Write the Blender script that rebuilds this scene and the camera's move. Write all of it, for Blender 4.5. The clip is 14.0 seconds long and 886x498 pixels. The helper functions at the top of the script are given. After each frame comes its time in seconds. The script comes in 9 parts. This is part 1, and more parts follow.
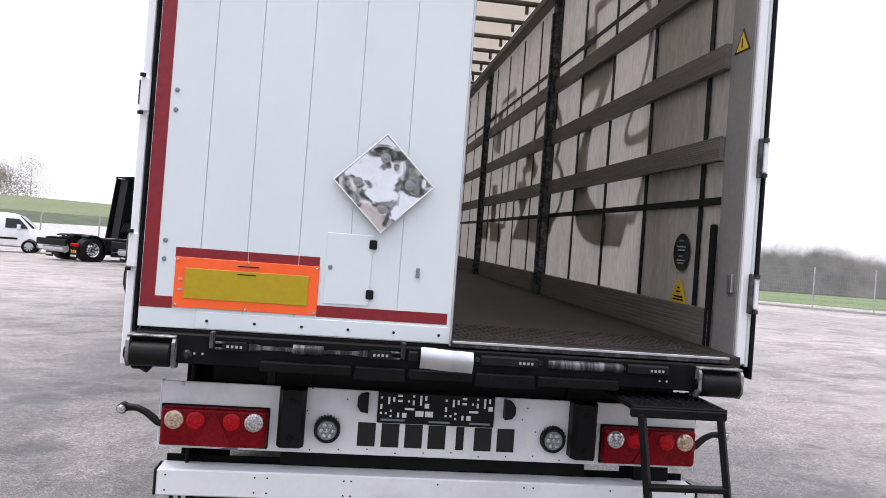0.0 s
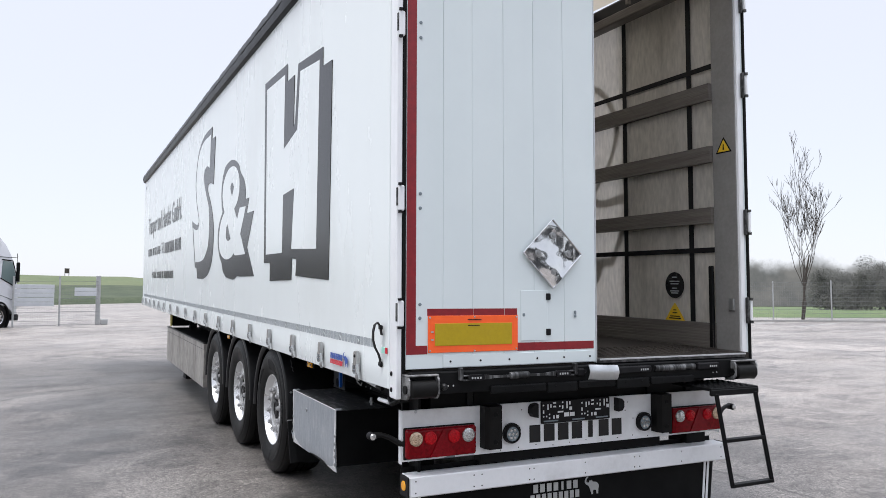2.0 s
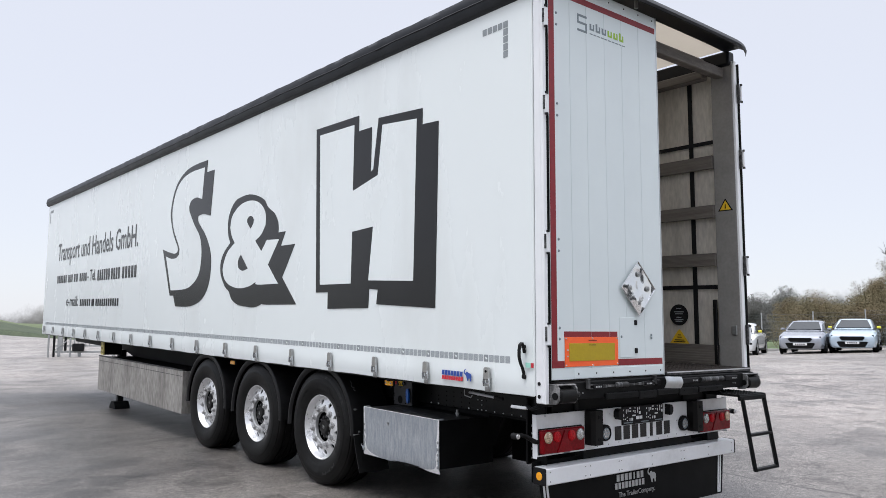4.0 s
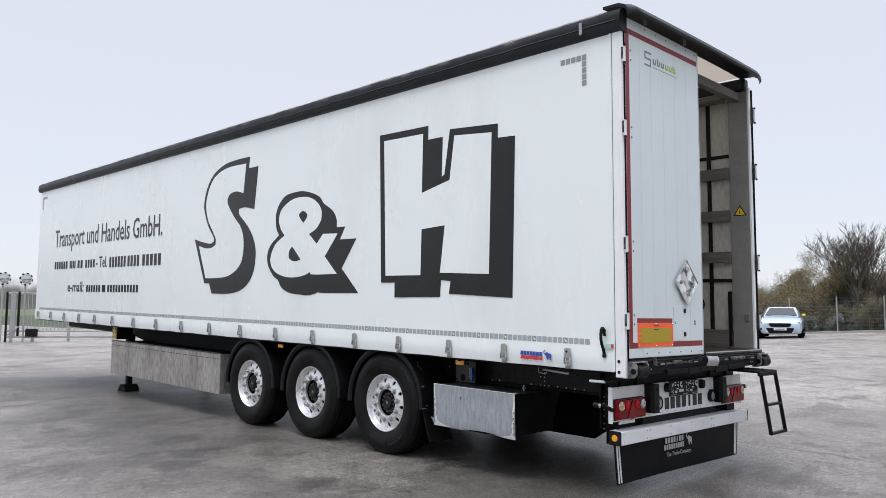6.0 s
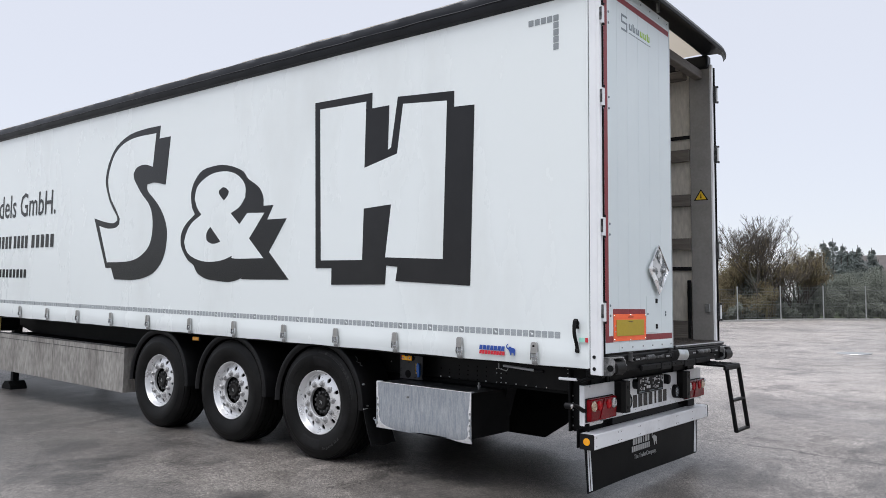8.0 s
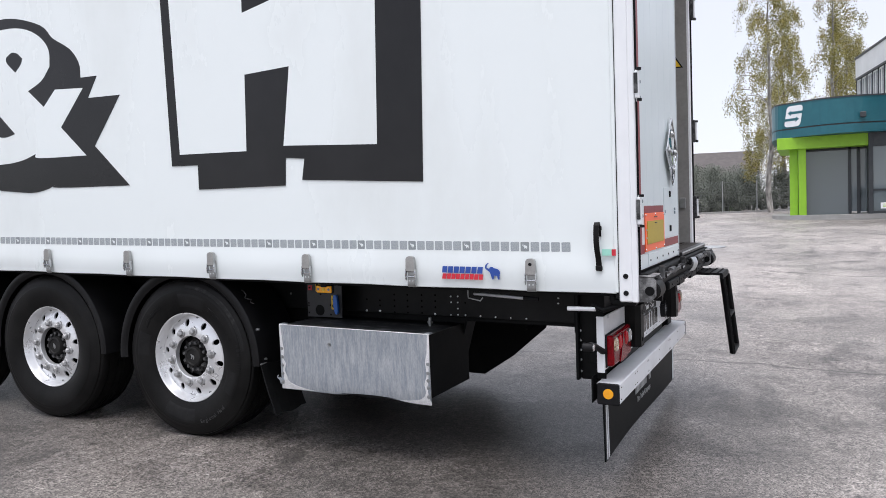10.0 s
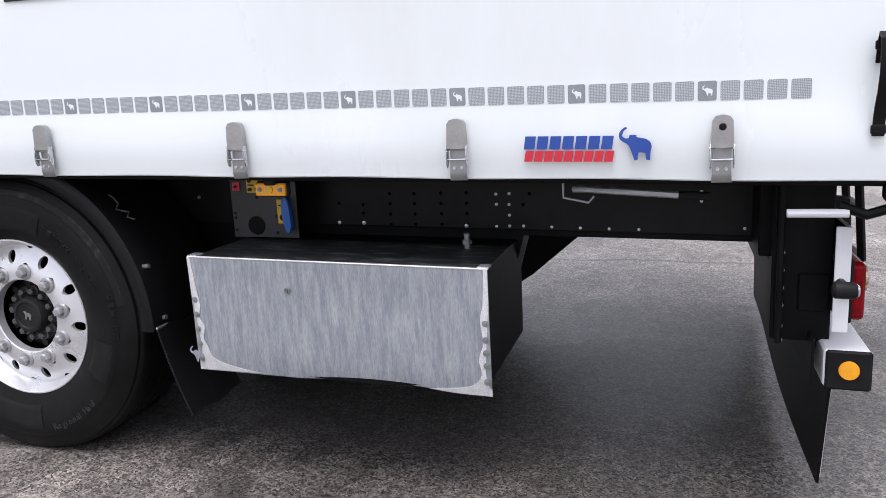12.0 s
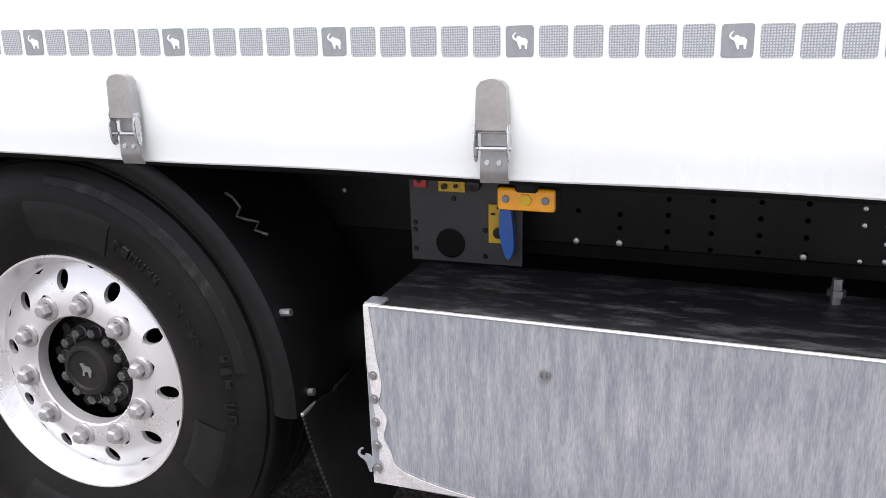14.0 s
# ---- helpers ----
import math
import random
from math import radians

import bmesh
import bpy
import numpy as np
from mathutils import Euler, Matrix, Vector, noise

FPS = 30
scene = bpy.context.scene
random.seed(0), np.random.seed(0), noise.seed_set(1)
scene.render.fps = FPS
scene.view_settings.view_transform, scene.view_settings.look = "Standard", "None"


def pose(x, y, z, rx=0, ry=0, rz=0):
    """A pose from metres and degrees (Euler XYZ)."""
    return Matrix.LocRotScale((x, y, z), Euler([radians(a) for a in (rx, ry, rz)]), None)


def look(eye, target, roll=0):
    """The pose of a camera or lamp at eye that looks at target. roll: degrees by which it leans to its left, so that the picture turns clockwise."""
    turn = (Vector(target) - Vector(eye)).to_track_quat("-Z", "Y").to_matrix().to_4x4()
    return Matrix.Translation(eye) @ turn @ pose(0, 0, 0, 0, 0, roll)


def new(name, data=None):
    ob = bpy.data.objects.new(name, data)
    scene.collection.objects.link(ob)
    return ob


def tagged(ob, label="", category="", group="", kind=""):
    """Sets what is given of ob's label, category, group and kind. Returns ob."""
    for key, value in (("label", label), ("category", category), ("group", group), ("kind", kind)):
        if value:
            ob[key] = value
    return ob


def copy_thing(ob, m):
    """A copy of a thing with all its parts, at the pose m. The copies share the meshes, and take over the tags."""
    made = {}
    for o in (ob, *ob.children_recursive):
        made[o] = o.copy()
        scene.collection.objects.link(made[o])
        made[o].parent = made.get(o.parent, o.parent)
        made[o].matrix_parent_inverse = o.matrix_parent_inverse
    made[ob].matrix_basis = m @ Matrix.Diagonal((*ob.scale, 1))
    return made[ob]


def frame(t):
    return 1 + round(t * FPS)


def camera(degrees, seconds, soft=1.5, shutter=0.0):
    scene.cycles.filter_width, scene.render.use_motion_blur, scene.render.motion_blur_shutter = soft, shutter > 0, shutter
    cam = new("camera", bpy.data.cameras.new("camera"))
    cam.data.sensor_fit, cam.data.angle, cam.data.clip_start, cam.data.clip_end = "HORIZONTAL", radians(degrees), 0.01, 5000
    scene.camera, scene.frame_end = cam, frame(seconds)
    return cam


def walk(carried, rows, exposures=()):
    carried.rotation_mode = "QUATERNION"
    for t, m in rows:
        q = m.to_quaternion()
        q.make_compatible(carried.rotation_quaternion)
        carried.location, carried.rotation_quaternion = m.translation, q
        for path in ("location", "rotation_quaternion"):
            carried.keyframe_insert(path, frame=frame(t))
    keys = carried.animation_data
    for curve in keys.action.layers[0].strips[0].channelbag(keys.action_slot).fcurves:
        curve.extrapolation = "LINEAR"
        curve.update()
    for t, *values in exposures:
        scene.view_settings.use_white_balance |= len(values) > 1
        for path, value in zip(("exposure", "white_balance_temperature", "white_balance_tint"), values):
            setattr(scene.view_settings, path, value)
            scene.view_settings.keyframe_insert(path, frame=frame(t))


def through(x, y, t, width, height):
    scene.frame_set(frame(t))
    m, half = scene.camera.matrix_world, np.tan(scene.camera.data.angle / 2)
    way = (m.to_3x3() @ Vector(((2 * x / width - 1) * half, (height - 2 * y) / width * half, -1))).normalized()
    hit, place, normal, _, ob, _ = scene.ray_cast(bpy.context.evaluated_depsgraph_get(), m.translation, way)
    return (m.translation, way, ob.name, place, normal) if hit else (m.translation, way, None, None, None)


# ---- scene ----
cam = camera(60.0, 14.0, soft=0.4)
PATH = [
    (0, (0.797, -3.007, 1.423), (1.051, -1.023, 1.445), 4.3),
    (0.5, (0.228, -3.233, 1.473), (0.682, -1.286, 1.53), 1.8),
    (1, (-0.353, -3.417, 1.475), (0.305, -1.529, 1.545), 1.0),
    (1.5, (-0.962, -3.471, 1.449), (-0.199, -1.625, 1.546), -0.0),
    (2, (-1.513, -3.572, 1.44), (-0.627, -1.784, 1.569), 0.1),
    (2.5, (-2.028, -3.561, 1.403), (-1.019, -1.841, 1.559), 0.3),
    (3, (-2.549, -3.507, 1.401), (-1.441, -1.852, 1.584), 0.4),
    (5.5, (-4.813, -3.163, 1.366), (-3.428, -1.734, 1.563), 0.1),
    (6, (-5.079, -3.168, 1.382), (-3.678, -1.752, 1.56), 0.4),
    (6.5, (-5.16, -3.15, 1.374), (-3.744, -1.748, 1.542), 0.8),
    (7, (-5.147, -3.059, 1.362), (-3.703, -1.684, 1.526), 1.2),
    (7.5, (-4.99, -2.772, 1.356), (-3.495, -1.453, 1.517), 1.1),
    (8, (-4.769, -2.394, 1.393), (-3.205, -1.156, 1.543), 0.5),
    (8.5, (-4.508, -1.973, 1.415), (-2.871, -0.831, 1.535), -0.2),
    (11, (-2.845, -0.008, 1.294), (-0.987, 0.693, 1.06), -2.5),
    (11.5, (-2.394, 0.3, 1.239), (-0.521, 0.936, 0.945), -2.6),
    (12, (-2.018, 0.623, 1.227), (-0.146, 1.206, 0.834), -2.9),
    (12.5, (-1.688, 0.955, 1.186), (0.193, 1.465, 0.742), -2.5),
    (13, (-1.375, 1.247, 1.168), (0.504, 1.743, 0.694), -2.5),
    (13.5, (-1.230, 1.480, 1.165), (0.640, 1.979, 0.664), -2.3),
    (14, (-1.209, 1.556, 1.230), (0.627, 2.164, 0.720), -1.5),
]
walk(cam, [(t, look(eye, target, roll)) for t, eye, target, roll in PATH], [(0.0, 0.26, 6550, 16), (1.0, 0.14, 6450, 12), (3.0, -0.05, 6500, 10), (6.5, -0.16, 6500, 10), (8.5, -0.14, 6500, 10), (11.0, 0.16, 6500, 14), (12.0, 0.22, 6500, 15), (12.5, 0.38, 6500, 15), (13.2, 0.50, 6600, 15), (14.0, 0.56, 6800, 15)])

# ---- world and light: a bright overcast sky ----
world = bpy.data.worlds.new("overcast")
scene.world = world
world.use_nodes = True
wn = world.node_tree
wn.nodes.clear()
sky = wn.nodes.new("ShaderNodeTexSky")
sky.sky_type = "NISHITA"
sky.sun_disc = False
sky.sun_elevation, sky.sun_rotation = radians(72), radians(-103)
sky.dust_density, sky.air_density = 1.0, 1.0
skybg = wn.nodes.new("ShaderNodeBackground")
skybg.inputs["Strength"].default_value = 0.035
wn.links.new(sky.outputs["Color"], skybg.inputs["Color"])
cloud = wn.nodes.new("ShaderNodeBackground")
cloud.inputs["Color"].default_value = (0.82, 0.838, 0.915, 1)
cloud.inputs["Strength"].default_value = 0.80
# an overcast sky is brighter overhead than at the horizon
coord = wn.nodes.new("ShaderNodeTexCoord")
split = wn.nodes.new("ShaderNodeSeparateXYZ")
wn.links.new(coord.outputs["Generated"], split.inputs[0])
over = wn.nodes.new("ShaderNodeMapRange")
over.interpolation_type = "SMOOTHSTEP"
over.inputs["From Min"].default_value, over.inputs["From Max"].default_value = 0.50, 1.0
over.inputs["To Min"].default_value, over.inputs["To Max"].default_value = 0.93, 3.3
wn.links.new(split.outputs["Z"], over.inputs["Value"])
wn.links.new(over.outputs[0], cloud.inputs["Strength"])
both = wn.nodes.new("ShaderNodeAddShader")
wout = wn.nodes.new("ShaderNodeOutputWorld")
wn.links.new(skybg.outputs[0], both.inputs[0])
wn.links.new(cloud.outputs[0], both.inputs[1])
wn.links.new(both.outputs[0], wout.inputs["Surface"])

sun_data = bpy.data.lights.new("sun", "SUN")
sun_data.energy, sun_data.angle, sun_data.color = 1.9, radians(30), (1.0, 0.98, 0.95)
sun = new("sun", sun_data)
sun.matrix_basis = look((-11, -2.5, 35), (0, 0, 0))


# ---- shape helpers ----
def box(bm, x0, x1, y0, y1, z0, z1, bevel=0.0, seg=1, m=None):
    """A box between the given limits, its edges rounded by bevel."""
    vs = [bm.verts.new((x, y, z)) for x in (x0, x1) for y in (y0, y1) for z in (z0, z1)]
    for q in ((0, 1, 3, 2), (4, 6, 7, 5), (0, 4, 5, 1), (2, 3, 7, 6), (0, 2, 6, 4), (1, 5, 7, 3)):
        bm.faces.new([vs[i] for i in q])
    if bevel:
        es = list({e for v in vs for e in v.link_edges})
        r = bmesh.ops.bevel(bm, geom=es, offset=bevel, segments=seg, affect="EDGES", profile=0.5)
        vs = list({v for f in r["faces"] for v in f.verts} | {v for v in vs if v.is_valid})
    if m is not None:
        bmesh.ops.transform(bm, matrix=m, verts=vs)
    return vs


def ring(bm, centre, u, v, r, seg):
    return [bm.verts.new(centre + (u * math.cos(a) + v * math.sin(a)) * r) for a in (2 * math.pi * k / seg for k in range(seg))]


def skin(bm, a, b):
    n = len(a)
    for k in range(n):
        bm.faces.new((a[k], a[(k + 1) % n], b[(k + 1) % n], b[k]))


def across(d):
    d = d.normalized()
    u = d.cross(Vector((0, 0, 1)) if abs(d.z) < 0.9 else Vector((1, 0, 0))).normalized()
    return u, d.cross(u)


def rod(bm, p, q, r, seg=10, r2=None):
    """A round bar from p to q."""
    p, q = Vector(p), Vector(q)
    u, v = across(q - p)
    a, b = ring(bm, p, u, v, r, seg), ring(bm, q, u, v, r if r2 is None else r2, seg)
    skin(bm, a, b)
    bm.faces.new(a[::-1])
    bm.faces.new(b)


def tube(bm, pts, r, seg=8):
    """A round tube along points; r is one radius or one for each point."""
    pts = [Vector(p) for p in pts]
    rr = r if isinstance(r, (list, tuple)) else [r] * len(pts)
    last = None
    u = None
    for k, p in enumerate(pts):
        d = (pts[min(k + 1, len(pts) - 1)] - pts[max(k - 1, 0)]).normalized()
        if u is None:
            u, v = across(d)
        else:
            u = (u - d * u.dot(d)).normalized()
            v = d.cross(u)
        now = ring(bm, p, u, v, rr[k], seg)
        if last:
            skin(bm, last, now)
        else:
            bm.faces.new(now[::-1])
        last = now
    bm.faces.new(last)


def lathe(bm, profile, seg=48, axis="x", centre=(0, 0, 0), a0=0.0, a1=2 * math.pi):
    """Turns (along, radius) pairs round an axis."""
    c = Vector(centre)
    e = {"x": (Vector((1, 0, 0)), Vector((0, 1, 0)), Vector((0, 0, 1))), "y": (Vector((0, 1, 0)), Vector((0, 0, 1)), Vector((1, 0, 0))), "z": (Vector((0, 0, 1)), Vector((1, 0, 0)), Vector((0, 1, 0)))}[axis]
    full = abs(a1 - a0 - 2 * math.pi) < 1e-6
    n = seg if full else seg + 1
    rows = []
    for k in range(n):
        a = a0 + (a1 - a0) * k / seg
        d = e[1] * math.cos(a) + e[2] * math.sin(a)
        rows.append([bm.verts.new(c + e[0] * x + d * r) for x, r in profile])
    for k in range(n if full else n - 1):
        a, b = rows[k], rows[(k + 1) % n]
        for i in range(len(profile) - 1):
            bm.faces.new((a[i], a[i + 1], b[i + 1], b[i]))


def prism(bm, pts, axis, d0, d1):
    """A flat outline, in the two coordinates other than axis, made solid between d0 and d1."""
    def at(p, d):
        return {"x": (d, p[0], p[1]), "y": (p[0], d, p[1]), "z": (p[0], p[1], d)}[axis]
    a = [bm.verts.new(at(p, d0)) for p in pts]
    b = [bm.verts.new(at(p, d1)) for p in pts]
    caps = [bm.faces.new(a[::-1]), bm.faces.new(b)]
    skin(bm, a, b)
    for f in caps:
        f.normal_update()
    if len(pts) > 4:
        bmesh.ops.triangulate(bm, faces=caps)


def sheet(bm, fn, nu, nv):
    """A grid of faces through fn(u, v), u and v from 0 to 1."""
    vs = [[bm.verts.new(fn(i / nu, j / nv)) for j in range(nv + 1)] for i in range(nu + 1)]
    for i in range(nu):
        for j in range(nv):
            bm.faces.new((vs[i][j], vs[i + 1][j], vs[i + 1][j + 1], vs[i][j + 1]))


def rounded(pts, sharp=40):
    """Adds points to an outline where it bends gently, and leaves its corners."""
    n = len(pts)
    p = [Vector(q) for q in pts]
    corner = []
    for k in range(n):
        a, b = p[k] - p[k - 1], p[(k + 1) % n] - p[k]
        corner.append(abs(math.degrees(a.angle(b))) > sharp)
    out = []
    for k in range(n):
        p0, p1, p2, p3 = p[k - 1], p[k], p[(k + 1) % n], p[(k + 2) % n]
        m1 = (p2 - p1) if corner[k] else (p2 - p0) / 2
        m2 = (p2 - p1) if corner[(k + 1) % n] else (p3 - p1) / 2
        for s in (0, 0.25, 0.5, 0.75):
            q = p1 * (2 * s**3 - 3 * s**2 + 1) + m1 * (s**3 - 2 * s**2 + s) + p2 * (3 * s**2 - 2 * s**3) + m2 * (s**3 - s**2)
            out.append(tuple(q))
            if s == 0 and corner[k] and corner[(k + 1) % n]:
                break
    return out


def oblong(w, h, r, n=4):
    """A rectangle about the origin with rounded corners."""
    out = []
    for cx, cy, a in ((w / 2 - r, h / 2 - r, 0), (r - w / 2, h / 2 - r, 90), (r - w / 2, r - h / 2, 180), (w / 2 - r, r - h / 2, 270)):
        out += [(cx + r * math.cos(radians(a + 90 * k / n)), cy + r * math.sin(radians(a + 90 * k / n))) for k in range(n + 1)]
    return out


def mesh_of(name, bm, material, smooth=False):
    me = bpy.data.meshes.new(name)
    bmesh.ops.recalc_face_normals(bm, faces=bm.faces)
    bm.to_mesh(me)
    bm.free()
    me.materials.append(material)
    if smooth:
        me.polygons.foreach_set("use_smooth", [True] * len(me.polygons))
        me.set_sharp_from_angle(angle=radians(35))
    return me


def part(name, bm, material, parent, label="", smooth=False):
    """Links a bmesh, or a mesh, as one object under a thing or a part."""
    me = bm if isinstance(bm, bpy.types.Mesh) else mesh_of(name, bm, material, smooth)
    ob = new(name, me)
    ob.parent = parent
    return tagged(ob, label)


def thing(name, label, category, m=None, group="", kind=""):
    ob = new(name)
    if m is not None:
        ob.matrix_basis = m
    return tagged(ob, label, category, group, kind)


def words(text, size, material, m, name="lettering", offset=0.0):
    """Lettering in the built-in font as a thin mesh; m places its plane."""
    cu = bpy.data.curves.new(name, "FONT")
    cu.body, cu.size, cu.extrude, cu.offset, cu.resolution_u = text, size, 0.001, offset, 2
    tmp = bpy.data.objects.new(name, cu)
    scene.collection.objects.link(tmp)
    me = bpy.data.meshes.new_from_object(tmp.evaluated_get(bpy.context.evaluated_depsgraph_get()))
    bpy.data.objects.remove(tmp)
    bpy.data.curves.remove(cu)
    me.transform(m)
    me.materials.clear()
    me.materials.append(material)
    return me


# ---- materials ----
def mat(name, c1, c2=None, rough=0.5, metal=0.0, scale=6.0, fine=0.0, bump=0.0, bump_scale=150.0, stretch=(1, 1, 1), coat=0.0, spread=0.0, mid=(0.35, 0.65), through=0.0, glow=0.0, spec=0.5):
    """A surface whose colour wanders between c1 and c2 at two scales, with fine relief."""
    m = bpy.data.materials.new(name)
    m.use_nodes = True
    t = m.node_tree
    b = t.nodes["Principled BSDF"]
    b.inputs["Roughness"].default_value, b.inputs["Metallic"].default_value = rough, metal
    b.inputs["Coat Weight"].default_value, b.inputs["Specular IOR Level"].default_value = coat, spec
    b.inputs["Base Color"].default_value = (*c1, 1)
    pos = t.nodes.new("ShaderNodeTexCoord")
    mp = t.nodes.new("ShaderNodeMapping")
    mp.inputs["Scale"].default_value = stretch
    t.links.new(pos.outputs["Object"], mp.inputs["Vector"])
    if c2:
        n1 = t.nodes.new("ShaderNodeTexNoise")
        n1.inputs["Scale"].default_value, n1.inputs["Detail"].default_value, n1.inputs["Roughness"].default_value = scale, 8, 0.65
        t.links.new(mp.outputs[0], n1.inputs["Vector"])
        r = t.nodes.new("ShaderNodeMapRange")
        r.inputs["From Min"].default_value, r.inputs["From Max"].default_value = mid
        t.links.new(n1.outputs["Fac"], r.inputs["Value"])
        mx = t.nodes.new("ShaderNodeMix")
        mx.data_type = "RGBA"
        mx.inputs["A"].default_value, mx.inputs["B"].default_value = (*c1, 1), (*c2, 1)
        t.links.new(r.outputs[0], mx.inputs["Factor"])
        out = mx.outputs["Result"]
        if fine:
            n2 = t.nodes.new("ShaderNodeTexNoise")
            n2.inputs["Scale"].default_value, n2.inputs["Detail"].default_value = bump_scale, 3
            t.links.new(mp.outputs[0], n2.inputs["Vector"])
            r2 = t.nodes.new("ShaderNodeMapRange")
            r2.inputs["To Min"].default_value, r2.inputs["To Max"].default_value = 1 - fine, 1 + fine
            r2.inputs["From Min"].default_value, r2.inputs["From Max"].default_value = 0.25, 0.75
            t.links.new(n2.outputs["Fac"], r2.inputs["Value"])
            mul = t.nodes.new("ShaderNodeMix")
            mul.data_type, mul.blend_type = "RGBA", "MULTIPLY"
            mul.inputs["Factor"].default_value = 1.0
            t.links.new(out, mul.inputs["A"])
            t.links.new(r2.outputs[0], mul.inputs["B"])
            out = mul.outputs["Result"]
        t.links.new(out, b.inputs["Base Color"])
        if spread:
            r3 = t.nodes.new("ShaderNodeMapRange")
            r3.inputs["To Min"].default_value, r3.inputs["To Max"].default_value = max(rough - spread, 0.02), min(rough + spread, 1)
            t.links.new(n1.outputs["Fac"], r3.inputs["Value"])
            t.links.new(r3.outputs[0], b.inputs["Roughness"])
    if bump:
        nb = t.nodes.new("ShaderNodeTexNoise")
        nb.inputs["Scale"].default_value, nb.inputs["Detail"].default_value = bump_scale, 4
        t.links.new(mp.outputs[0], nb.inputs["Vector"])
        bp = t.nodes.new("ShaderNodeBump")
        bp.inputs["Strength"].default_value, bp.inputs["Distance"].default_value = bump, 0.01
        t.links.new(nb.outputs["Fac"], bp.inputs["Height"])
        t.links.new(bp.outputs[0], b.inputs["Normal"])
    if through:
        tr = t.nodes.new("ShaderNodeBsdfTranslucent")
        tr.inputs["Color"].default_value = (*c1, 1)
        ms = t.nodes.new("ShaderNodeMixShader")
        ms.inputs[0].default_value = through
        t.links.new(b.outputs[0], ms.inputs[1])
        t.links.new(tr.outputs[0], ms.inputs[2])
        t.links.new(ms.outputs[0], t.nodes["Material Output"].inputs["Surface"])
    if glow:
        b.inputs["Emission Color"].default_value, b.inputs["Emission Strength"].default_value = (*c1, 1), glow
    return m


def glass(name, tint, rough=0.02):
    m = bpy.data.materials.new(name)
    m.use_nodes = True
    b = m.node_tree.nodes["Principled BSDF"]
    b.inputs["Base Color"].default_value = (*tint, 1)
    b.inputs["Roughness"].default_value, b.inputs["Transmission Weight"].default_value, b.inputs["IOR"].default_value = rough, 0.0, 1.5
    b.inputs["Specular IOR Level"].default_value = 0.8
    return m




def asphalt():
    """Worn asphalt: pale and dark drifts, oil stains, stone chips, fine cracks, painted trailer shade."""
    m = bpy.data.materials.new("asphalt")
    m.use_nodes = True
    t = m.node_tree
    b = t.nodes["Principled BSDF"]
    pos = t.nodes.new("ShaderNodeTexCoord").outputs["Object"]

    def tex(scale, detail=4, rough=0.6, distort=0.0, stretch=None):
        v = pos
        if stretch:
            mp = t.nodes.new("ShaderNodeMapping")
            mp.inputs["Scale"].default_value = stretch
            mp.inputs["Rotation"].default_value = (0, 0, radians(28))
            t.links.new(pos, mp.inputs["Vector"])
            v = mp.outputs[0]
        n = t.nodes.new("ShaderNodeTexNoise")
        n.inputs["Scale"].default_value, n.inputs["Detail"].default_value = scale, detail
        n.inputs["Roughness"].default_value, n.inputs["Distortion"].default_value = rough, distort
        t.links.new(v, n.inputs["Vector"])
        return n.outputs["Fac"]

    def span(v, f0, f1, t0, t1):
        r = t.nodes.new("ShaderNodeMapRange")
        for k, q in zip(("From Min", "From Max", "To Min", "To Max"), (f0, f1, t0, t1)):
            r.inputs[k].default_value = q
        t.links.new(v, r.inputs["Value"])
        return r.outputs[0]

    def times(p, q):
        k = t.nodes.new("ShaderNodeMath")
        k.operation = "MULTIPLY"
        t.links.new(p, k.inputs[0])
        t.links.new(q, k.inputs[1])
        return k.outputs[0]

    chips = t.nodes.new("ShaderNodeTexVoronoi")
    chips.inputs["Scale"].default_value = 150
    t.links.new(pos, chips.inputs["Vector"])
    bw = t.nodes.new("ShaderNodeRGBToBW")
    t.links.new(chips.outputs["Color"], bw.inputs[0])
    cracks = t.nodes.new("ShaderNodeTexVoronoi")
    cracks.feature = "DISTANCE_TO_EDGE"
    cracks.inputs["Scale"].default_value = 0.11
    wob = t.nodes.new("ShaderNodeTexNoise")
    wob.inputs["Scale"].default_value, wob.inputs["Detail"].default_value = 0.7, 6
    t.links.new(pos, wob.inputs["Vector"])
    mixv = t.nodes.new("ShaderNodeMix")
    mixv.data_type = "VECTOR"
    mixv.inputs["Factor"].default_value = 0.45
    t.links.new(pos, mixv.inputs["A"])
    t.links.new(wob.outputs["Color"], mixv.inputs["B"])
    t.links.new(mixv.outputs["Result"], cracks.inputs["Vector"])
    tone = span(tex(0.16, 5), 0.3, 0.7, ASPHALT_TONE * 0.74, ASPHALT_TONE * 1.28)
    tone = times(tone, span(tex(0.9, 6, 0.7, 0.6), 0.35, 0.68, 1.12, 0.86))
    tone = times(tone, span(tex(1.5, 4, 0.5, 0.3), 0.55, 0.61, 1.0, 0.70))
    tone = times(tone, span(tex(5.5, 3, 0.5, 0.2), 0.66, 0.70, 1.0, 0.64))
    tone = times(tone, span(tex(38, 3, 0.7), 0.28, 0.72, 0.52, 1.50))
    tone = times(tone, span(tex(0.5, 4, 0.6, 0.8, (0.25, 2.2, 1)), 0.54, 0.72, 1.0, 0.80))
    tone = times(tone, span(tex(14, 3), 0.3, 0.7, 0.76, 1.24))
    tone = times(tone, span(bw.outputs[0], 0.12, 0.88, 0.10, 2.10))
    tone = times(tone, span(cracks.outputs["Distance"], 0.0006, 0.002, 0.45, 1.0))
    # ragged ellipse: tyre and oil soiling, plus trailer shade painted into the tone
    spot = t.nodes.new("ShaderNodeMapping")
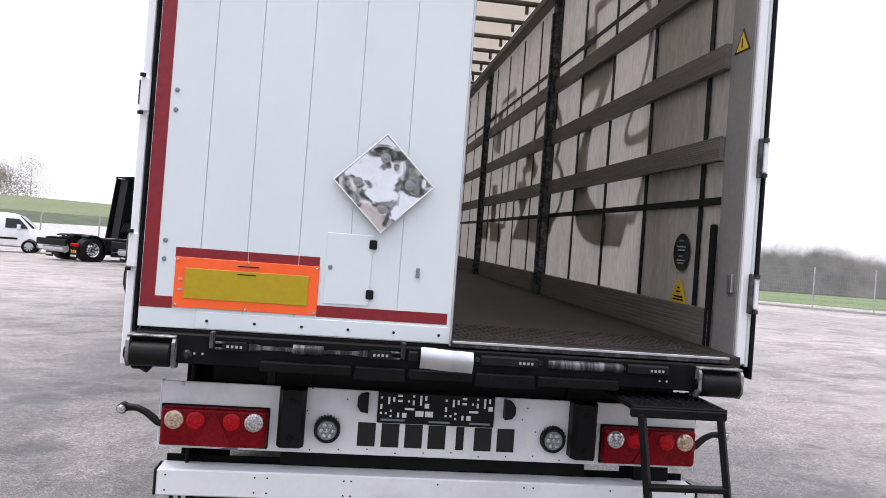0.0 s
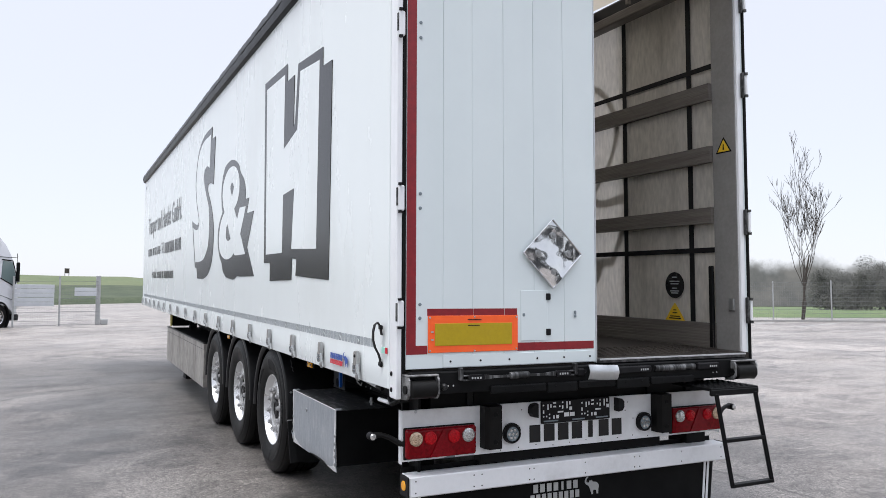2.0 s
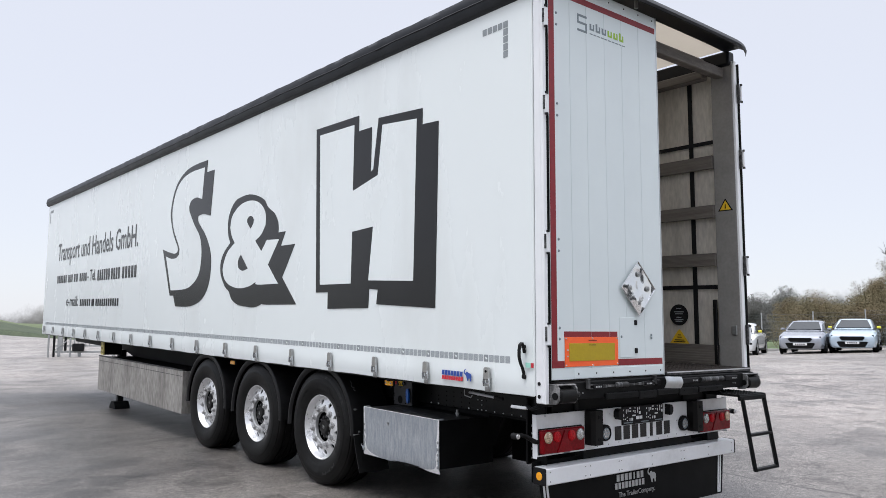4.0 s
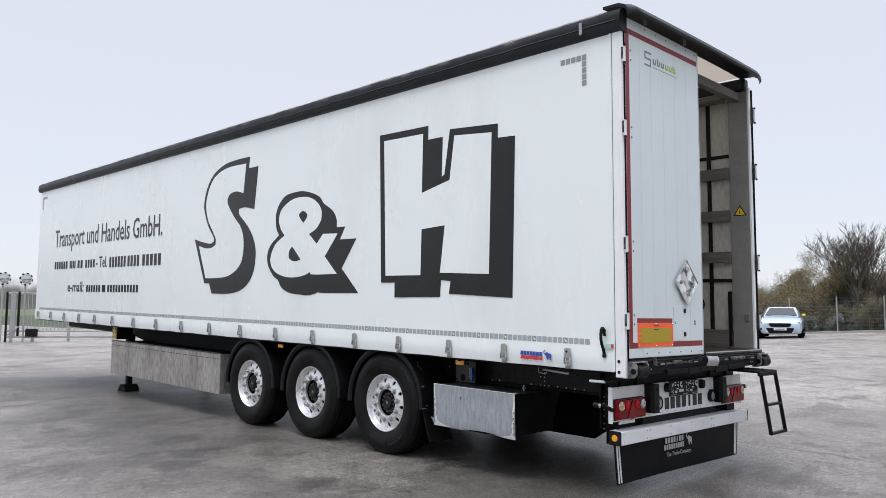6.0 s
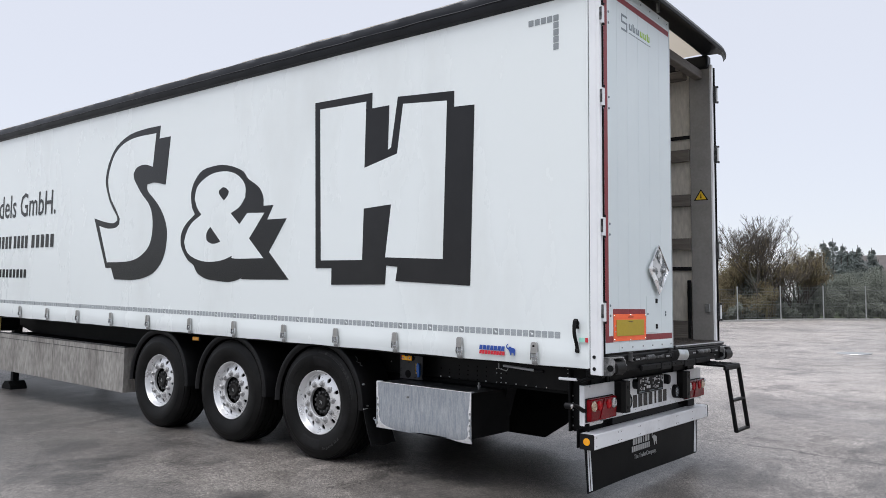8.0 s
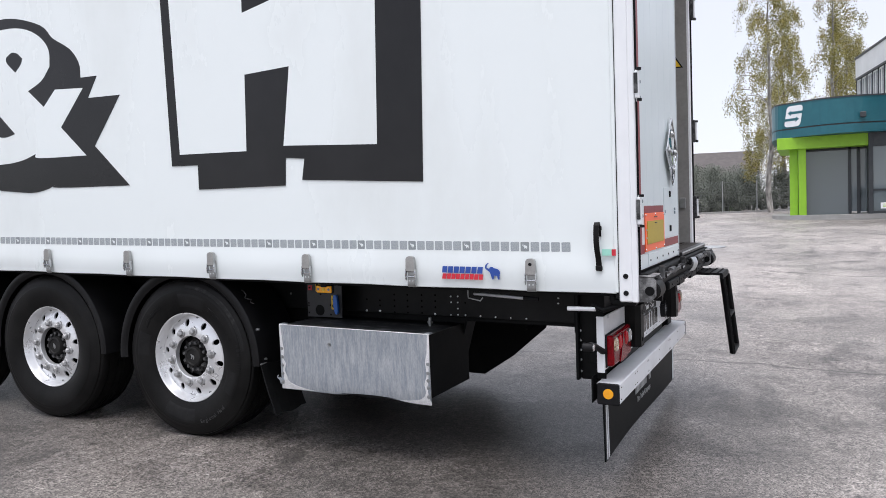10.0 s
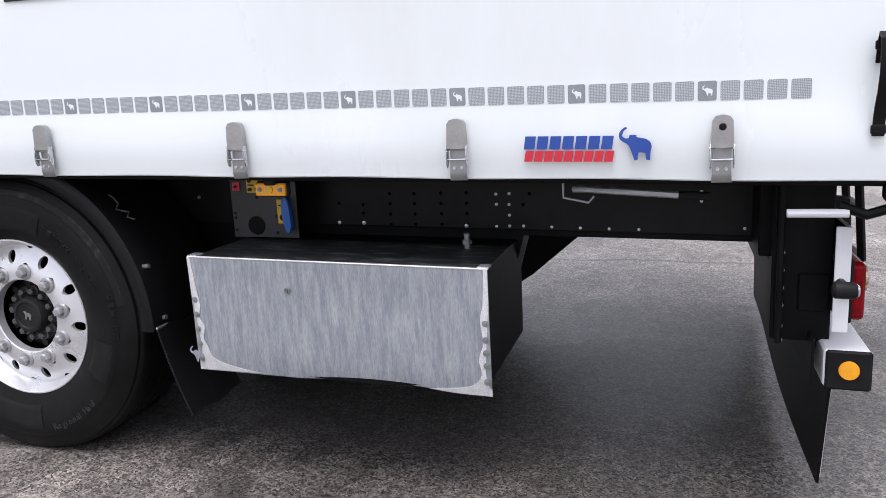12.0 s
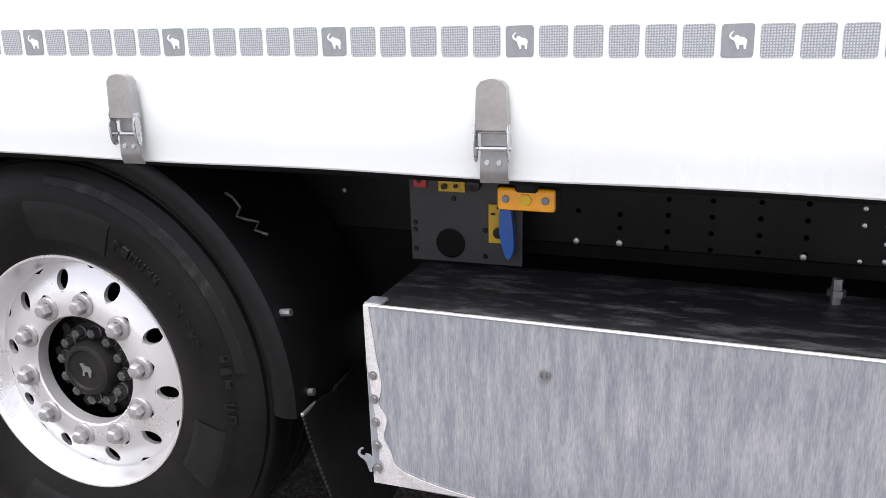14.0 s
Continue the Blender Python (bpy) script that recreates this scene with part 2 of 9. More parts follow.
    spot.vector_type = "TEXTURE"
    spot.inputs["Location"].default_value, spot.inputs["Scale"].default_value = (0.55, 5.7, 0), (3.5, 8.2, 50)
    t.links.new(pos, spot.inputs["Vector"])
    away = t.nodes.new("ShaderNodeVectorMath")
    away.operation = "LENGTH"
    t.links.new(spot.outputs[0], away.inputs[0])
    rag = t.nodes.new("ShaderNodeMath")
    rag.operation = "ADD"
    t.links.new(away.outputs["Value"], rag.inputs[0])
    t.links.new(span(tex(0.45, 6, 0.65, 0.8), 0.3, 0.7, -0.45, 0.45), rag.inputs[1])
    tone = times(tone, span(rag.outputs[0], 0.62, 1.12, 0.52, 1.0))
    # asphalt tone rises with distance from the trailer, out in the yard
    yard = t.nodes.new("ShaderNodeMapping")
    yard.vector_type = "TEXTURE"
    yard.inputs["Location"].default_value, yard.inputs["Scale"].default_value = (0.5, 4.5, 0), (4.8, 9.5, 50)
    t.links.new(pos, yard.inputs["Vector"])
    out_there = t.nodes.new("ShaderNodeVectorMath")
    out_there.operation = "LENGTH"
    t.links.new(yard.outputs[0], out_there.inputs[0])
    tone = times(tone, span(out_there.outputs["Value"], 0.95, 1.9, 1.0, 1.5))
    # pale ragged patch beside the rear axle
    patch = t.nodes.new("ShaderNodeMapping")
    patch.vector_type = "TEXTURE"
    patch.inputs["Location"].default_value, patch.inputs["Scale"].default_value = (-0.50, 2.85, 0), (0.85, 1.35, 50)
    t.links.new(pos, patch.inputs["Vector"])
    near = t.nodes.new("ShaderNodeVectorMath")
    near.operation = "LENGTH"
    t.links.new(patch.outputs[0], near.inputs[0])
    rag2 = t.nodes.new("ShaderNodeMath")
    rag2.operation = "ADD"
    t.links.new(near.outputs["Value"], rag2.inputs[0])
    t.links.new(span(tex(1.1, 6, 0.7, 0.6), 0.3, 0.7, -0.5, 0.5), rag2.inputs[1])
    tone = times(tone, span(rag2.outputs[0], 0.55, 1.15, 1.95, 1.0))
    # tyre-dragged streaks and oil spots along the parked trailer
    tone = times(tone, span(tex(0.9, 5, 0.65, 0.5, (0.7, 2.0, 1)), 0.57, 0.64, 1.0, 0.62))
    tone = times(tone, span(tex(9, 2, 0.5), 0.70, 0.73, 1.0, 0.5))
    # scattered oval oil stains with ragged rims
    bend = t.nodes.new("ShaderNodeTexNoise")
    bend.inputs["Scale"].default_value, bend.inputs["Detail"].default_value = 3.0, 5
    t.links.new(pos, bend.inputs["Vector"])
    warp = t.nodes.new("ShaderNodeVectorMath")
    warp.operation = "MULTIPLY_ADD"
    warp.inputs[1].default_value = (0.35, 0.35, 0.0)
    t.links.new(bend.outputs["Color"], warp.inputs[0])
    t.links.new(pos, warp.inputs[2])
    oval = t.nodes.new("ShaderNodeMapping")
    oval.inputs["Scale"].default_value, oval.inputs["Rotation"].default_value = (1.0, 1.9, 1.0), (0, 0, radians(35))
    t.links.new(warp.outputs[0], oval.inputs["Vector"])
    spots = t.nodes.new("ShaderNodeTexVoronoi")
    spots.inputs["Scale"].default_value = 0.75
    t.links.new(oval.outputs[0], spots.inputs["Vector"])
    pick = t.nodes.new("ShaderNodeSeparateColor")
    t.links.new(spots.outputs["Color"], pick.inputs[0])
    # single oil stains beside the axles and a large darker oval below the nose
    for cx, cy, rx, ry, dark in ((-1.04, 5.12, 0.46, 0.26, 0.55), (-1.24, 4.33, 0.38, 0.22, 0.55), (-1.63, 3.84, 0.34, 0.22, 0.55), (-1.70, 4.52, 0.22, 0.13, 0.66), (-0.52, 3.55, 0.22, 0.14, 0.6), (-1.16, 2.28, 0.30, 0.16, 0.65), (-2.20, 5.85, 0.30, 0.15, 0.7), (-1.32, 7.75, 0.5, 0.2, 0.68), (-0.48, 7.1, 0.35, 0.2, 0.65), (-0.95, 1.95, 0.30, 0.2, 0.75), (-1.75, 6.7, 0.25, 0.12, 0.65), (-0.55, 12.3, 2.3, 2.7, 0.66), (-1.9, 9.3, 0.7, 0.2, 0.75)):
        mp = t.nodes.new("ShaderNodeMapping")
        mp.vector_type = "TEXTURE"
        mp.inputs["Location"].default_value, mp.inputs["Scale"].default_value = (cx + 0.17, cy + 0.17, 0), (rx, ry, 50)
        mp.inputs["Rotation"].default_value = (0, 0, radians(20))
        t.links.new(warp.outputs[0], mp.inputs["Vector"])
        ln = t.nodes.new("ShaderNodeVectorMath")
        ln.operation = "LENGTH"
        t.links.new(mp.outputs[0], ln.inputs[0])
        tone = times(tone, span(ln.outputs["Value"], 0.62, 1.05, dark, 1.0))
    stain = times(span(spots.outputs["Distance"], 0.20, 0.30, 1.0, 0.0), span(pick.outputs["Red"], 0.35, 0.75, 1.0, 0.0))
    tone = times(tone, span(stain, 0.0, 1.0, 1.0, 0.74))
    tone = times(tone, span(tex(0.28, 6, 0.7, 1.2), 0.44, 0.60, 1.08, 0.80))
    col = t.nodes.new("ShaderNodeCombineColor")
    for k, q in zip(("Red", "Green", "Blue"), (1.09, 0.985, 0.895)):
        mu = t.nodes.new("ShaderNodeMath")
        mu.operation = "MULTIPLY"
        mu.inputs[1].default_value = q
        t.links.new(tone, mu.inputs[0])
        t.links.new(mu.outputs[0], col.inputs[k])
    t.links.new(col.outputs[0], b.inputs["Base Color"])
    t.links.new(span(tex(0.4, 5), 0.3, 0.7, 0.36, 0.56), b.inputs["Roughness"])
    bump = t.nodes.new("ShaderNodeBump")
    bump.inputs["Strength"].default_value, bump.inputs["Distance"].default_value = 0.8, 0.006
    b.inputs["Specular IOR Level"].default_value = 0.62
    t.links.new(bw.outputs[0], bump.inputs["Height"])
    t.links.new(bump.outputs[0], b.inputs["Normal"])
    return m


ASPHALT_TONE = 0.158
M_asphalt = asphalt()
M_tarp = mat("white_tarpaulin", (0.765, 0.81, 0.805), (0.655, 0.685, 0.67), rough=0.27, scale=1.1, stretch=(1, 1, 0.40), mid=(0.50, 0.88), bump=0.012, bump_scale=700, spread=0.06)
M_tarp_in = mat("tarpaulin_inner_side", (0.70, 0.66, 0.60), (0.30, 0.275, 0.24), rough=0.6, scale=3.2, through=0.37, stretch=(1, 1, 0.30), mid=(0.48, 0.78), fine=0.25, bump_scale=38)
M_roof_tarp = mat("roof_tarpaulin", (0.80, 0.72, 0.60), (0.70, 0.62, 0.5), rough=0.6, scale=0.8, through=0.26)
M_print = mat("black_print", (0.010, 0.010, 0.011), (0.015, 0.015, 0.016), rough=0.24, scale=2, spec=0.3)
M_white = mat("white_paint", (0.80, 0.815, 0.825), (0.74, 0.755, 0.77), rough=0.3, scale=2.5, spread=0.08, coat=0.15)
M_door = mat("white_door_skin", (0.67, 0.735, 0.74), (0.635, 0.70, 0.71), rough=0.3, scale=1.5, spread=0.06, bump=0.02, bump_scale=30)
M_alu = mat("aluminium", (0.62, 0.64, 0.65), (0.5, 0.52, 0.53), rough=0.38, metal=0.85, scale=8, spread=0.1)
M_chrome = mat("polished_metal", (0.66, 0.67, 0.68), (0.58, 0.59, 0.60), rough=0.10, metal=1.0, scale=14, spread=0.1)
M_wheel = mat("silver_rim", (0.77, 0.775, 0.78), (0.72, 0.725, 0.73), rough=0.28, metal=0.62, scale=7, spread=0.03)
M_galv = mat("galvanised_sheet", (0.27, 0.30, 0.335), (0.46, 0.475, 0.49), rough=0.40, metal=0.35, scale=62, stretch=(1, 1, 0.13), fine=0.2, bump_scale=420, bump=0.10, spread=0.2, mid=(0.38, 0.72))
M_galv_edge = mat("scuffed_bare_metal", (0.82, 0.82, 0.82), (0.66, 0.66, 0.66), rough=0.42, metal=0.4, scale=30, fine=0.2, bump_scale=300, bump=0.06)
M_galv_dusty = mat("dusty_black_sheet", (0.03, 0.031, 0.032), (0.30, 0.31, 0.31), rough=0.5, scale=16, stretch=(1.6, 0.5, 1), fine=0.4, bump_scale=160, mid=(0.50, 0.84), spec=0.3)
M_galv_dull = mat("weathered_aluminium", (0.36, 0.345, 0.32), (0.15, 0.138, 0.124), rough=0.5, metal=0.35, scale=3.4, stretch=(1, 1.0, 0.38), mid=(0.40, 0.80), fine=0.32, bump_scale=26, spread=0.15)
M_black = mat("black_frame_paint", (0.004, 0.0043, 0.0046), (0.008, 0.0083, 0.0086), rough=0.5, scale=5, bump=0.04, bump_scale=120, spec=0.10)
M_plastic = mat("black_plastic", (0.009, 0.009, 0.010), (0.015, 0.015, 0.016), rough=0.48, scale=10, bump=0.05, bump_scale=300, spec=0.12)
M_rubber = mat("rubber", (0.005, 0.005, 0.005), (0.011, 0.0107, 0.0104), rough=0.42, scale=5, fine=0.15, bump=0.05, bump_scale=160, spec=0.12, spread=0.2)
M_guard = mat("scuffed_black_guard", (0.004, 0.004, 0.0045), (0.009, 0.009, 0.0095), rough=0.38, scale=6, bump=0.04, bump_scale=200, spec=0.20, spread=0.1)
M_rail = mat("black_roof_rail", (0.007, 0.008, 0.010), (0.013, 0.014, 0.017), rough=0.38, scale=3, spec=0.2)
M_post = mat("grey_post", (0.22, 0.214, 0.207), (0.265, 0.258, 0.248), rough=0.45, scale=5, metal=0.2, fine=0.06, bump_scale=40)
M_slat = mat("grey_slat", (0.105, 0.094, 0.083), (0.155, 0.14, 0.125), rough=0.55, scale=12, stretch=(1, 0.15, 4), fine=0.15, bump=0.15, bump_scale=60)
M_floor = mat("brown_floorboard", (0.020, 0.0165, 0.0145), (0.040, 0.0335, 0.029), rough=0.62, scale=2.5, stretch=(1, 0.3, 1), fine=0.2, bump=0.08, bump_scale=80, spec=0.25)
M_red_tape = mat("red_reflective_tape", (0.24, 0.008, 0.014), (0.18, 0.006, 0.012), rough=0.4, scale=30, fine=0.15, bump_scale=300)
M_orange = mat("orange_reflective", (0.95, 0.13, 0.02), (0.9, 0.11, 0.02), rough=0.35, scale=20)
M_yellow = mat("yellow_reflective", (0.43, 0.305, 0.002), (0.39, 0.275, 0.002), rough=0.4, scale=60, fine=0.05, bump_scale=500)
M_red_lens = mat("red_lens", (0.23, 0.002, 0.007), (0.11, 0.001, 0.003), rough=0.2, scale=55, coat=0.0, spec=0.15)
M_red_bright = mat("bright_red_lens", (0.62, 0.008, 0.016), (0.30, 0.004, 0.008), rough=0.15, scale=90, coat=0.0, spec=0.2)
M_clear_lens = mat("clear_lens", (0.80, 0.80, 0.79), (0.22, 0.21, 0.20), rough=0.08, scale=110, metal=0.6, coat=0.8)
M_warm_lens = mat("amber_clear_lens", (0.85, 0.64, 0.46), (0.30, 0.20, 0.13), rough=0.08, scale=110, metal=0.5, coat=0.8)
M_amber = mat("amber_lens", (0.95, 0.42, 0.01), (0.9, 0.36, 0.01), rough=0.2, scale=60, coat=0.4)
M_sign_yellow = mat("sign_yellow", (0.78, 0.50, 0.02), (0.7, 0.45, 0.02), rough=0.45, scale=15)
M_sign_blue = mat("blue_plastic", (0.02, 0.15, 0.55), (0.02, 0.12, 0.48), rough=0.35, scale=15)
M_logo_blue = mat("blue_print", (0.015, 0.06, 0.30), (0.02, 0.07, 0.33), rough=0.4, scale=15)
M_logo_red = mat("red_print", (0.60, 0.02, 0.04), (0.55, 0.02, 0.04), rough=0.4, scale=15)
M_logo_grey = mat("grey_print", (0.16, 0.20, 0.22), (0.18, 0.22, 0.24), rough=0.4, scale=15)
M_logo_green = mat("green_print", (0.30, 0.50, 0.03), (0.28, 0.47, 0.03), rough=0.4, scale=15)


def dotted(name, ground_c, dot_c):
    """Grey reflective foil with a fine regular grid of paler dots."""
    m = bpy.data.materials.new(name)
    m.use_nodes = True
    t = m.node_tree
    b = t.nodes["Principled BSDF"]
    b.inputs["Roughness"].default_value = 0.4
    v = t.nodes.new("ShaderNodeTexVoronoi")
    v.inputs["Scale"].default_value, v.inputs["Randomness"].default_value = 260, 0.2
    t.links.new(t.nodes.new("ShaderNodeTexCoord").outputs["Object"], v.inputs["Vector"])
    r = t.nodes.new("ShaderNodeMapRange")
    r.inputs["From Min"].default_value, r.inputs["From Max"].default_value = 0.28, 0.42
    t.links.new(v.outputs["Distance"], r.inputs["Value"])
    mx = t.nodes.new("ShaderNodeMix")
    mx.data_type = "RGBA"
    mx.inputs["A"].default_value, mx.inputs["B"].default_value = (*dot_c, 1), (*ground_c, 1)
    t.links.new(r.outputs[0], mx.inputs["Factor"])
    t.links.new(mx.outputs["Result"], b.inputs["Base Color"])
    return m


M_dash = dotted("grey_dotted_foil", (0.25, 0.28, 0.295), (0.50, 0.53, 0.545))
M_stripe = mat("grey_reflective_square", (0.40, 0.44, 0.45), (0.30, 0.335, 0.345), rough=0.3, scale=140, fine=0.3, bump_scale=450, metal=0.3)
M_grime = mat("grimy_dark_steel", (0.025, 0.025, 0.026), (0.17, 0.17, 0.17), rough=0.45, metal=0.5, scale=26, fine=0.25, bump_scale=180, bump=0.1, mid=(0.45, 0.75))
M_steel = mat("grey_steel", (0.36, 0.37, 0.37), (0.28, 0.285, 0.285), rough=0.4, metal=0.8, scale=20, spread=0.12)


def ground(x, y):
    """The height of the yard, which falls gently towards the rear and the left of the trailer."""
    u, v = min(max((x - 8) / 14, 0), 1), min(max((y - 8) / 11, 0), 1)
    return 0.018 * x + 0.010 * (y - 3.0) - (0.36 + 0.027 * max(0.0, math.hypot(x, y) - 42)) * (u * u * (3 - 2 * u)) * (v * v * (3 - 2 * v))


# ---- yard ----
bm = bmesh.new()
steps = [-2500, -600, -150, -60] + list(range(-30, 62, 2)) + [80, 110, 150, 600, 2500]
grid = [[bm.verts.new((x, y, ground(x, y))) for y in steps] for x in steps]
for i in range(len(steps) - 1):
    for j in range(len(steps) - 1):
        bm.faces.new((grid[i][j], grid[i + 1][j], grid[i + 1][j + 1], grid[i][j + 1]))
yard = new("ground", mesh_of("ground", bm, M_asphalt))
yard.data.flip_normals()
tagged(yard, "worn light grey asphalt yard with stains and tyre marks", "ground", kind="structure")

# ---- the trailer ----
LIFT0, LIFT1 = 0.0243, 0.0166


def lift(y, z):
    """How far the raised nose of the trailer lifts a point."""
    k = min(max((z - 0.96) / 2.86, 0.0), 1.0)
    return y * (LIFT0 + (LIFT1 - LIFT0) * k)


def tpart(name, bm, material, parent, label="", smooth=False):
    """A part of the trailer's body, which leans up towards its nose."""
    if isinstance(bm, bpy.types.Mesh):
        for v in bm.vertices:
            v.co.z += lift(v.co.y, v.co.z)
    else:
        for v in bm.verts:
            v.co.z += lift(v.co.y, v.co.z)
    return part(name, bm, material, parent, label, smooth)


trailer = thing("semi_trailer", "white curtain-sided three-axle semi-trailer with one rear door open", "trailer")
W, L = 2.50, 13.65
HEM, TOP = 0.975, 3.64

# curtains, with slight vertical creases and a hem drawn in by the buckles
BUCKLES = [0.52, 1.19, 1.86, 2.56, 3.26, 4.02, 4.78, 5.60, 6.40, 7.22, 8.04, 8.85, 9.68, 10.45, 11.18, 11.93, 12.66, 13.38]


def curtain_x(y, z):
    wave = 0.003 * noise.noise((y * 0.9, z * 0.35, 3.1)) + 0.0008 * noise.noise((y * 6.0, z * 0.5, 1.7))
    low = min(max((1.16 - z) / 0.18, 0), 1)
    near = min(abs(y - b) for b in BUCKLES)
    return wave * (1 - 0.5 * low) - 0.008 * math.sin(math.pi * low) - 0.006 * low * min(near / 0.3, 1) + 0.004 * low


def left_curtain(u, v):
    y = 0.106 + u * (L - 0.131)
    z = HEM + (TOP + 0.03 - HEM) * v ** 1.7
    sag = 0.002 * math.sin(y * 9.3) * (1 - v) ** 12
    return (curtain_x(y, z), y, z + sag)


bm = bmesh.new()
sheet(bm, left_curtain, 330, 26)
curtain = tpart("side_curtain", bm, M_tarp, trailer, "white tarpaulin side curtain with black printed emblem", True)
bm = bmesh.new()
tube(bm, [(left_curtain(k / 200, 0)[0] + 0.006, left_curtain(k / 200, 0)[1], left_curtain(k / 200, 0)[2]) for k in range(201)], 0.004, 6)
tpart("hem", bm, M_tarp, curtain)
bm = bmesh.new()
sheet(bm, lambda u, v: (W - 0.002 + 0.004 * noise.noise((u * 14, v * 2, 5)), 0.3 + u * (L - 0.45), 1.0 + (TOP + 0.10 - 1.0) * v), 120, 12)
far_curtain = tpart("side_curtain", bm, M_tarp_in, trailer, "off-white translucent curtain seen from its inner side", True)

# the printed emblem: two letters and an ampersand with a drop shadow, in centimetres along and up the curtain
EMBLEM = {
    "bar_out": [(291, 322), (218, 321), (218, 307), (198, 307), (199, 268), (195, 270), (188, 313), (128, 309), (128, 296), (108, 295), (111, 153), (188, 156), (186, 168), (199, 169), (200, 153), (265, 152), (265, 167), (286, 167)],
    "bar_in": [(284, 315), (225, 314), (226, 255), (188, 264), (182, 306), (135, 302), (138, 174), (200, 176), (194, 221), (226, 219), (227, 174), (279, 174)],
    "swan_out": [(551, 333), (553, 318), (530, 318), (537, 263), (559, 267), (575, 266), (573, 258), (552, 242), (538, 226), (531, 209), (533, 187), (543, 171), (561, 160), (593, 154), (640, 154), (648, 168), (661, 168), (693, 231), (670, 226), (648, 223), (638, 226), (640, 232), (656, 249), (666, 267), (669, 280), (662, 301), (645, 319), (616, 330), (582, 333)],
    "swan_in": [(559, 325), (564, 286), (581, 290), (598, 288), (605, 281), (602, 273), (586, 256), (570, 243), (562, 230), (560, 212), (565, 195), (579, 184), (600, 177), (629, 175), (658, 175), (680, 221), (661, 217), (643, 217), (633, 221), (632, 228), (642, 240), (655, 255), (662, 272), (661, 288), (650, 308), (630, 320), (601, 325)],
    "knot_out": [(430, 276), (449, 276), (467, 273), (480, 263), (486, 250), (484, 235), (478, 226), (494, 216), (502, 206), (503, 196), (499, 187), (488, 176), (478, 171), (470, 162), (454, 156), (435, 154), (416, 153), (402, 155), (393, 158), (390, 156), (323, 156), (353, 183), (328, 215), (357, 215), (348, 229), (363, 229), (364, 239), (372, 249), (388, 258), (396, 266), (411, 272)],
    "knot_in": [(429, 269), (449, 268), (466, 262), (476, 254), (479, 243), (474, 233), (466, 225), (484, 216), (493, 205), (496, 196), (492, 187), (482, 180), (463, 175), (444, 174), (425, 176), (411, 180), (407, 177), (361, 177), (384, 197), (361, 222), (388, 223), (400, 212), (415, 224), (401, 230), (392, 239), (392, 250), (399, 259), (412, 266)],
    "knot_eye": [(427, 238), (435, 245), (436, 249), (430, 252), (424, 251), (419, 247), (421, 243)],
    "knot_slot": [(449, 211), (431, 195), (441, 193), (449, 194), (455, 197), (456, 202), (454, 207)],
}


def flat_shape(pts, x0, x1):
    bm = bmesh.new()
    prism(bm, [(a / 100, b / 100) for a, b in pts], "x", x0, x1)
    bmesh.ops.subdivide_edges(bm, edges=[e for e in bm.edges if e.calc_length() > 0.4], cuts=1)
    return bm


for key, pts in EMBLEM.items():
    pts = rounded(pts) if not key.startswith("bar") else pts
    black = key.endswith("out") or key in ("knot_eye", "knot_slot")
    depth = -0.0042 if key.endswith("out") else (-0.0050 if key.endswith("in") else -0.0058)
    tpart("emblem_" + ("shape" if black else "fill"), flat_shape(pts, 0.002, depth), M_print if black else M_tarp, curtain)
    if black:
        inner = EMBLEM.get(key.replace("_out", "_in"), []) if key.endswith("out") else []
        inner = (rounded(inner) if not key.startswith("bar") else inner) if inner else []
        bm = bmesh.new()
        for loop in (pts, inner):
            vs = [bm.verts.new((W + 0.006, (800 - a) / 100, b / 100)) for a, b in loop]
            for k in range(len(vs)):
                bm.edges.new((vs[k - 1], vs[k]))
        bmesh.ops.triangle_fill(bm, use_beauty=True, edges=bm.edges[:])
        r = bmesh.ops.extrude_face_region(bm, geom=bm.faces[:])
        bmesh.ops.translate(bm, verts=[v for v in r["geom"] if isinstance(v, bmesh.types.BMVert)], vec=(0.002, 0, 0))
        tpart("emblem_shape", bm, M_print, far_curtain)
# rear frame posts, roof and rails
bm = bmesh.new()
box(bm, -0.004, 0.042, 0.026, 0.090, 0.935, 3.74, 0.006)
box(bm, -0.0045, 0.0270, 0.002, 0.030, 0.935, 3.74, 0.004)
left_post = tpart("corner_post", bm, M_white, trailer, "white steel rear corner post with black rivets")
bm = bmesh.new()
box(bm, 0.012, 0.05, 0.092, 0.110, 0.95, 3.66)
box(bm, 0.0285, 0.042, 0.010, 0.0255, 0.95, 3.72)
tpart("gap_seal", bm, M_plastic, left_post)
bm = bmesh.new()
rod(bm, (0.002, 0.104, 0.98), (0.002, 0.104, 3.66), 0.010, 10)
tpart("tension_tube", bm, M_tarp, left_post)
for z in (0.978, 1.058):
    bm = bmesh.new()
    lathe(bm, [(0.0, 0.0), (-0.006, 0.006), (-0.004, 0.012), (0.0, 0.0125)], 14, "x", (-0.004, 0.058, z))
    tpart("rivet", bm, M_plastic, left_post)
bm = bmesh.new()
box(bm, 2.476, 2.483, 0.096, 0.295, 1.09, 3.74, 0.002)
right_post = tpart("corner_post", bm, M_post, trailer, "grey inner rear corner post with a warning triangle")
bm = bmesh.new()
prism(bm, [(0.125, 2.425), (0.265, 2.425), (0.195, 2.535)], "x", 2.4755, 2.474)
tpart("warning_triangle", bm, M_print, right_post)
bm = bmesh.new()
prism(bm, [(0.143, 2.434), (0.247, 2.434), (0.195, 2.516)], "x", 2.4738, 2.4725)
tpart("warning_triangle", bm, M_sign_yellow, right_post)
bm = bmesh.new()
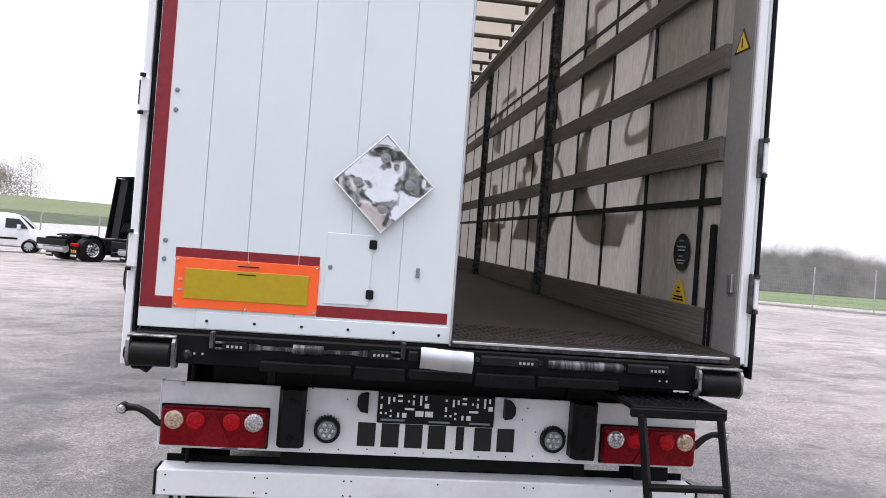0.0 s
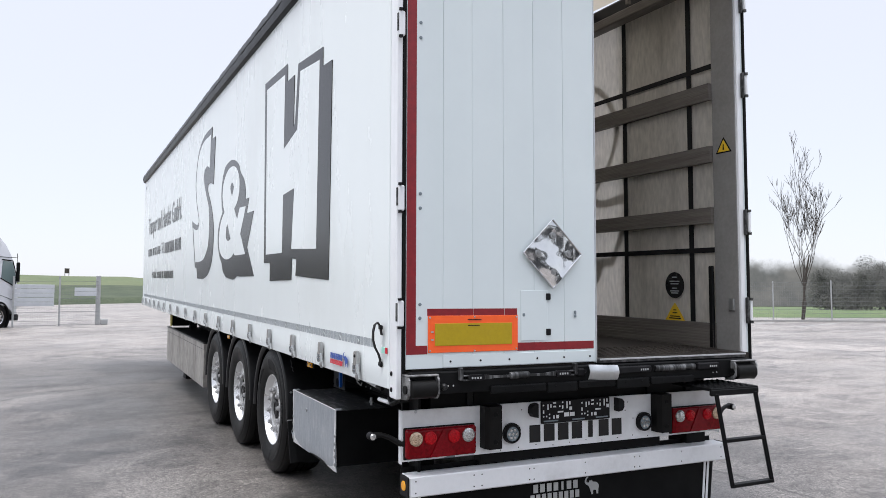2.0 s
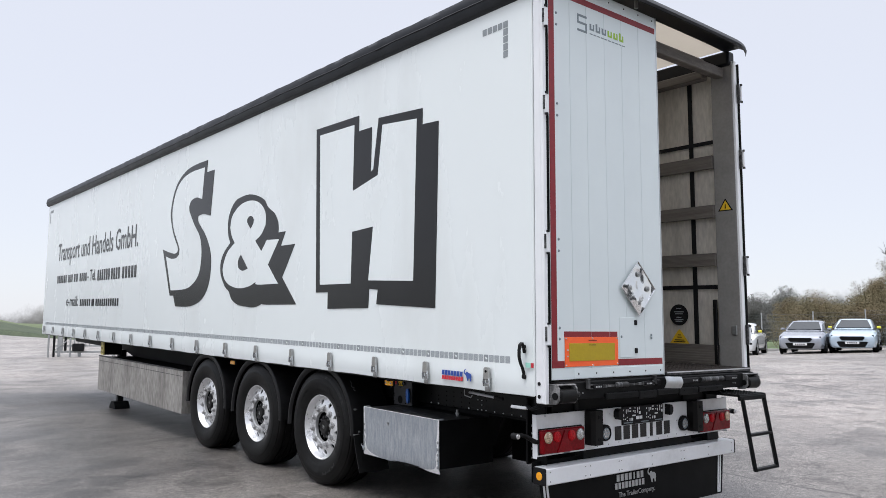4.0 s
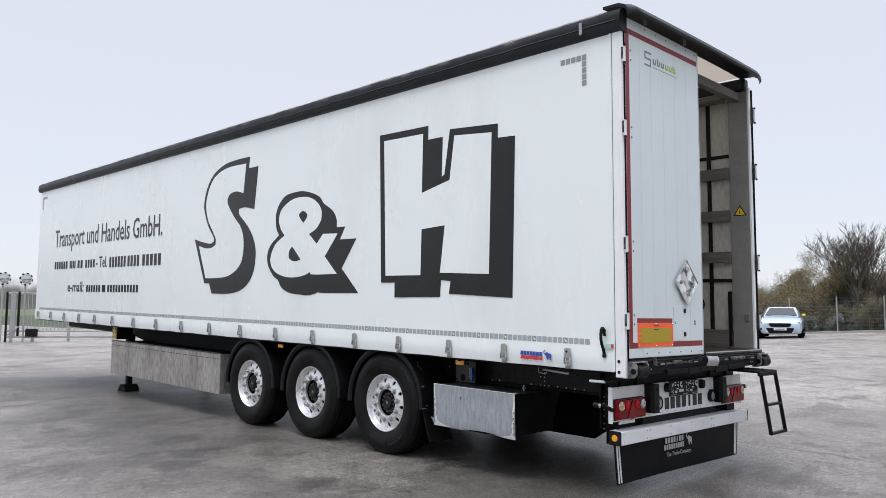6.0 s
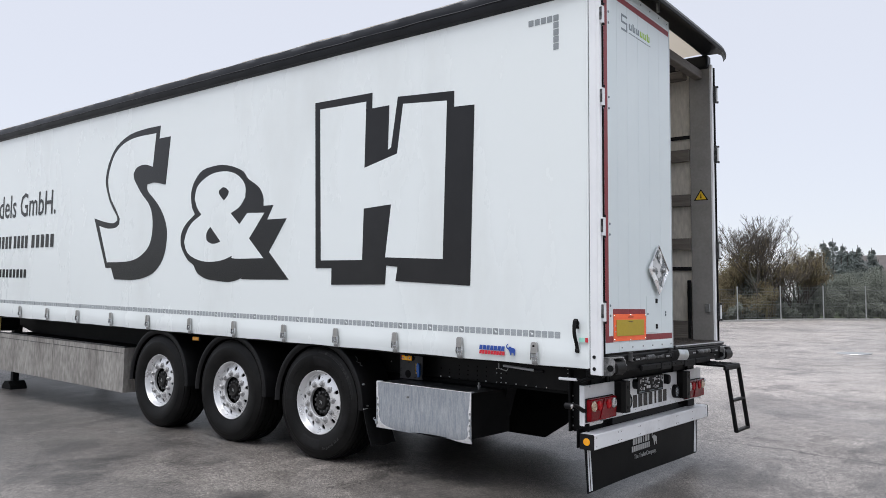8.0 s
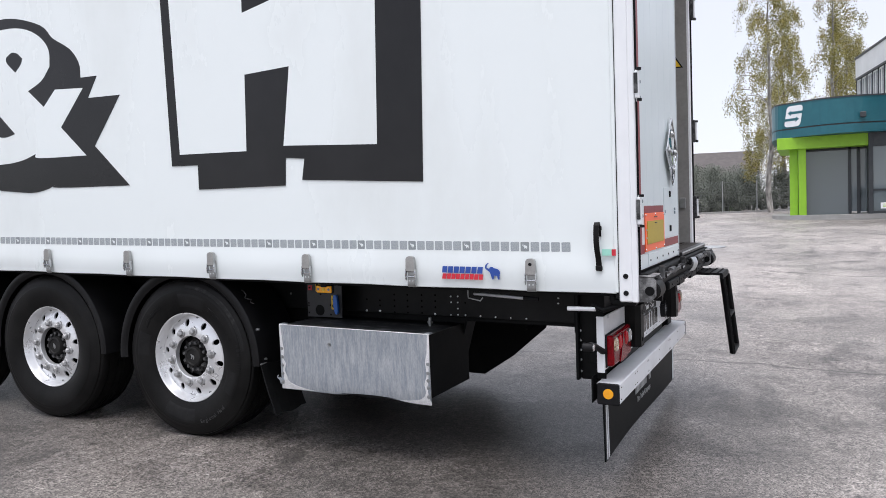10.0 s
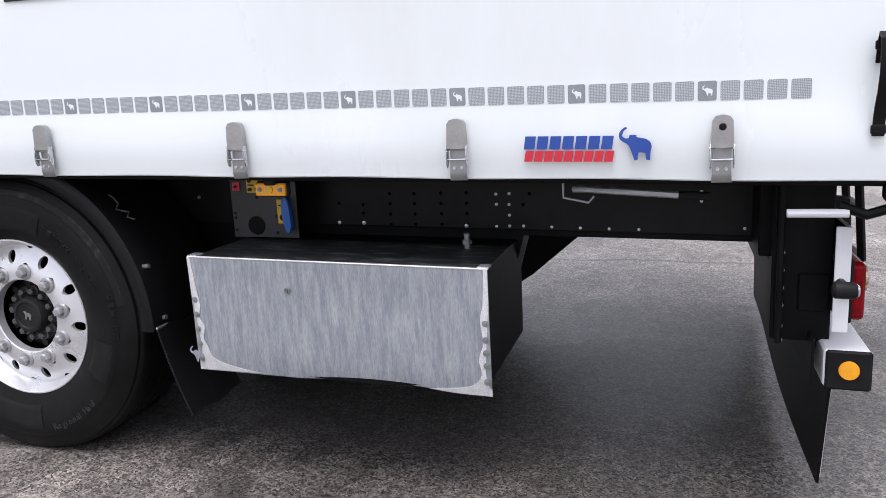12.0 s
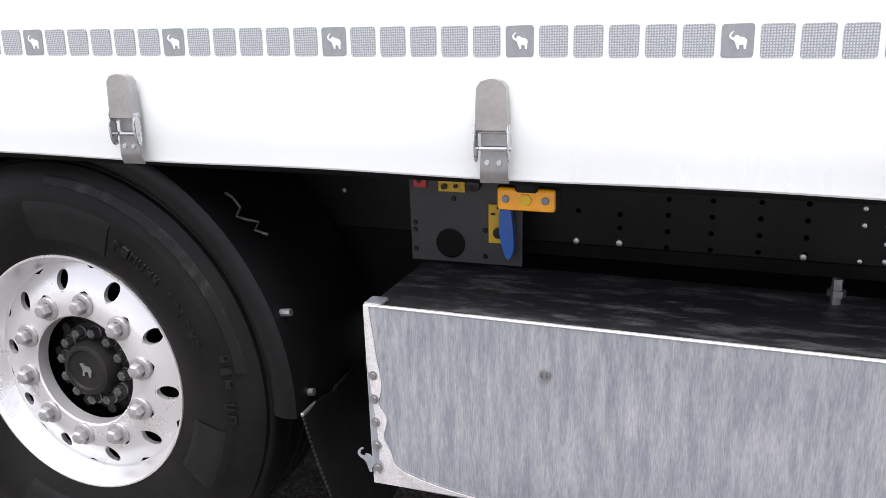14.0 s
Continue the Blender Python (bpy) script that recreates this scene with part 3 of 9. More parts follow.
prism(bm, [(0.189, 2.445), (0.201, 2.445), (0.198, 2.487), (0.192, 2.487)], "x", 2.4723, 2.4712)
tpart("warning_mark", bm, M_print, right_post)

bm = bmesh.new()
box(bm, 2.4845, 2.524, 0.078, 0.29, 1.06, 3.74, 0.005)
tpart("outer_post", bm, M_white, right_post)

# the open right-hand door leaf, folded back along the side
bm = bmesh.new()
box(bm, 2.526, 2.544, 0.085, 1.28, 1.05, 3.70, 0.004)
open_door = tpart("rear_door", bm, M_door, trailer, "white rear door leaf swung open against the side")
bm = bmesh.new()
box(bm, 2.546, 2.558, 0.07, 1.29, 1.0, 3.72, 0.004)
tpart("door_seal", bm, M_rubber, open_door)
for z in (1.30, 1.88, 2.80, 3.38):
    bm = bmesh.new()
    box(bm, 2.528, 2.545, 0.040, 0.078, z, z + 0.13, 0.004)
    hinge = tpart("hinge", bm, M_white, open_door)
    bm = bmesh.new()
    box(bm, 2.512, 2.527, 0.050, 0.077, z - 0.02, z + 0.15, 0.004)
    for q in (z - 0.018, z + 0.132):
        rod(bm, (2.534, 0.042, q), (2.534, 0.042, q + 0.016), 0.011, 8)
    tpart("hinge_plate", bm, M_grime, hinge)

# roof rails, roof cloth, bows and rear cap
RAIL = [(0.0, 3.625), (-0.035, 3.64), (-0.052, 3.69), (-0.052, 3.745), (-0.035, 3.788), (0.0, 3.810), (0.06, 3.822), (0.06, 3.625)]
bm = bmesh.new()
n = 200
rows = [[bm.verts.new((x + 0.007 * noise.noise((k * 0.55, z * 9, 0.2)) * (1 if z > 3.66 else 0), -0.012 + (L + 0.042) * k / n, z + 0.006 * noise.noise((k * 0.6, x * 9, 4.4)) * (1 if z > 3.70 else 0))) for x, z in RAIL] for k in range(n + 1)]
for a, b in zip(rows, rows[1:]):
    skin(bm, a, b)
bm.faces.new(rows[0])
bm.faces.new(rows[-1][::-1])
roof_rail = tpart("roof_rail", bm, M_rail, trailer, "black rounded roof edge with folded cloth cover", True)
bm = bmesh.new()
tube(bm, [(-0.05, 0.02 + (L - 0.05) * k / 60, 3.705 + 0.003 * math.sin(k * 2.1)) for k in range(61)], 0.008, 6)
tpart("cover_seam", bm, M_rail, roof_rail)
bm = bmesh.new()
box(bm, W - 0.06, W + 0.045, 0.10, L, 3.70, 3.83, 0.02, 2)
tpart("roof_rail", bm, M_rail, trailer)
bm = bmesh.new()
sheet(bm, lambda u, v: (0.05 + u * (W - 0.1), v * L, 3.84 + 0.03 * math.sin(math.pi * u) + 0.01 * noise.noise((u * 5, v * 30, 1))), 10, 80)
tpart("roof_cloth", bm, M_roof_tarp, trailer, "beige translucent roof tarpaulin")
for k in range(22):
    y = 0.35 + k * 0.61
    bm = bmesh.new()
    box(bm, 0.06, W - 0.06, y - 0.025, y + 0.025, 3.76, 3.80, 0.008)
    box(bm, 2.30, 2.33, y - 0.012, y + 0.012, 3.68, 3.76)
    tpart("roof_bow", bm, M_slat, trailer)
bm = bmesh.new()
CAP = [(-0.122, 3.752), (-0.128, 3.770), (-0.112, 3.806), (-0.07, 3.838), (0.02, 3.862), (0.16, 3.865), (0.16, 3.842), (0.02, 3.836), (-0.065, 3.812), (-0.102, 3.780), (-0.112, 3.750)]
nx = 40
rows = []
for k in range(nx + 1):
    u = k / nx
    x = -0.01 + (W - 0.005) * u
    corner = max(0.0, (x - 2.18) / 0.32) if x > 1 else max(0.0, (0.12 - x) / 0.13)
    back = 1 - (0.98 if x > 1 else 0.45) * (1 - math.sqrt(max(0.0, 1 - corner * corner)))
    rows.append([bm.verts.new((x, y * back if y < 0 else y, z - 0.008 * corner * corner + 0.012 * math.sin(math.pi * u))) for y, z in CAP])
for a, b in zip(rows, rows[1:]):
    skin(bm, a, b)
bm.faces.new(rows[0])
bm.faces.new(rows[-1][::-1])
cap = tpart("roof_cap", bm, M_rail, trailer, "black rear roof hood over the doors", True)
bm = bmesh.new()
box(bm, 1.20, 2.46, 0.16, 0.24, 3.60, 3.685, 0.006)
tpart("lintel", bm, M_slat, trailer)
bm = bmesh.new()
box(bm, 0.06, 1.24, 0.045, 0.12, 3.70, 3.78, 0.004)
tpart("lintel", bm, M_black, trailer)
for x in (0.33, 0.98):
    bm = bmesh.new()
    rod(bm, (x, -0.02, 3.76), (x, -0.02, 3.83), 0.014, 10)
    tpart("locking_rod_end", bm, M_steel, cap)
bm = bmesh.new()
box(bm, 0.02, W - 0.02, L - 0.06, L, 0.98, 3.82, 0.01)
tpart("front_wall", bm, M_white, trailer)

# rear door leaf of separate boards
EDGES = [0.047, 0.258, 0.430, 0.624, 0.818, 1.018, 1.235]
bm = bmesh.new()
box(bm, 0.049, 1.233, 0.006, 0.034, 1.082, 3.758)
door = tpart("rear_door", bm, M_door, trailer, "closed white rear door leaf of vertical boards with red tape")
for a, b in zip(EDGES, EDGES[1:]):
    bm = bmesh.new()
    box(bm, a + 0.0008, b - 0.0008, 0.0, 0.006, 1.082, 3.758, 0.0012)
    tpart("board", bm, M_door, door)
bm = bmesh.new()
box(bm, 1.2345, 1.243, -0.004, 0.04, 1.075, 3.76, 0.002)
tpart("edge_seal", bm, M_alu, door)
bm = bmesh.new()
box(bm, 0.0430, 0.0465, 0.004, 0.04, 1.07, 3.76)
tpart("edge_seal", bm, M_rubber, door)


def tape(x0, x1, z0, z1, d=-0.0012):
    bm = bmesh.new()
    box(bm, x0, x1, d, -0.0002, z0, z1)
    return tpart("reflective_tape", bm, M_red_tape, door, "dark red reflective tape")


tape(0.050, 0.103, 1.156, 3.672)
tape(0.103, 0.168, 1.156, 1.200)
tape(0.708, 1.219, 1.158, 1.202)
tape(0.103, 1.222, 3.628, 3.672)
for x0, x1 in ((0.167, 0.435), (0.437, 0.625), (0.628, 0.707)):
    tape(x0, x1, 1.350, 1.388)
bm = bmesh.new()
box(bm, 0.257, 1.222, -0.003, 0.0, 1.086, 1.148, 0.001)
kick = tpart("kick_strip", bm, M_door, door)
bm = bmesh.new()
box(bm, 0.30, 1.222, -0.003, 0.0, 3.690, 3.752, 0.001)
head_strip = tpart("head_strip", bm, M_door, door)


def dots(points, r, material, parent, y=-0.003, name="rivet"):
    for x, z in points:
        bm = bmesh.new()
        lathe(bm, [(0.0, r), (-0.5 * r, r * 0.8), (-0.62 * r, 0.0)], 10, "y", (x, y, z))
        tpart(name, bm, material, parent)


dots([(0.30 + 0.178 * k, 1.115) for k in range(6)], 0.006, M_print, kick)
dots([(0.34 + 0.17 * k, 3.725) for k in range(6)], 0.006, M_print, head_strip)
dots([(0.126, z) for z in (1.34, 1.41, 1.905, 1.98, 2.80, 2.88, 3.42, 3.50)], 0.0095, M_logo_grey, door, 0.0)
# marker board
bm = bmesh.new()
box(bm, 0.170, 0.708, -0.006, -0.0015, 1.162, 1.352, 0.001)
marker = tpart("marker_board", bm, M_orange, door, "orange and yellow reflective rear marker board")
bm = bmesh.new()
box(bm, 0.208, 0.670, -0.0085, -0.006, 1.197, 1.312, 0.001)
tpart("marker_field", bm, M_yellow, marker)
for x0, x1, z in ((0.40, 0.48, 1.331), (0.40, 0.47, 1.300)):
    bm = bmesh.new()
    box(bm, x0, x1, -0.0095, -0.006, z - 0.002, z + 0.002)
    tpart("small_print", bm, M_print, marker)
for z in (1.225, 1.265):
    bm = bmesh.new()
    box(bm, 0.185, 0.20, -0.0085, -0.006, z, z + 0.008)
    tpart("small_print", bm, M_alu, marker)
dots([(0.180, 1.342), (0.698, 1.342), (0.698, 1.172), (0.180, 1.172), (0.44, 1.345), (0.44, 1.168)], 0.006, M_chrome, marker, -0.006, "screw")
# hatch for papers, with hinges and small locks
bm = bmesh.new()
box(bm, 0.729, 0.905, -0.004, -0.0005, 1.212, 1.487, 0.0015)
hatch = tpart("hatch", bm, M_door, door)
for z in (1.452, 1.257):
    bm = bmesh.new()
    box(bm, 0.892, 0.922, -0.012, -0.0005, z - 0.018, z + 0.018, 0.004)
    tpart("catch", bm, M_plastic, hatch)
for x, z in ((0.748, 1.353), (1.089, 1.345), (1.089, 1.365)):
    bm = bmesh.new()
    box(bm, x - 0.008, x + 0.008, -0.008, -0.0005, z - 0.009, z + 0.009, 0.003)
    tpart("lock", bm, M_logo_grey, door)
# diamond placard of bent bright sheet
bm = bmesh.new()


def placard(u, v):
    a, b = u - 0.5, v - 0.5
    z = (a + b) * 0.198
    wob = 0.008 * noise.noise((u * 1.9, v * 1.7, 9.2)) + 0.0025 * noise.noise((u * 4.5, v * 4, 2.2))
    return (0.930 + (a - b) * 0.196, -0.020 + wob + 0.012 * z, 1.692 + z * 0.98)


sheet(bm, placard, 36, 36)
r = bmesh.ops.extrude_face_region(bm, geom=list(bm.faces))
bmesh.ops.translate(bm, verts=[v for v in r["geom"] if isinstance(v, bmesh.types.BMVert)], vec=(0, 0.002, 0))
diamond = tpart("placard_holder", bm, mat("bright_bent_sheet", (0.72, 0.725, 0.73), (0.60, 0.605, 0.61), rough=0.05, metal=1.0, scale=4), door, "dented bright metal diamond placard holder", True)
for (ax, az), (bx, bz) in (((0, 1), (1, 0)), ((1, 0), (0, -1)), ((0, -1), (-1, 0)), ((-1, 0), (0, 1))):
    bm = bmesh.new()
    rod(bm, (0.93 + 0.194 * ax, -0.021, 1.692 + 0.192 * az), (0.93 + 0.194 * bx, -0.021, 1.692 + 0.192 * bz), 0.0035, 6)
    tpart("folded_rim", bm, M_chrome, diamond)
for sx, sz in ((0, 1), (1, 0), (0, -1), (-1, 0)):
    bm = bmesh.new()
    x, z = 0.93 + sx * 0.10, 1.692 + sz * 0.10
    lathe(bm, [(0.0, 0.02), (-0.008, 0.018), (-0.008, 0.009), (-0.013, 0.008), (-0.014, 0.0)], 14, "y", (x, -0.020, z))
    tpart("bolt", bm, M_steel, diamond, smooth=True)
    bm = bmesh.new()
    rod(bm, (x, -0.016, z), (x, 0.0, z), 0.008, 8)
    tpart("spacer", bm, M_steel, diamond)
# maker's emblem at the head of the door: plain shapes
bm = bmesh.new()
box(bm, 0.34, 0.44, -0.0015, 0, 3.49, 3.505)
box(bm, 0.34, 0.355, -0.0015, 0, 3.505, 3.54)
box(bm, 0.34, 0.44, -0.0015, 0, 3.54, 3.556)
box(bm, 0.425, 0.44, -0.0015, 0, 3.45, 3.49)
box(bm, 0.34, 0.44, -0.0015, 0, 3.435, 3.45)
tpart("emblem", bm, M_logo_grey, door)
for k in range(6):
    bm = bmesh.new()
    x = 0.47 + 0.065 * k
    box(bm, x, x + 0.018, -0.0015, 0, 3.47, 3.53 if k in (1, 5) else 3.515)
    box(bm, x + 0.018, x + 0.048, -0.0015, 0, 3.47, 3.484)
    box(bm, x + 0.034, x + 0.048, -0.0015, 0, 3.484, 3.515)
    tpart("emblem", bm, M_logo_grey if k < 3 else M_logo_green, door)
for k in range(10):
    bm = bmesh.new()
    box(bm, 0.47 + 0.04 * k, 0.50 + 0.04 * k, -0.0015, 0, 3.440, 3.447)
    tpart("small_print", bm, M_logo_grey, door)
# hinges of the closed leaf
for z in (1.30, 1.885, 2.79, 3.375):
    bm = bmesh.new()
    box(bm, -0.004, 0.031, -0.020, 0.0, z, z + 0.13, 0.005)
    hinge = tpart("hinge", bm, M_white, door)
    bm = bmesh.new()
    box(bm, -0.0095, -0.0045, -0.017, 0.001, z + 0.025, z + 0.118, 0.002)
    tpart("hinge_side", bm, M_grime, hinge)
    for z0, z1 in ((z - 0.012, z), (z + 0.13, z + 0.142)):
        bm = bmesh.new()
        rod(bm, (0.004, -0.022, z0), (0.004, -0.022, z1), 0.011, 8)
        tpart("hinge_pin", bm, M_plastic, hinge)
for a, b in ((1.07, 1.29), (1.44, 1.875), (2.025, 2.78), (2.93, 3.365), (3.515, 3.70)):
    bm = bmesh.new()
    rod(bm, (0.036, 0.0, a), (0.036, 0.0, b), 0.006, 10)
    tpart("locking_rod", bm, M_black, door)

# rear sill, locks and bumpers
bm = bmesh.new()
box(bm, 0.05, 2.424, -0.035, 0.12, 0.955, 1.068, 0.006)
sill = tpart("rear_sill", bm, M_black, trailer, "black steel rear sill with lock gear")
bm = bmesh.new()
box(bm, 1.24, 2.40, -0.02, 0.10, 1.072, 1.098, 0.004)
tpart("threshold", bm, M_grime, sill)
bm = bmesh.new()
box(bm, 1.245, 2.40, -0.0235, -0.0205, 1.090, 1.100, 0.001)
tpart("threshold_lip", bm, M_alu, sill)
for x0, x1, z0 in ((0.513, 0.860, 0.944), (0.868, 1.066, 0.932), (1.075, 1.330, 0.946), (1.340, 1.580, 0.930), (1.590, 1.925, 0.944)):
    bm = bmesh.new()
    box(bm, x0, x1, -0.058, -0.0355, z0, 0.985, 0.006)
    guard = tpart("lock_guard", bm, M_black, sill)
    for f in (0.25, 0.75):
        bm = bmesh.new()
        lathe(bm, [(0.0, 0.005), (-0.003, 0.004), (-0.003, 0.0)], 8, "y", (x0 + (x1 - x0) * f, -0.058, 0.966))
        tpart("bolt", bm, M_black, guard)
M_worn_bar = mat("worn_steel_bar", (0.018, 0.0185, 0.019), (0.26, 0.265, 0.27), rough=0.45, metal=0.4, scale=9, stretch=(5, 1, 0.5), fine=0.2, bump_scale=200, mid=(0.46, 0.72))


def lock_lever(x, s):
    """One lever: upright keeper at x, two links, an eye with marks and a flat tapering bar; s points along it."""
    bm = bmesh.new()
    box(bm, x - 0.009, x + 0.009, -0.066, -0.036, 1.022, 1.085, 0.003)
    lever = tpart("lock_handle", bm, M_worn_bar, sill, "worn steel lock lever")
    for dz in (-0.012, 0.010):
        bm = bmesh.new()
        box(bm, min(x + s * 0.010, x + s * 0.125), max(x + s * 0.010, x + s * 0.125), -0.060, -0.040, 1.034 + dz - 0.004, 1.034 + dz + 0.004, 0.002)
        tpart("link", bm, M_worn_bar, lever)
    bm = bmesh.new()
    prism(bm, [(x + s * 0.085 + a, 1.034 + b) for a, b in oblong(0.095, 0.030, 0.014, 4)], "y", -0.050, -0.068)
    eye = tpart("eye", bm, M_plastic, lever)
    for k in range(4):
        bm = bmesh.new()
        box(bm, x + s * 0.085 - 0.030 + 0.016 * k, x + s * 0.085 - 0.021 + 0.016 * k, -0.0695, -0.0682, 1.028, 1.038)
        tpart("handle_mark", bm, M_alu, eye)
    bm = bmesh.new()
    pts = [(x + s * 0.135, 1.046), (x + s * 0.165, 1.044), (x + s * 0.190, 1.040), (x + s * 0.310, 1.039), (x + s * 0.310, 1.027), (x + s * 0.190, 1.027), (x + s * 0.165, 1.024), (x + s * 0.135, 1.022)]
    prism(bm, pts if s < 0 else pts[::-1], "y", -0.048, -0.062)
    tpart("bar", bm, M_worn_bar, lever)


lock_lever(0.335, 1)
lock_lever(1.051, -1)
for a, b in ((0.632, 0.748), (1.626, 1.935)):
    bm = bmesh.new()
    lathe(bm, [(a, 0.0), (a, 0.017), (a + 0.004, 0.019), (b - 0.004, 0.019), (b, 0.017), (b, 0.0)], 16, "x", (0, -0.047, 1.034))
    tpart("spring_sleeve", bm, M_worn_bar, sill, "worn grey sleeve", True)
for x0, x1 in ((1.068, 1.112), (1.354, 1.590), (1.955, 2.130)):
    bm = bmesh.new()
    box(bm, x0, x1, -0.062, -0.036, 1.014, 1.054, 0.006)
    case = tpart("lock_case", bm, M_plastic, sill)
    if x1 - x0 > 0.1:
        for k in range(4):
            bm = bmesh.new()
            box(bm, x1 - 0.082 + 0.016 * k, x1 - 0.073 + 0.016 * k, -0.0635, -0.0622, 1.028, 1.038)
            tpart("handle_mark", bm, M_alu, case)
for x in (1.128, 1.345, 1.602, 1.944):
    bm = bmesh.new()
    lathe(bm, [(0.0, 0.010), (-0.005, 0.009), (-0.005, 0.006), (-0.002, 0.005), (-0.002, 0.0)], 12, "y", (x, -0.0355, 1.034))
    tpart("bolt", bm, M_worn_bar, sill)
bm = bmesh.new()
lathe(bm, [(0.0, 0.018), (-0.012, 0.017), (-0.020, 0.010), (-0.020, 0.0)], 16, "y", (0.245, -0.0355, 0.992))
tpart("stop_nut", bm, M_worn_bar, sill)
bm = bmesh.new()
sheet(bm, lambda u, v: (1.115 + 0.205 * u, -0.105 + 0.05 * abs(v - 0.45) ** 1.5 + 0.006 * math.sin(9 * u), 1.078 - 0.082 * v - 0.01 * u), 10, 8)
r = bmesh.ops.extrude_face_region(bm, geom=list(bm.faces))
bmesh.ops.translate(bm, verts=[v for v in r["geom"] if isinstance(v, bmesh.types.BMVert)], vec=(0, 0.003, -0.001))
tpart("grip_plate", bm, M_alu, sill, "bent bright aluminium grip plate", True)
dots([(0.27, 0.995), (0.30, 0.995), (2.10, 0.99), (2.13, 0.99)], 0.005, M_alu, sill, -0.035)
M_worn_housing = mat("worn_grey_housing", (0.08, 0.08, 0.08), (0.36, 0.36, 0.36), rough=0.5, metal=0.4, scale=14, fine=0.25, bump_scale=160, mid=(0.38, 0.66))
for x0, x1 in ((0.030, 0.205), (2.250, 2.440)):
    bm = bmesh.new()
    for a in (x0, x1 - 0.012):
        prism(bm, [(0.015, 1.050), (-0.062, 1.050), (-0.074, 1.036), (-0.074, 0.965), (-0.050, 0.938), (0.015, 0.932)], "x", a, a + 0.012)
    box(bm, x0 + 0.0005, x1 - 0.0005, -0.066, 0.015, 1.051, 1.060, 0.003)
    bumper = tpart("buffer", bm, M_worn_housing, trailer, "rubber roller buffer in a grey housing")
    bm = bmesh.new()
    d = x1 - x0 - 0.028
    lathe(bm, [(0.0, 0.0), (0.0, 0.040), (0.006, 0.047), (d - 0.006, 0.047), (d, 0.040), (d, 0.0)], 24, "x", (x0 + 0.014, -0.046, 0.988))
    tpart("roller", bm, M_rubber, bumper, smooth=True)
    bm = bmesh.new()
    rod(bm, (x0 - 0.008, -0.046, 0.988), (x0, -0.046, 0.988), 0.022, 14)
    tpart("axle_pin", bm, M_black, bumper)
# ---- wheels ----
M_hub = mat("dusty_black_hub", (0.006, 0.006, 0.006), (0.022, 0.021, 0.020), rough=0.6, scale=9, fine=0.2, bump=0.08, bump_scale=160, spec=0.25)
M_nut = mat("dull_zinc_nut", (0.44, 0.44, 0.44), (0.34, 0.34, 0.34), rough=0.38, metal=0.55, scale=20, fine=0.1)
M_hub_bolt = mat("grimy_bolt", (0.05, 0.05, 0.05), (0.12, 0.12, 0.12), rough=0.5, metal=0.4, scale=20, fine=0.2)
def tyre_mesh():
    bm = bmesh.new()
    prof = [(0.055, 0.284), (0.032, 0.290), (0.027, 0.300), (0.020, 0.318), (0.010, 0.345), (0.004, 0.375), (0.0, 0.405), (0.002, 0.432), (0.003, 0.436), (0.006, 0.440), (0.008, 0.455), (0.010, 0.460), (0.016, 0.478), (0.030, 0.500), (0.040, 0.503), (0.042, 0.508), (0.052, 0.515)]
    for g in (0.10, 0.17, 0.225, 0.295):
        prof += [(g - 0.008, 0.520), (g - 0.006, 0.508), (g + 0.006, 0.508), (g + 0.008, 0.520)]
    prof += [(0.335, 0.515), (0.355, 0.50), (0.38, 0.46), (0.385, 0.41), (0.37, 0.34), (0.33, 0.292)]
    lathe(bm, prof, 72)
    return mesh_of("tyre", bm, M_rubber, True)


def dish(r):
    """How far in the face of the rim lies at radius r."""
    if r > 0.262:
        return 0.085
    return 0.085 - 0.032 * math.sin(min(max((0.262 - r) / 0.105, 0), 1) * math.pi / 2)


def rim_mesh():
    bm = bmesh.new()
    lathe(bm, [(0.034, 0.291), (0.029, 0.289), (0.029, 0.285), (0.040, 0.279), (0.070, 0.272), (0.082, 0.264), (dish(0.258), 0.258)], 72)
    # disc with ten oval hand holes
    rc, ra, ta, sect, r0, r1 = 0.222, 0.0235, 0.078, math.pi / 10, 0.196, 0.258
    for k in range(10):
        tc = 2 * sect * k
        inner, outer, back = [], [], []
        for q in range(28):
            a = 2 * math.pi * q / 28
            c, s = math.cos(a), math.sin(a)
            m = 1 / max(abs(c), abs(s))
            ri, ti = rc + ra * c, tc + ta * s
            ro, to = (rc + (r1 - rc if c > 0 else rc - r0) * c * m), tc + sect * s * m
            inner.append(bm.verts.new((dish(ri), ri * math.cos(ti), ri * math.sin(ti))))
            outer.append(bm.verts.new((dish(ro), ro * math.cos(to), ro * math.sin(to))))
            back.append(bm.verts.new((dish(ri) + 0.012, ri * math.cos(ti), ri * math.sin(ti))))
        skin(bm, inner, outer)
        skin(bm, inner, back)
    lathe(bm, [(dish(0.196 - 0.008 * j), 0.196 - 0.008 * j) for j in range(8)] + [(0.056, 0.136), (0.085, 0.134)], 60)
    bmesh.ops.remove_doubles(bm, verts=bm.verts, dist=0.0004)
    return mesh_of("rim", bm, M_wheel, True)


def hub_mesh():
    bm = bmesh.new()
    lathe(bm, [(0.125, 0.133), (0.112, 0.131), (0.105, 0.110), (0.088, 0.106), (0.086, 0.070), (0.060, 0.066), (0.046, 0.062), (0.043, 0.056), (0.043, 0.050), (0.048, 0.046), (0.048, 0.0)], 40)
    for k in range(10):
        a = 2 * math.pi * k / 10
        c = Vector((0.106, 0.118 * math.cos(a), 0.118 * math.sin(a)))
        rod(bm, c, c + Vector((-0.016, 0, 0)), 0.013, 8)
    return mesh_of("hub", bm, M_hub, True)


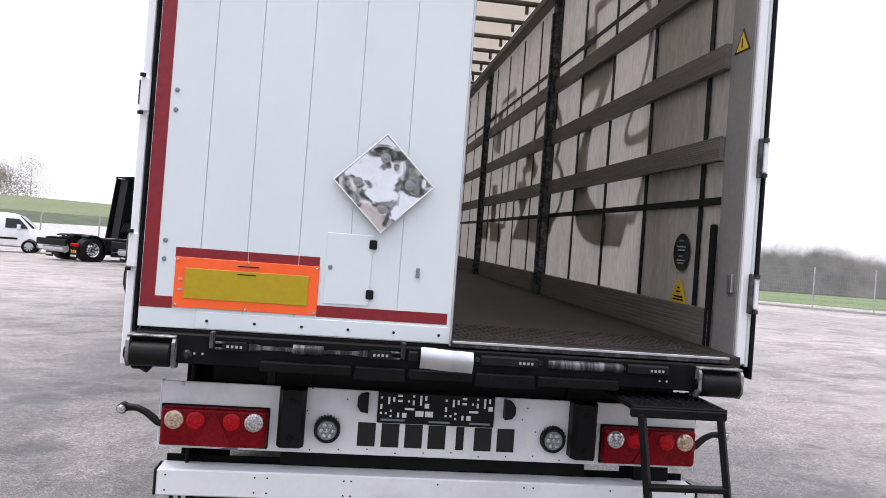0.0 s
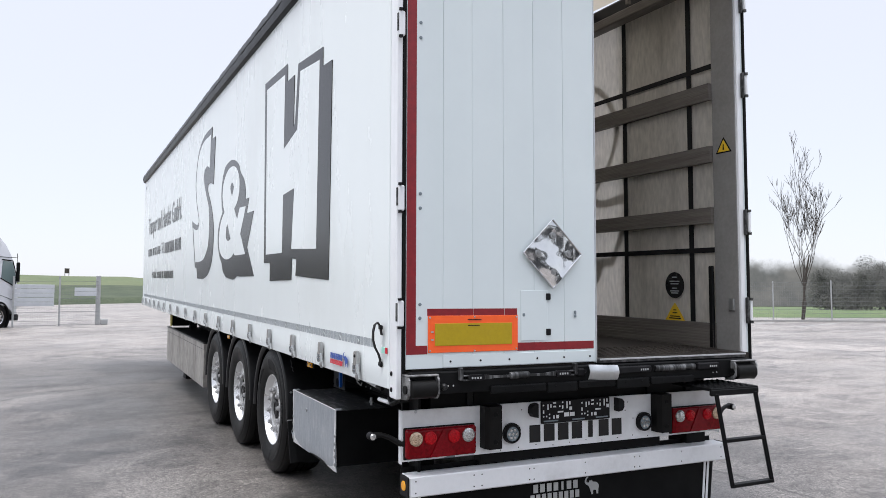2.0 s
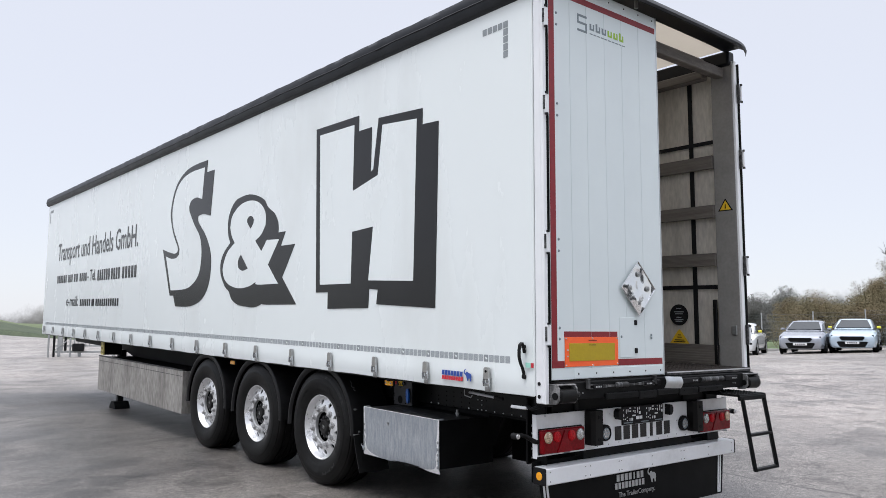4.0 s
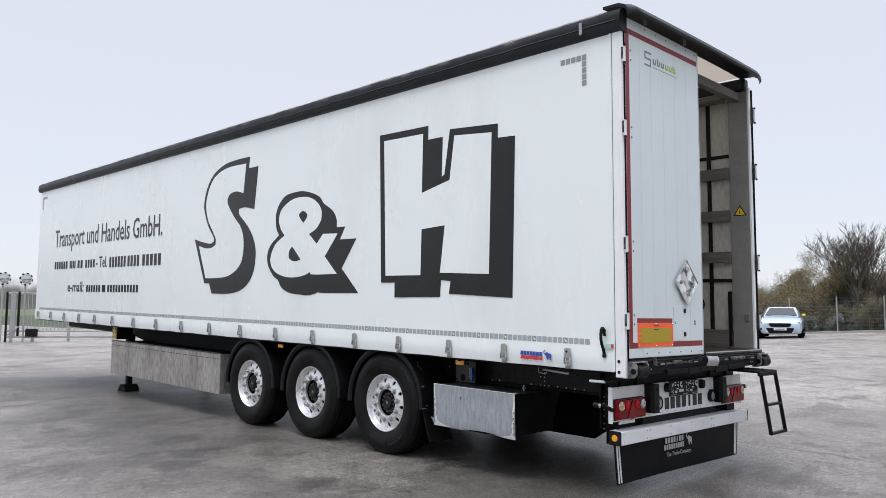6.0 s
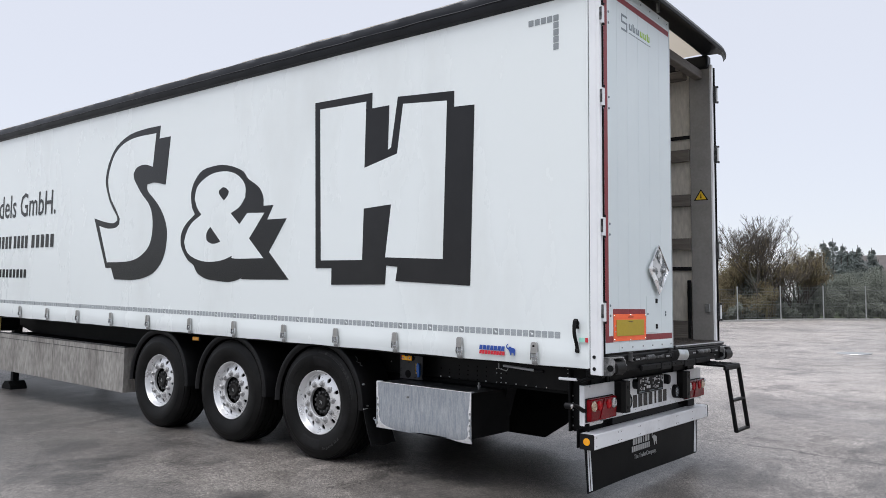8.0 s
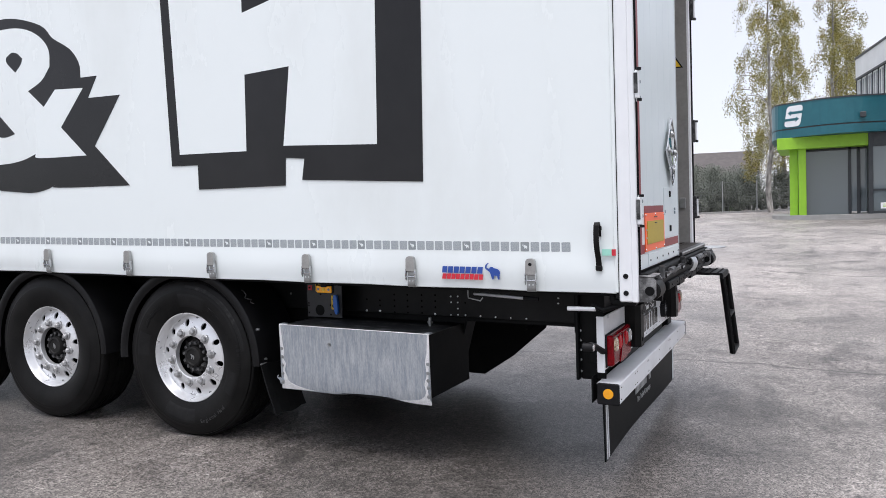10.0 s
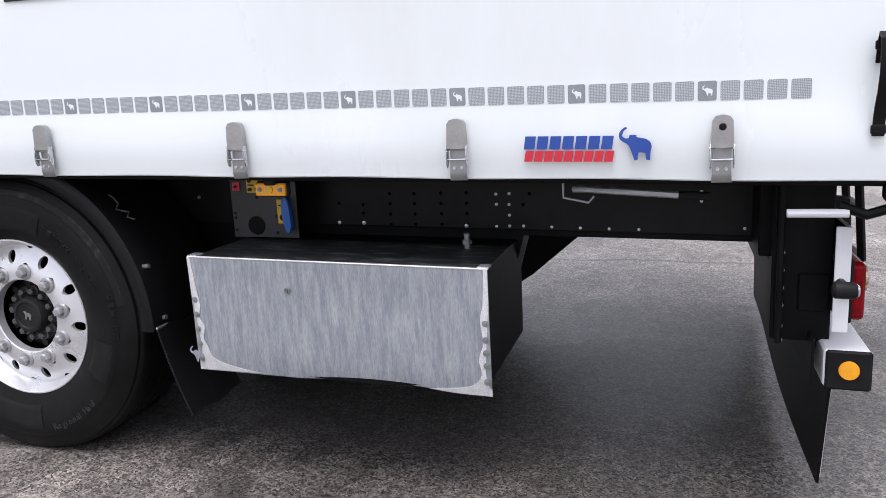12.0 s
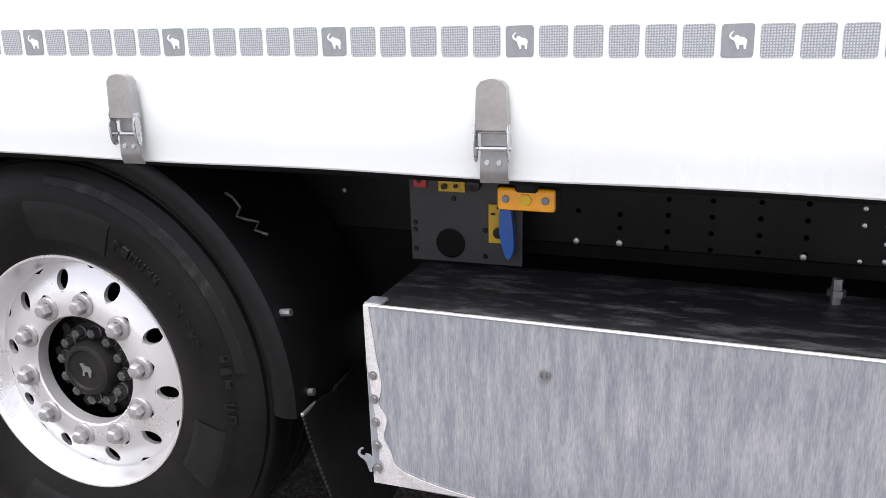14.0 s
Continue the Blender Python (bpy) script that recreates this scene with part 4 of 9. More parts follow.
def hub_bolt_mesh():
    bm = bmesh.new()
    lathe(bm, [(0.0, 0.0165), (-0.006, 0.0165), (-0.008, 0.014)], 14)
    lathe(bm, [(-0.006, 0.0125), (-0.024, 0.012), (-0.027, 0.008), (-0.027, 0.0)], 6)
    return mesh_of("hub_bolt", bm, M_hub_bolt)


def well_mesh():
    bm = bmesh.new()
    lathe(bm, [(0.10, 0.285), (0.20, 0.270), (0.20, 0.0)], 40)
    return mesh_of("brake_drum", bm, M_black, True)


def nut_mesh():
    bm = bmesh.new()
    lathe(bm, [(0.052, 0.029), (0.042, 0.029), (0.039, 0.026), (0.038, 0.018)], 20)
    lathe(bm, [(0.042, 0.0185), (0.022, 0.0175), (0.017, 0.013), (0.016, 0.0)], 6)
    return mesh_of("wheel_nut", bm, M_nut)


TYRE, RIM, HUB, DRUM, NUT, HUB_BOLT = tyre_mesh(), rim_mesh(), hub_mesh(), well_mesh(), nut_mesh(), hub_bolt_mesh()
bm = bmesh.new()
prism(bm, rounded([(0.018, 0.012), (0.010, 0.016), (0.004, 0.010), (-0.010, 0.010), (-0.017, 0.002), (-0.015, -0.016), (-0.009, -0.016), (-0.007, -0.004), (0.002, -0.004), (0.003, -0.016), (0.009, -0.016), (0.009, 0.0)]), "x", 0.048, 0.045)
CAPMARK = mesh_of("cap_emblem", bm, M_steel)
AXLES = (2.894, 4.201, 5.514)
for n, y in enumerate(AXLES):
    for side in (0, 1):
        x = 0.064 if side == 0 else W - 0.064
        z = ground(x, y) + 0.512
        m = pose(x, y, z, 0, 0, 180 * side) @ pose(0, 0, 0, 17 * n + 9)
        wheel = part("wheel", TYRE, None, trailer, "black tyre on a silver ten-hole rim")
        wheel.matrix_basis = m
        part("rim", RIM, None, wheel, "silver painted steel rim")
        part("hub", HUB, None, wheel).location = (0.014, 0, 0)
        part("cap_emblem", CAPMARK, None, wheel).location = (0.014, 0, 0)
        part("brake_drum", DRUM, None, wheel)
        for k in range(12):
            bolt = part("hub_bolt", HUB_BOLT, None, wheel)
            a = 2 * math.pi * k / 12
            bolt.matrix_basis = Matrix.Translation((0.100, 0.087 * math.cos(a), 0.087 * math.sin(a)))
        for k in range(10):
            nut = part("wheel_nut", NUT, None, wheel)
            a = 2 * math.pi * (k + 0.5) / 10
            nut.matrix_basis = Matrix.Translation((0.008, 0.1675 * math.cos(a), 0.1675 * math.sin(a)))
    # axle, spring arm and mudguards
    bm = bmesh.new()
    rod(bm, (0.30, y, 0.512), (W - 0.30, y, 0.54), 0.07, 16)
    for x in (0.62, W - 0.62):
        box(bm, x - 0.05, x + 0.05, y - 0.1, y + 0.55, 0.50, 0.62, 0.02)
        rod(bm, (x, y - 0.25, 0.48), (x, y - 0.25, 0.84), 0.13, 16)
    part("axle", bm, M_black, trailer)
    for x0, x1 in ((0.068, 0.45), (W - 0.45, W - 0.068)):
        bm = bmesh.new()
        lathe(bm, [(x0 + 0.012, 0.524), (x0 + 0.002, 0.536), (x0 - 0.004, 0.556), (x0 - 0.003, 0.574), (x0 + 0.004, 0.585), (x0 + 0.014, 0.588), (x1, 0.588), (x1, 0.582), (x0 + 0.018, 0.580)], 40, "x", (0, y, 0.512 + ground(0, y)), radians(-2), radians(182))
        guard = part("mudguard", bm, M_guard, trailer, "black plastic mudguard", True)
    if n == 0:
        bm = bmesh.new()
        sheet(bm, lambda u, v: (0.068 + 0.30 * u, y - 0.600 - 0.07 * v - 0.03 * v * v, 0.50 - 0.30 * v + 0.008 * math.sin(9 * u)), 6, 8)
        r = bmesh.ops.extrude_face_region(bm, geom=list(bm.faces))
        bmesh.ops.translate(bm, verts=[v for v in r["geom"] if isinstance(v, bmesh.types.BMVert)], vec=(0, -0.006, 0))
        part("splash_flap", bm, M_black, trailer)
        bm = bmesh.new()
        box(bm, 0.062, 0.125, y - 0.606, y - 0.598, 0.500, 0.510, 0.003)
        part("flap_clamp", bm, M_steel, trailer)
        bm = bmesh.new()
        tube(bm, [(0.066, y - 0.603 - 0.07 * k / 60 - 0.03 * (k / 60) ** 2, 0.50 - 0.30 * k / 60) for k in range(61)], [0.002 + 0.002 * (k % 2) for k in range(61)], 6)
        part("flap_fringe", bm, M_plastic, trailer)
        for bx, by, bz in ((0.10, y - 0.563, 0.71), (0.125, y - 0.588, 0.525)):
            bm = bmesh.new()
            rod(bm, (bx, by + 0.02, bz), (bx, by - 0.012, bz + 0.004), 0.008, 10)
            part("bolt", bm, M_steel, trailer)

# raised words on the sidewall of the rearmost tyre
def tyre_words(text, size, radius, start, wheel, back):
    """Letters set round the foot of the tyre, tops towards the hub."""
    phi = radians(start)
    for ch in text:
        step = size * {"i": 0.30, "l": 0.28, " ": 0.35}.get(ch, 0.66) / radius
        if ch != " ":
            c, s = math.cos(phi + step / 2), math.sin(phi + step / 2)
            m = Matrix(((0, 0, -1, 0.0005), (-c, s, 0, -radius * s), (s, c, 0, -radius * c), (0, 0, 0, 1))) @ Matrix.Translation((-size * 0.3, 0, 0))
            me = words(ch, size, M_tyre_word, m, "raised_letter")
            part("raised_letter", me, None, wheel).matrix_basis = back
        phi += step


M_tyre_word = mat("scuffed_rubber", (0.014, 0.014, 0.014), (0.028, 0.028, 0.028), rough=0.5, scale=30)
rear_wheel = [o for o in trailer.children if o.name.startswith("wheel") and o.matrix_basis.translation.x < 1 and abs(o.matrix_basis.translation.y - AXLES[0]) < 0.01][0]
tyre_words("Regional Haul", 0.034, 0.425, 14, rear_wheel, pose(0, 0, 0, -9))


def sidewall(r):
    """How far in the tyre's face lies at radius r."""
    steps = ((0.290, 0.032), (0.318, 0.020), (0.345, 0.010), (0.375, 0.004), (0.405, 0.0), (0.432, 0.002), (0.455, 0.008), (0.478, 0.016), (0.500, 0.030))
    for (r0, x0), (r1, x1) in zip(steps, steps[1:]):
        if r <= r1:
            return x0 + (x1 - x0) * (r - r0) / (r1 - r0)
    return 0.030


def on_tyre(bm, r0, r1, a0, a1, proud):
    """A raised field on the sidewall between two radii and two angles."""
    n = max(int(abs(a1 - a0) / 3), 1)
    sheet(bm, lambda u, v: (sidewall(r0 + (r1 - r0) * v) - proud * (0.02 < v < 0.98), (r0 + (r1 - r0) * v) * math.cos(radians(a0 + (a1 - a0) * u)), (r0 + (r1 - r0) * v) * math.sin(radians(a0 + (a1 - a0) * u))), n, 8)


M_scuff = mat("dusty_scuffed_rubber", (0.007, 0.007, 0.007), (0.045, 0.044, 0.042), rough=0.5, scale=16, stretch=(1, 1, 1), mid=(0.50, 0.72), fine=0.2, bump_scale=140, spec=0.2)
M_rubber_matt = mat("matt_rubber", (0.0075, 0.0075, 0.0077), (0.013, 0.013, 0.013), rough=0.6, scale=14, spec=0.16, fine=0.15, bump_scale=200)
turn_back = pose(0, 0, 0, -9)
for a0, a1 in ((84, 116), (190, 212), (262, 300), (0, 24)):
    bm = bmesh.new()
    on_tyre(bm, 0.330, 0.418, a0, a1, 0.0022)
    part("sidewall_panel", bm, M_rubber_matt, rear_wheel, "matt raised panels of the sidewall", True).matrix_basis = turn_back
bm = bmesh.new()
on_tyre(bm, 0.452, 0.476, 92, 172, 0.0022)
part("scuffed_rib", bm, M_scuff, rear_wheel, "dusty scuffed shoulder rib", True).matrix_basis = turn_back
rng = random.Random(5)
bm = bmesh.new()
for a0, a1, r0, r1, step in ((119, 160, 0.366, 0.392, 3.4), (166, 186, 0.420, 0.446, 3.6), (30, 62, 0.372, 0.396, 3.2)):
    a = a0
    while a < a1:
        w = step * rng.choice((0.42, 0.6, 0.6))
        on_tyre(bm, r0, r1, a, a + 0.55, 0.004)
        on_tyre(bm, r1 - 0.006 if rng.random() < 0.5 else r0, r1 if rng.random() < 0.5 else r0 + 0.006, a + 0.5, a + w, 0.004)
        if rng.random() < 0.6:
            on_tyre(bm, r0, r1, a + w, a + w + 0.55, 0.004)
        a += step * (2.0 if rng.random() < 0.15 else 1.0)
tagged(part("sidewall_print", bm, M_rubber_matt, rear_wheel), kind="stuff").matrix_basis = turn_back
# ---- chassis ----
for x0 in (0.56, 1.80):
    bm = bmesh.new()
    prism(bm, [(0.222, 0.955), (L - 0.3, 0.955), (L - 0.3, 0.83), (10.2, 0.80), (9.2, 0.62), (6.4, 0.52), (1.7, 0.50), (1.20, 0.46), (1.13, 0.71), (0.222, 0.71)], "x", x0, x0 + 0.14)
    tpart("frame_rail", bm, M_black, trailer, "black steel main frame rail")
for k in range(14):
    bm = bmesh.new()
    y = 0.6 + k * 0.95
    box(bm, 0.60, W - 0.60, y - 0.04, y + 0.04, 0.90, 0.985, 0.004)
    tpart("cross_bearer", bm, M_black, trailer)
bm = bmesh.new()
box(bm, 0.045, 0.085, 0.12, L - 0.1, 0.955, 1.075, 0.006)
side_rail = tpart("side_rail", bm, M_black, trailer)
bm = bmesh.new()
box(bm, W - 0.085, W - 0.03, 0.12, L - 0.1, 0.955, 1.075, 0.006)
tpart("side_rail", bm, M_black, trailer)
bm = bmesh.new()
box(bm, 0.52, 0.5585, 0.222, 2.6, 0.735, 0.945, 0.004)
M_web = mat("satin_black_frame", (0.006, 0.0063, 0.0066), (0.011, 0.0113, 0.0116), rough=0.42, scale=5, bump=0.04, bump_scale=120, spec=0.16)
M_hole = mat("dark_hole", (0.001, 0.001, 0.001), (0.002, 0.002, 0.002), rough=0.9, spec=0.0)
web = tpart("frame_web", bm, M_web, trailer, "black frame plate with bright bolts")
for y, z in ((0.55, 0.905), (0.55, 0.875), (0.55, 0.845), (0.31, 0.84), (0.42, 0.76), (1.215, 0.858), (1.214, 0.823), (1.169, 0.86), (1.17, 0.823), (1.17, 0.786), (1.17, 0.749), (1.216, 0.746), (1.122, 0.75), (1.026, 0.749), (0.931, 0.748), (0.837, 0.748), (0.742, 0.748), (1.706, 0.747), (1.803, 0.745), (1.323, 0.746)):
    bm = bmesh.new()
    r = 0.0075 if z < 0.77 and y > 1.28 else 0.0055
    lathe(bm, [(0.0, r), (-0.005, r * 0.9), (-0.006, 0.0)], 8, "x", (0.52, y, z))
    tpart("bolt", bm, M_alu, web)
for y, z in ((1.32, 0.861), (1.32, 0.825), (1.32, 0.788), (1.32, 0.751), (1.412, 0.859), (1.412, 0.823), (1.412, 0.786), (1.412, 0.749), (1.51, 0.856), (1.51, 0.82), (1.51, 0.783), (1.51, 0.746), (1.602, 0.854), (1.602, 0.818), (1.602, 0.781), (1.602, 0.744), (1.706, 0.813), (1.706, 0.782), (1.122, 0.824), (1.1, 0.861), (1.8, 0.816)):
    bm = bmesh.new()
    lathe(bm, [(-0.0006, 0.006), (-0.0008, 0.0)], 10, "x", (0.52, y, z))
    tpart("hole", bm, M_hole, web)
# dark plate at the far side and the rear lamp brackets
bm = bmesh.new()
prism(bm, [(1.02, 0.71), (1.09, 0.465), (1.36, 0.23), (1.60, 0.07), (2.28, 0.07), (2.28, 0.71)], "x", 1.93, 1.95)
tpart("side_plate", bm, M_black, trailer)
for y, z in ((2.392, 0.625), (2.384, 0.83)):
    bm = bmesh.new()
    lathe(bm, [(0.0, 0.007), (-0.006, 0.006), (-0.007, 0.0)], 8, "x", (0.52, y, z))
    tpart("bolt", bm, M_steel, web)
bm = bmesh.new()
tube(bm, [(0.13, 2.468, 0.891), (0.13, 2.451, 0.883), (0.13, 2.435, 0.863), (0.13, 2.446, 0.843), (0.13, 2.421, 0.837), (0.13, 2.395, 0.835), (0.13, 2.405, 0.817), (0.13, 2.376, 0.809)], 0.0035, 6)
tpart("hook", bm, M_grime, trailer, "bent dark steel hook", True)
bm = bmesh.new()
box(bm, 0.18, 0.38, 0.345, 0.362, 0.50, 0.945, 0.004)
box(bm, 0.22, 0.235, 0.218, 0.372, 0.50, 0.945, 0.004)
box(bm, 0.215, 0.40, 0.218, 0.31, 0.58, 0.70, 0.01)
lamp_bracket = tpart("lamp_bracket", bm, M_black, trailer)
for z in (0.50, 0.54, 0.60, 0.65, 0.70, 0.75):
    bm = bmesh.new()
    lathe(bm, [(0.0, 0.007), (-0.005, 0.006), (-0.006, 0.0)], 8, "x", (0.22, 0.345, z))
    tpart("bolt", bm, M_alu, lamp_bracket)
bm = bmesh.new()
box(bm, 2.12, 2.28, 0.218, 0.39, 0.47, 0.945, 0.004)
tpart("lamp_bracket", bm, M_black, trailer)
# crank handle clipped below the sill
bm = bmesh.new()
tube(bm, [(0.16, 0.905, 0.925), (0.15, 0.88, 0.927), (0.14, 0.62, 0.915)], 0.010, 10)
crank = tpart("curtain_crank", bm, M_alu, trailer, "bright steel crank handle clipped under the sill", True)
bm = bmesh.new()
tube(bm, [(0.14, 0.62, 0.915), (0.14, 0.54, 0.913)], 0.012, 10)
tpart("grip", bm, M_plastic, crank)
bm = bmesh.new()
tube(bm, [(0.13, 0.93, 0.95), (0.13, 0.93, 0.905), (0.13, 0.86, 0.892), (0.13, 0.845, 0.91)], 0.004, 6)
tpart("clip", bm, M_steel, crank)
# curtain tensioner ratchet at the rear corner
bm = bmesh.new()
tube(bm, [(0.05, 0.36, 0.885), (0.05, 0.22, 0.888)], 0.011, 10)
ratchet = tpart("tensioner", bm, M_white, trailer, "white handled ratchet tensioner")
bm = bmesh.new()
tube(bm, [(0.06, 0.24, 0.905), (0.05, 0.18, 0.885), (0.05, 0.12, 0.905), (0.06, 0.06, 0.93)], 0.013, 8)
box(bm, 0.03, 0.09, 0.02, 0.14, 0.915, 0.945, 0.006)
rod(bm, (0.05, 0.13, 0.93), (0.05, 0.13, 0.96), 0.02, 10)
tpart("pawl", bm, M_black, ratchet)

# ---- tool box ----
bm = bmesh.new()
prism(bm, [(1.155, 0.345), (1.155, 0.695), (2.135, 0.695), (2.135, 0.345), (2.0, 0.328), (1.5, 0.318)], "x", 0.075, 0.62)
toolbox = tpart("tool_box", bm, M_black, trailer, "galvanised tool box beside the rear wheel")
bm = bmesh.new()


def front_sheet(u, v):
    y = 1.143 + 0.998 * u
    low = 0.316 + 0.012 * max(0.0, math.sin((u - 0.12) * math.pi / 0.5)) * (0.12 < u < 0.62)
    z = low + (0.703 - low) * v
    curl = 0.010 * (1 - v) ** 10
    return (0.066 + 0.004 * math.sin(math.pi * u) * math.sin(math.pi * v) + curl, y, z)


sheet(bm, front_sheet, 40, 16)
r = bmesh.ops.extrude_face_region(bm, geom=list(bm.faces))
bmesh.ops.translate(bm, verts=[v for v in r["geom"] if isinstance(v, bmesh.types.BMVert)], vec=(0.004, 0, 0))
front = tpart("front_sheet", bm, M_galv, toolbox, "galvanised sheet with streaks and dents", True)
bm = bmesh.new()
box(bm, 0.064, 0.074, 1.140, 2.142, 0.7005, 0.7055, 0.002)
tpart("top_fold", bm, M_galv_edge, front)
bm = bmesh.new()
box(bm, 0.076, 0.42, 1.15, 2.135, 0.6965, 0.699)
tpart("worn_edge", bm, M_galv_dusty, toolbox)
for pts in ([(2.142, 0.318), (2.142, 0.703), (2.132, 0.703), (2.120, 0.60), (2.112, 0.54), (2.120, 0.50), (2.104, 0.47), (2.112, 0.43), (2.100, 0.40), (2.086, 0.365), (2.040, 0.345), (1.96, 0.328), (1.90, 0.322), (2.0, 0.320)], [(1.143, 0.312), (1.143, 0.703), (1.154, 0.703), (1.160, 0.60), (1.170, 0.55), (1.163, 0.48), (1.178, 0.43), (1.172, 0.38), (1.20, 0.345), (1.26, 0.330), (1.34, 0.322), (1.26, 0.314)]):
    bm = bmesh.new()
    prism(bm, rounded(pts, 60), "x", 0.0635, 0.0655)
    for v in bm.verts:
        v.co.x += 0.010 * (1 - max(0.0, v.co.z - 0.314) / 0.39) ** 10
    tpart("edge_strip", bm, M_galv_edge, front)
bm = bmesh.new()
lathe(bm, [(0.0, 0.011), (-0.003, 0.010), (-0.003, 0.007), (0.0, 0.006), (0.0, 0.0)], 16, "x", (0.0655, 1.79, 0.607))
box(bm, 0.0615, 0.064, 1.788, 1.792, 0.600, 0.614)
tpart("keyhole", bm, M_steel, front)
for y, zs in ((1.155, (0.36, 0.41, 0.45, 0.49, 0.54)), (2.128, (0.36, 0.41, 0.46, 0.51, 0.56))):
    for z in zs:
        bm = bmesh.new()
        lathe(bm, [(0.0, 0.010), (-0.003, 0.010), (-0.003, 0.006), (-0.006, 0.005), (-0.006, 0.0)], 12, "x", (0.066, y, z))
        tpart("rivet", bm, M_steel, front)
for ya, yb in ((1.140, 1.175), (2.107, 2.142)):
    bm = bmesh.new()
    box(bm, 0.066, 0.11, ya, yb, 0.7005, 0.7085, 0.002)
    tpart("corner_tab", bm, M_galv, front)
# hook bolt on the box
bm = bmesh.new()
rod(bm, (0.36, 1.28, 0.695), (0.36, 1.28, 0.75), 0.010, 8)
rod(bm, (0.36, 1.28, 0.715), (0.36, 1.28, 0.728), 0.017, 6)
tpart("bolt", bm, M_steel, toolbox)

# ---- pallet box further forward ----
bm = bmesh.new()
box(bm, 0.09, 0.70, 6.26, 9.86, 0.20, 0.715, 0.004)
pallet_box = tpart("pallet_box", bm, M_black, trailer, "long weathered aluminium pallet box")
for a, b in ((6.24, 8.02), (8.03, 9.88)):
    bm = bmesh.new()
    box(bm, 0.068, 0.09, a, b, 0.195, 0.722, 0.004)
    tpart("front_sheet", bm, M_galv_dull, pallet_box)
bm = bmesh.new()
box(bm, 0.066, 0.70, 6.232, 6.255, 0.195, 0.722, 0.004)
tpart("side_sheet", bm, M_galv_dull, pallet_box)
bm = bmesh.new()
box(bm, 0.064, 0.10, 6.236, 9.884, 0.7235, 0.738, 0.003)
tpart("lid_edge", bm, M_grime, pallet_box)
for a, b in ((6.24, 8.02), (8.03, 9.88)):
    bm = bmesh.new()
    box(bm, 0.0655, 0.0678, a + 0.01, b - 0.01, 0.655, 0.661)
    tpart("seam", bm, M_grime, pallet_box)
# landing leg
for x in (0.52, W - 0.52):
    bm = bmesh.new()
    y, g = 10.2, ground(x, 10.2)
    box(bm, x - 0.06, x + 0.06, y - 0.06, y + 0.06, 0.42, 1.05, 0.008)
    box(bm, x - 0.045, x + 0.045, y - 0.045, y + 0.045, g + 0.10, 0.42, 0.006)
    leg = part("landing_leg", bm, M_black, trailer, "black landing leg")
    bm = bmesh.new()
    prism(bm, [(y - 0.16, g), (y + 0.16, g), (y + 0.14, g + 0.05), (y + 0.06, g + 0.12), (y - 0.06, g + 0.12), (y - 0.14, g + 0.05)], "x", x - 0.12, x + 0.12)
    part("foot", bm, M_black, leg)
bm = bmesh.new()
box(bm, 0.14, 0.42, 9.86, 9.98, 0.74, 0.93, 0.02)
stop = tpart("pallet_stop", bm, M_black, trailer)
bm = bmesh.new()
box(bm, 0.118, 0.139, 9.84, 9.99, 0.742, 0.955, 0.003)
chock = tpart("chock", bm, mat("worn_yellow_plastic", (0.62, 0.52, 0.16), (0.45, 0.38, 0.13), rough=0.55, scale=14, fine=0.2, bump_scale=90), stop, "worn yellow wheel chock")
for k in range(6):
    bm = bmesh.new()
    lathe(bm, [(0.0, 0.016), (-0.001, 0.016), (-0.001, 0.0)], 10, "x", (0.118, 9.875 + 0.08 * (k % 2), 0.785 + 0.065 * (k // 2)))
    tpart("hole", bm, M_print, chock)
bm = bmesh.new()
rod(bm, (0.75, 7.0, 0.62), (0.75, 9.2, 0.64), 0.14, 20)
tpart("air_tank", bm, M_black, trailer)

# ---- valve panel ----
M_panel_grey = mat("dark_grey_sheet", (0.030, 0.031, 0.034), (0.042, 0.043, 0.046), rough=0.5, scale=9, fine=0.12, bump_scale=120)
bm = bmesh.new()
pts = [(1.9, 0.909), (2.16, 0.925), (2.158, 0.708), (1.902, 0.711)]
prism(bm, pts, "x", 0.386, 0.392)
panel = tpart("valve_panel", bm, M_panel_grey, trailer, "black valve panel with small yellow labels")
bm = bmesh.new()
lathe(bm, [(-0.002, 0.030), (-0.001, 0.034)], 24, "x", (0.385, 2.065, 0.752))
lathe(bm, [(0.0, 0.030), (0.0, 0.0)], 24, "x", (0.3835, 2.065, 0.752))
tpart("port", bm, M_black, panel)
for name, y0, y1, z0, z1, m in (("valve_label", 2.118, 2.148, 0.876, 0.908, M_logo_red), ("valve_label", 2.028, 2.09, 0.87, 0.924, M_sign_yellow), ("valve_label", 1.938, 1.976, 0.761, 0.848, M_sign_yellow)):
    bm = bmesh.new()
    box(bm, 0.380, 0.385, y0, y1, z0, z1, 0.001)
    tpart(name, bm, m, panel)
for y, z, r in ((2.133, 0.892, 0.005), (2.048, 0.884, 0.005), (2.075, 0.882, 0.007), (2.075, 0.912, 0.006), (1.952, 0.785, 0.013)):
    bm = bmesh.new()
    lathe(bm, [(0.0, r), (-0.008, r * 0.9), (-0.008, 0.0)], 12, "x", (0.379, y, z))
    tpart("knob", bm, M_print, panel)
for y, z in ((2.148, 0.794), (2.148, 0.778), (2.148, 0.733), (1.985, 0.787), (1.985, 0.727), (2.056, 0.854)):
    bm = bmesh.new()
    lathe(bm, [(0.0, 0.006), (-0.003, 0.004), (-0.003, 0.0)], 8, "x", (0.385, y, z))
    tpart("bolt", bm, M_print, panel)
bm = bmesh.new()
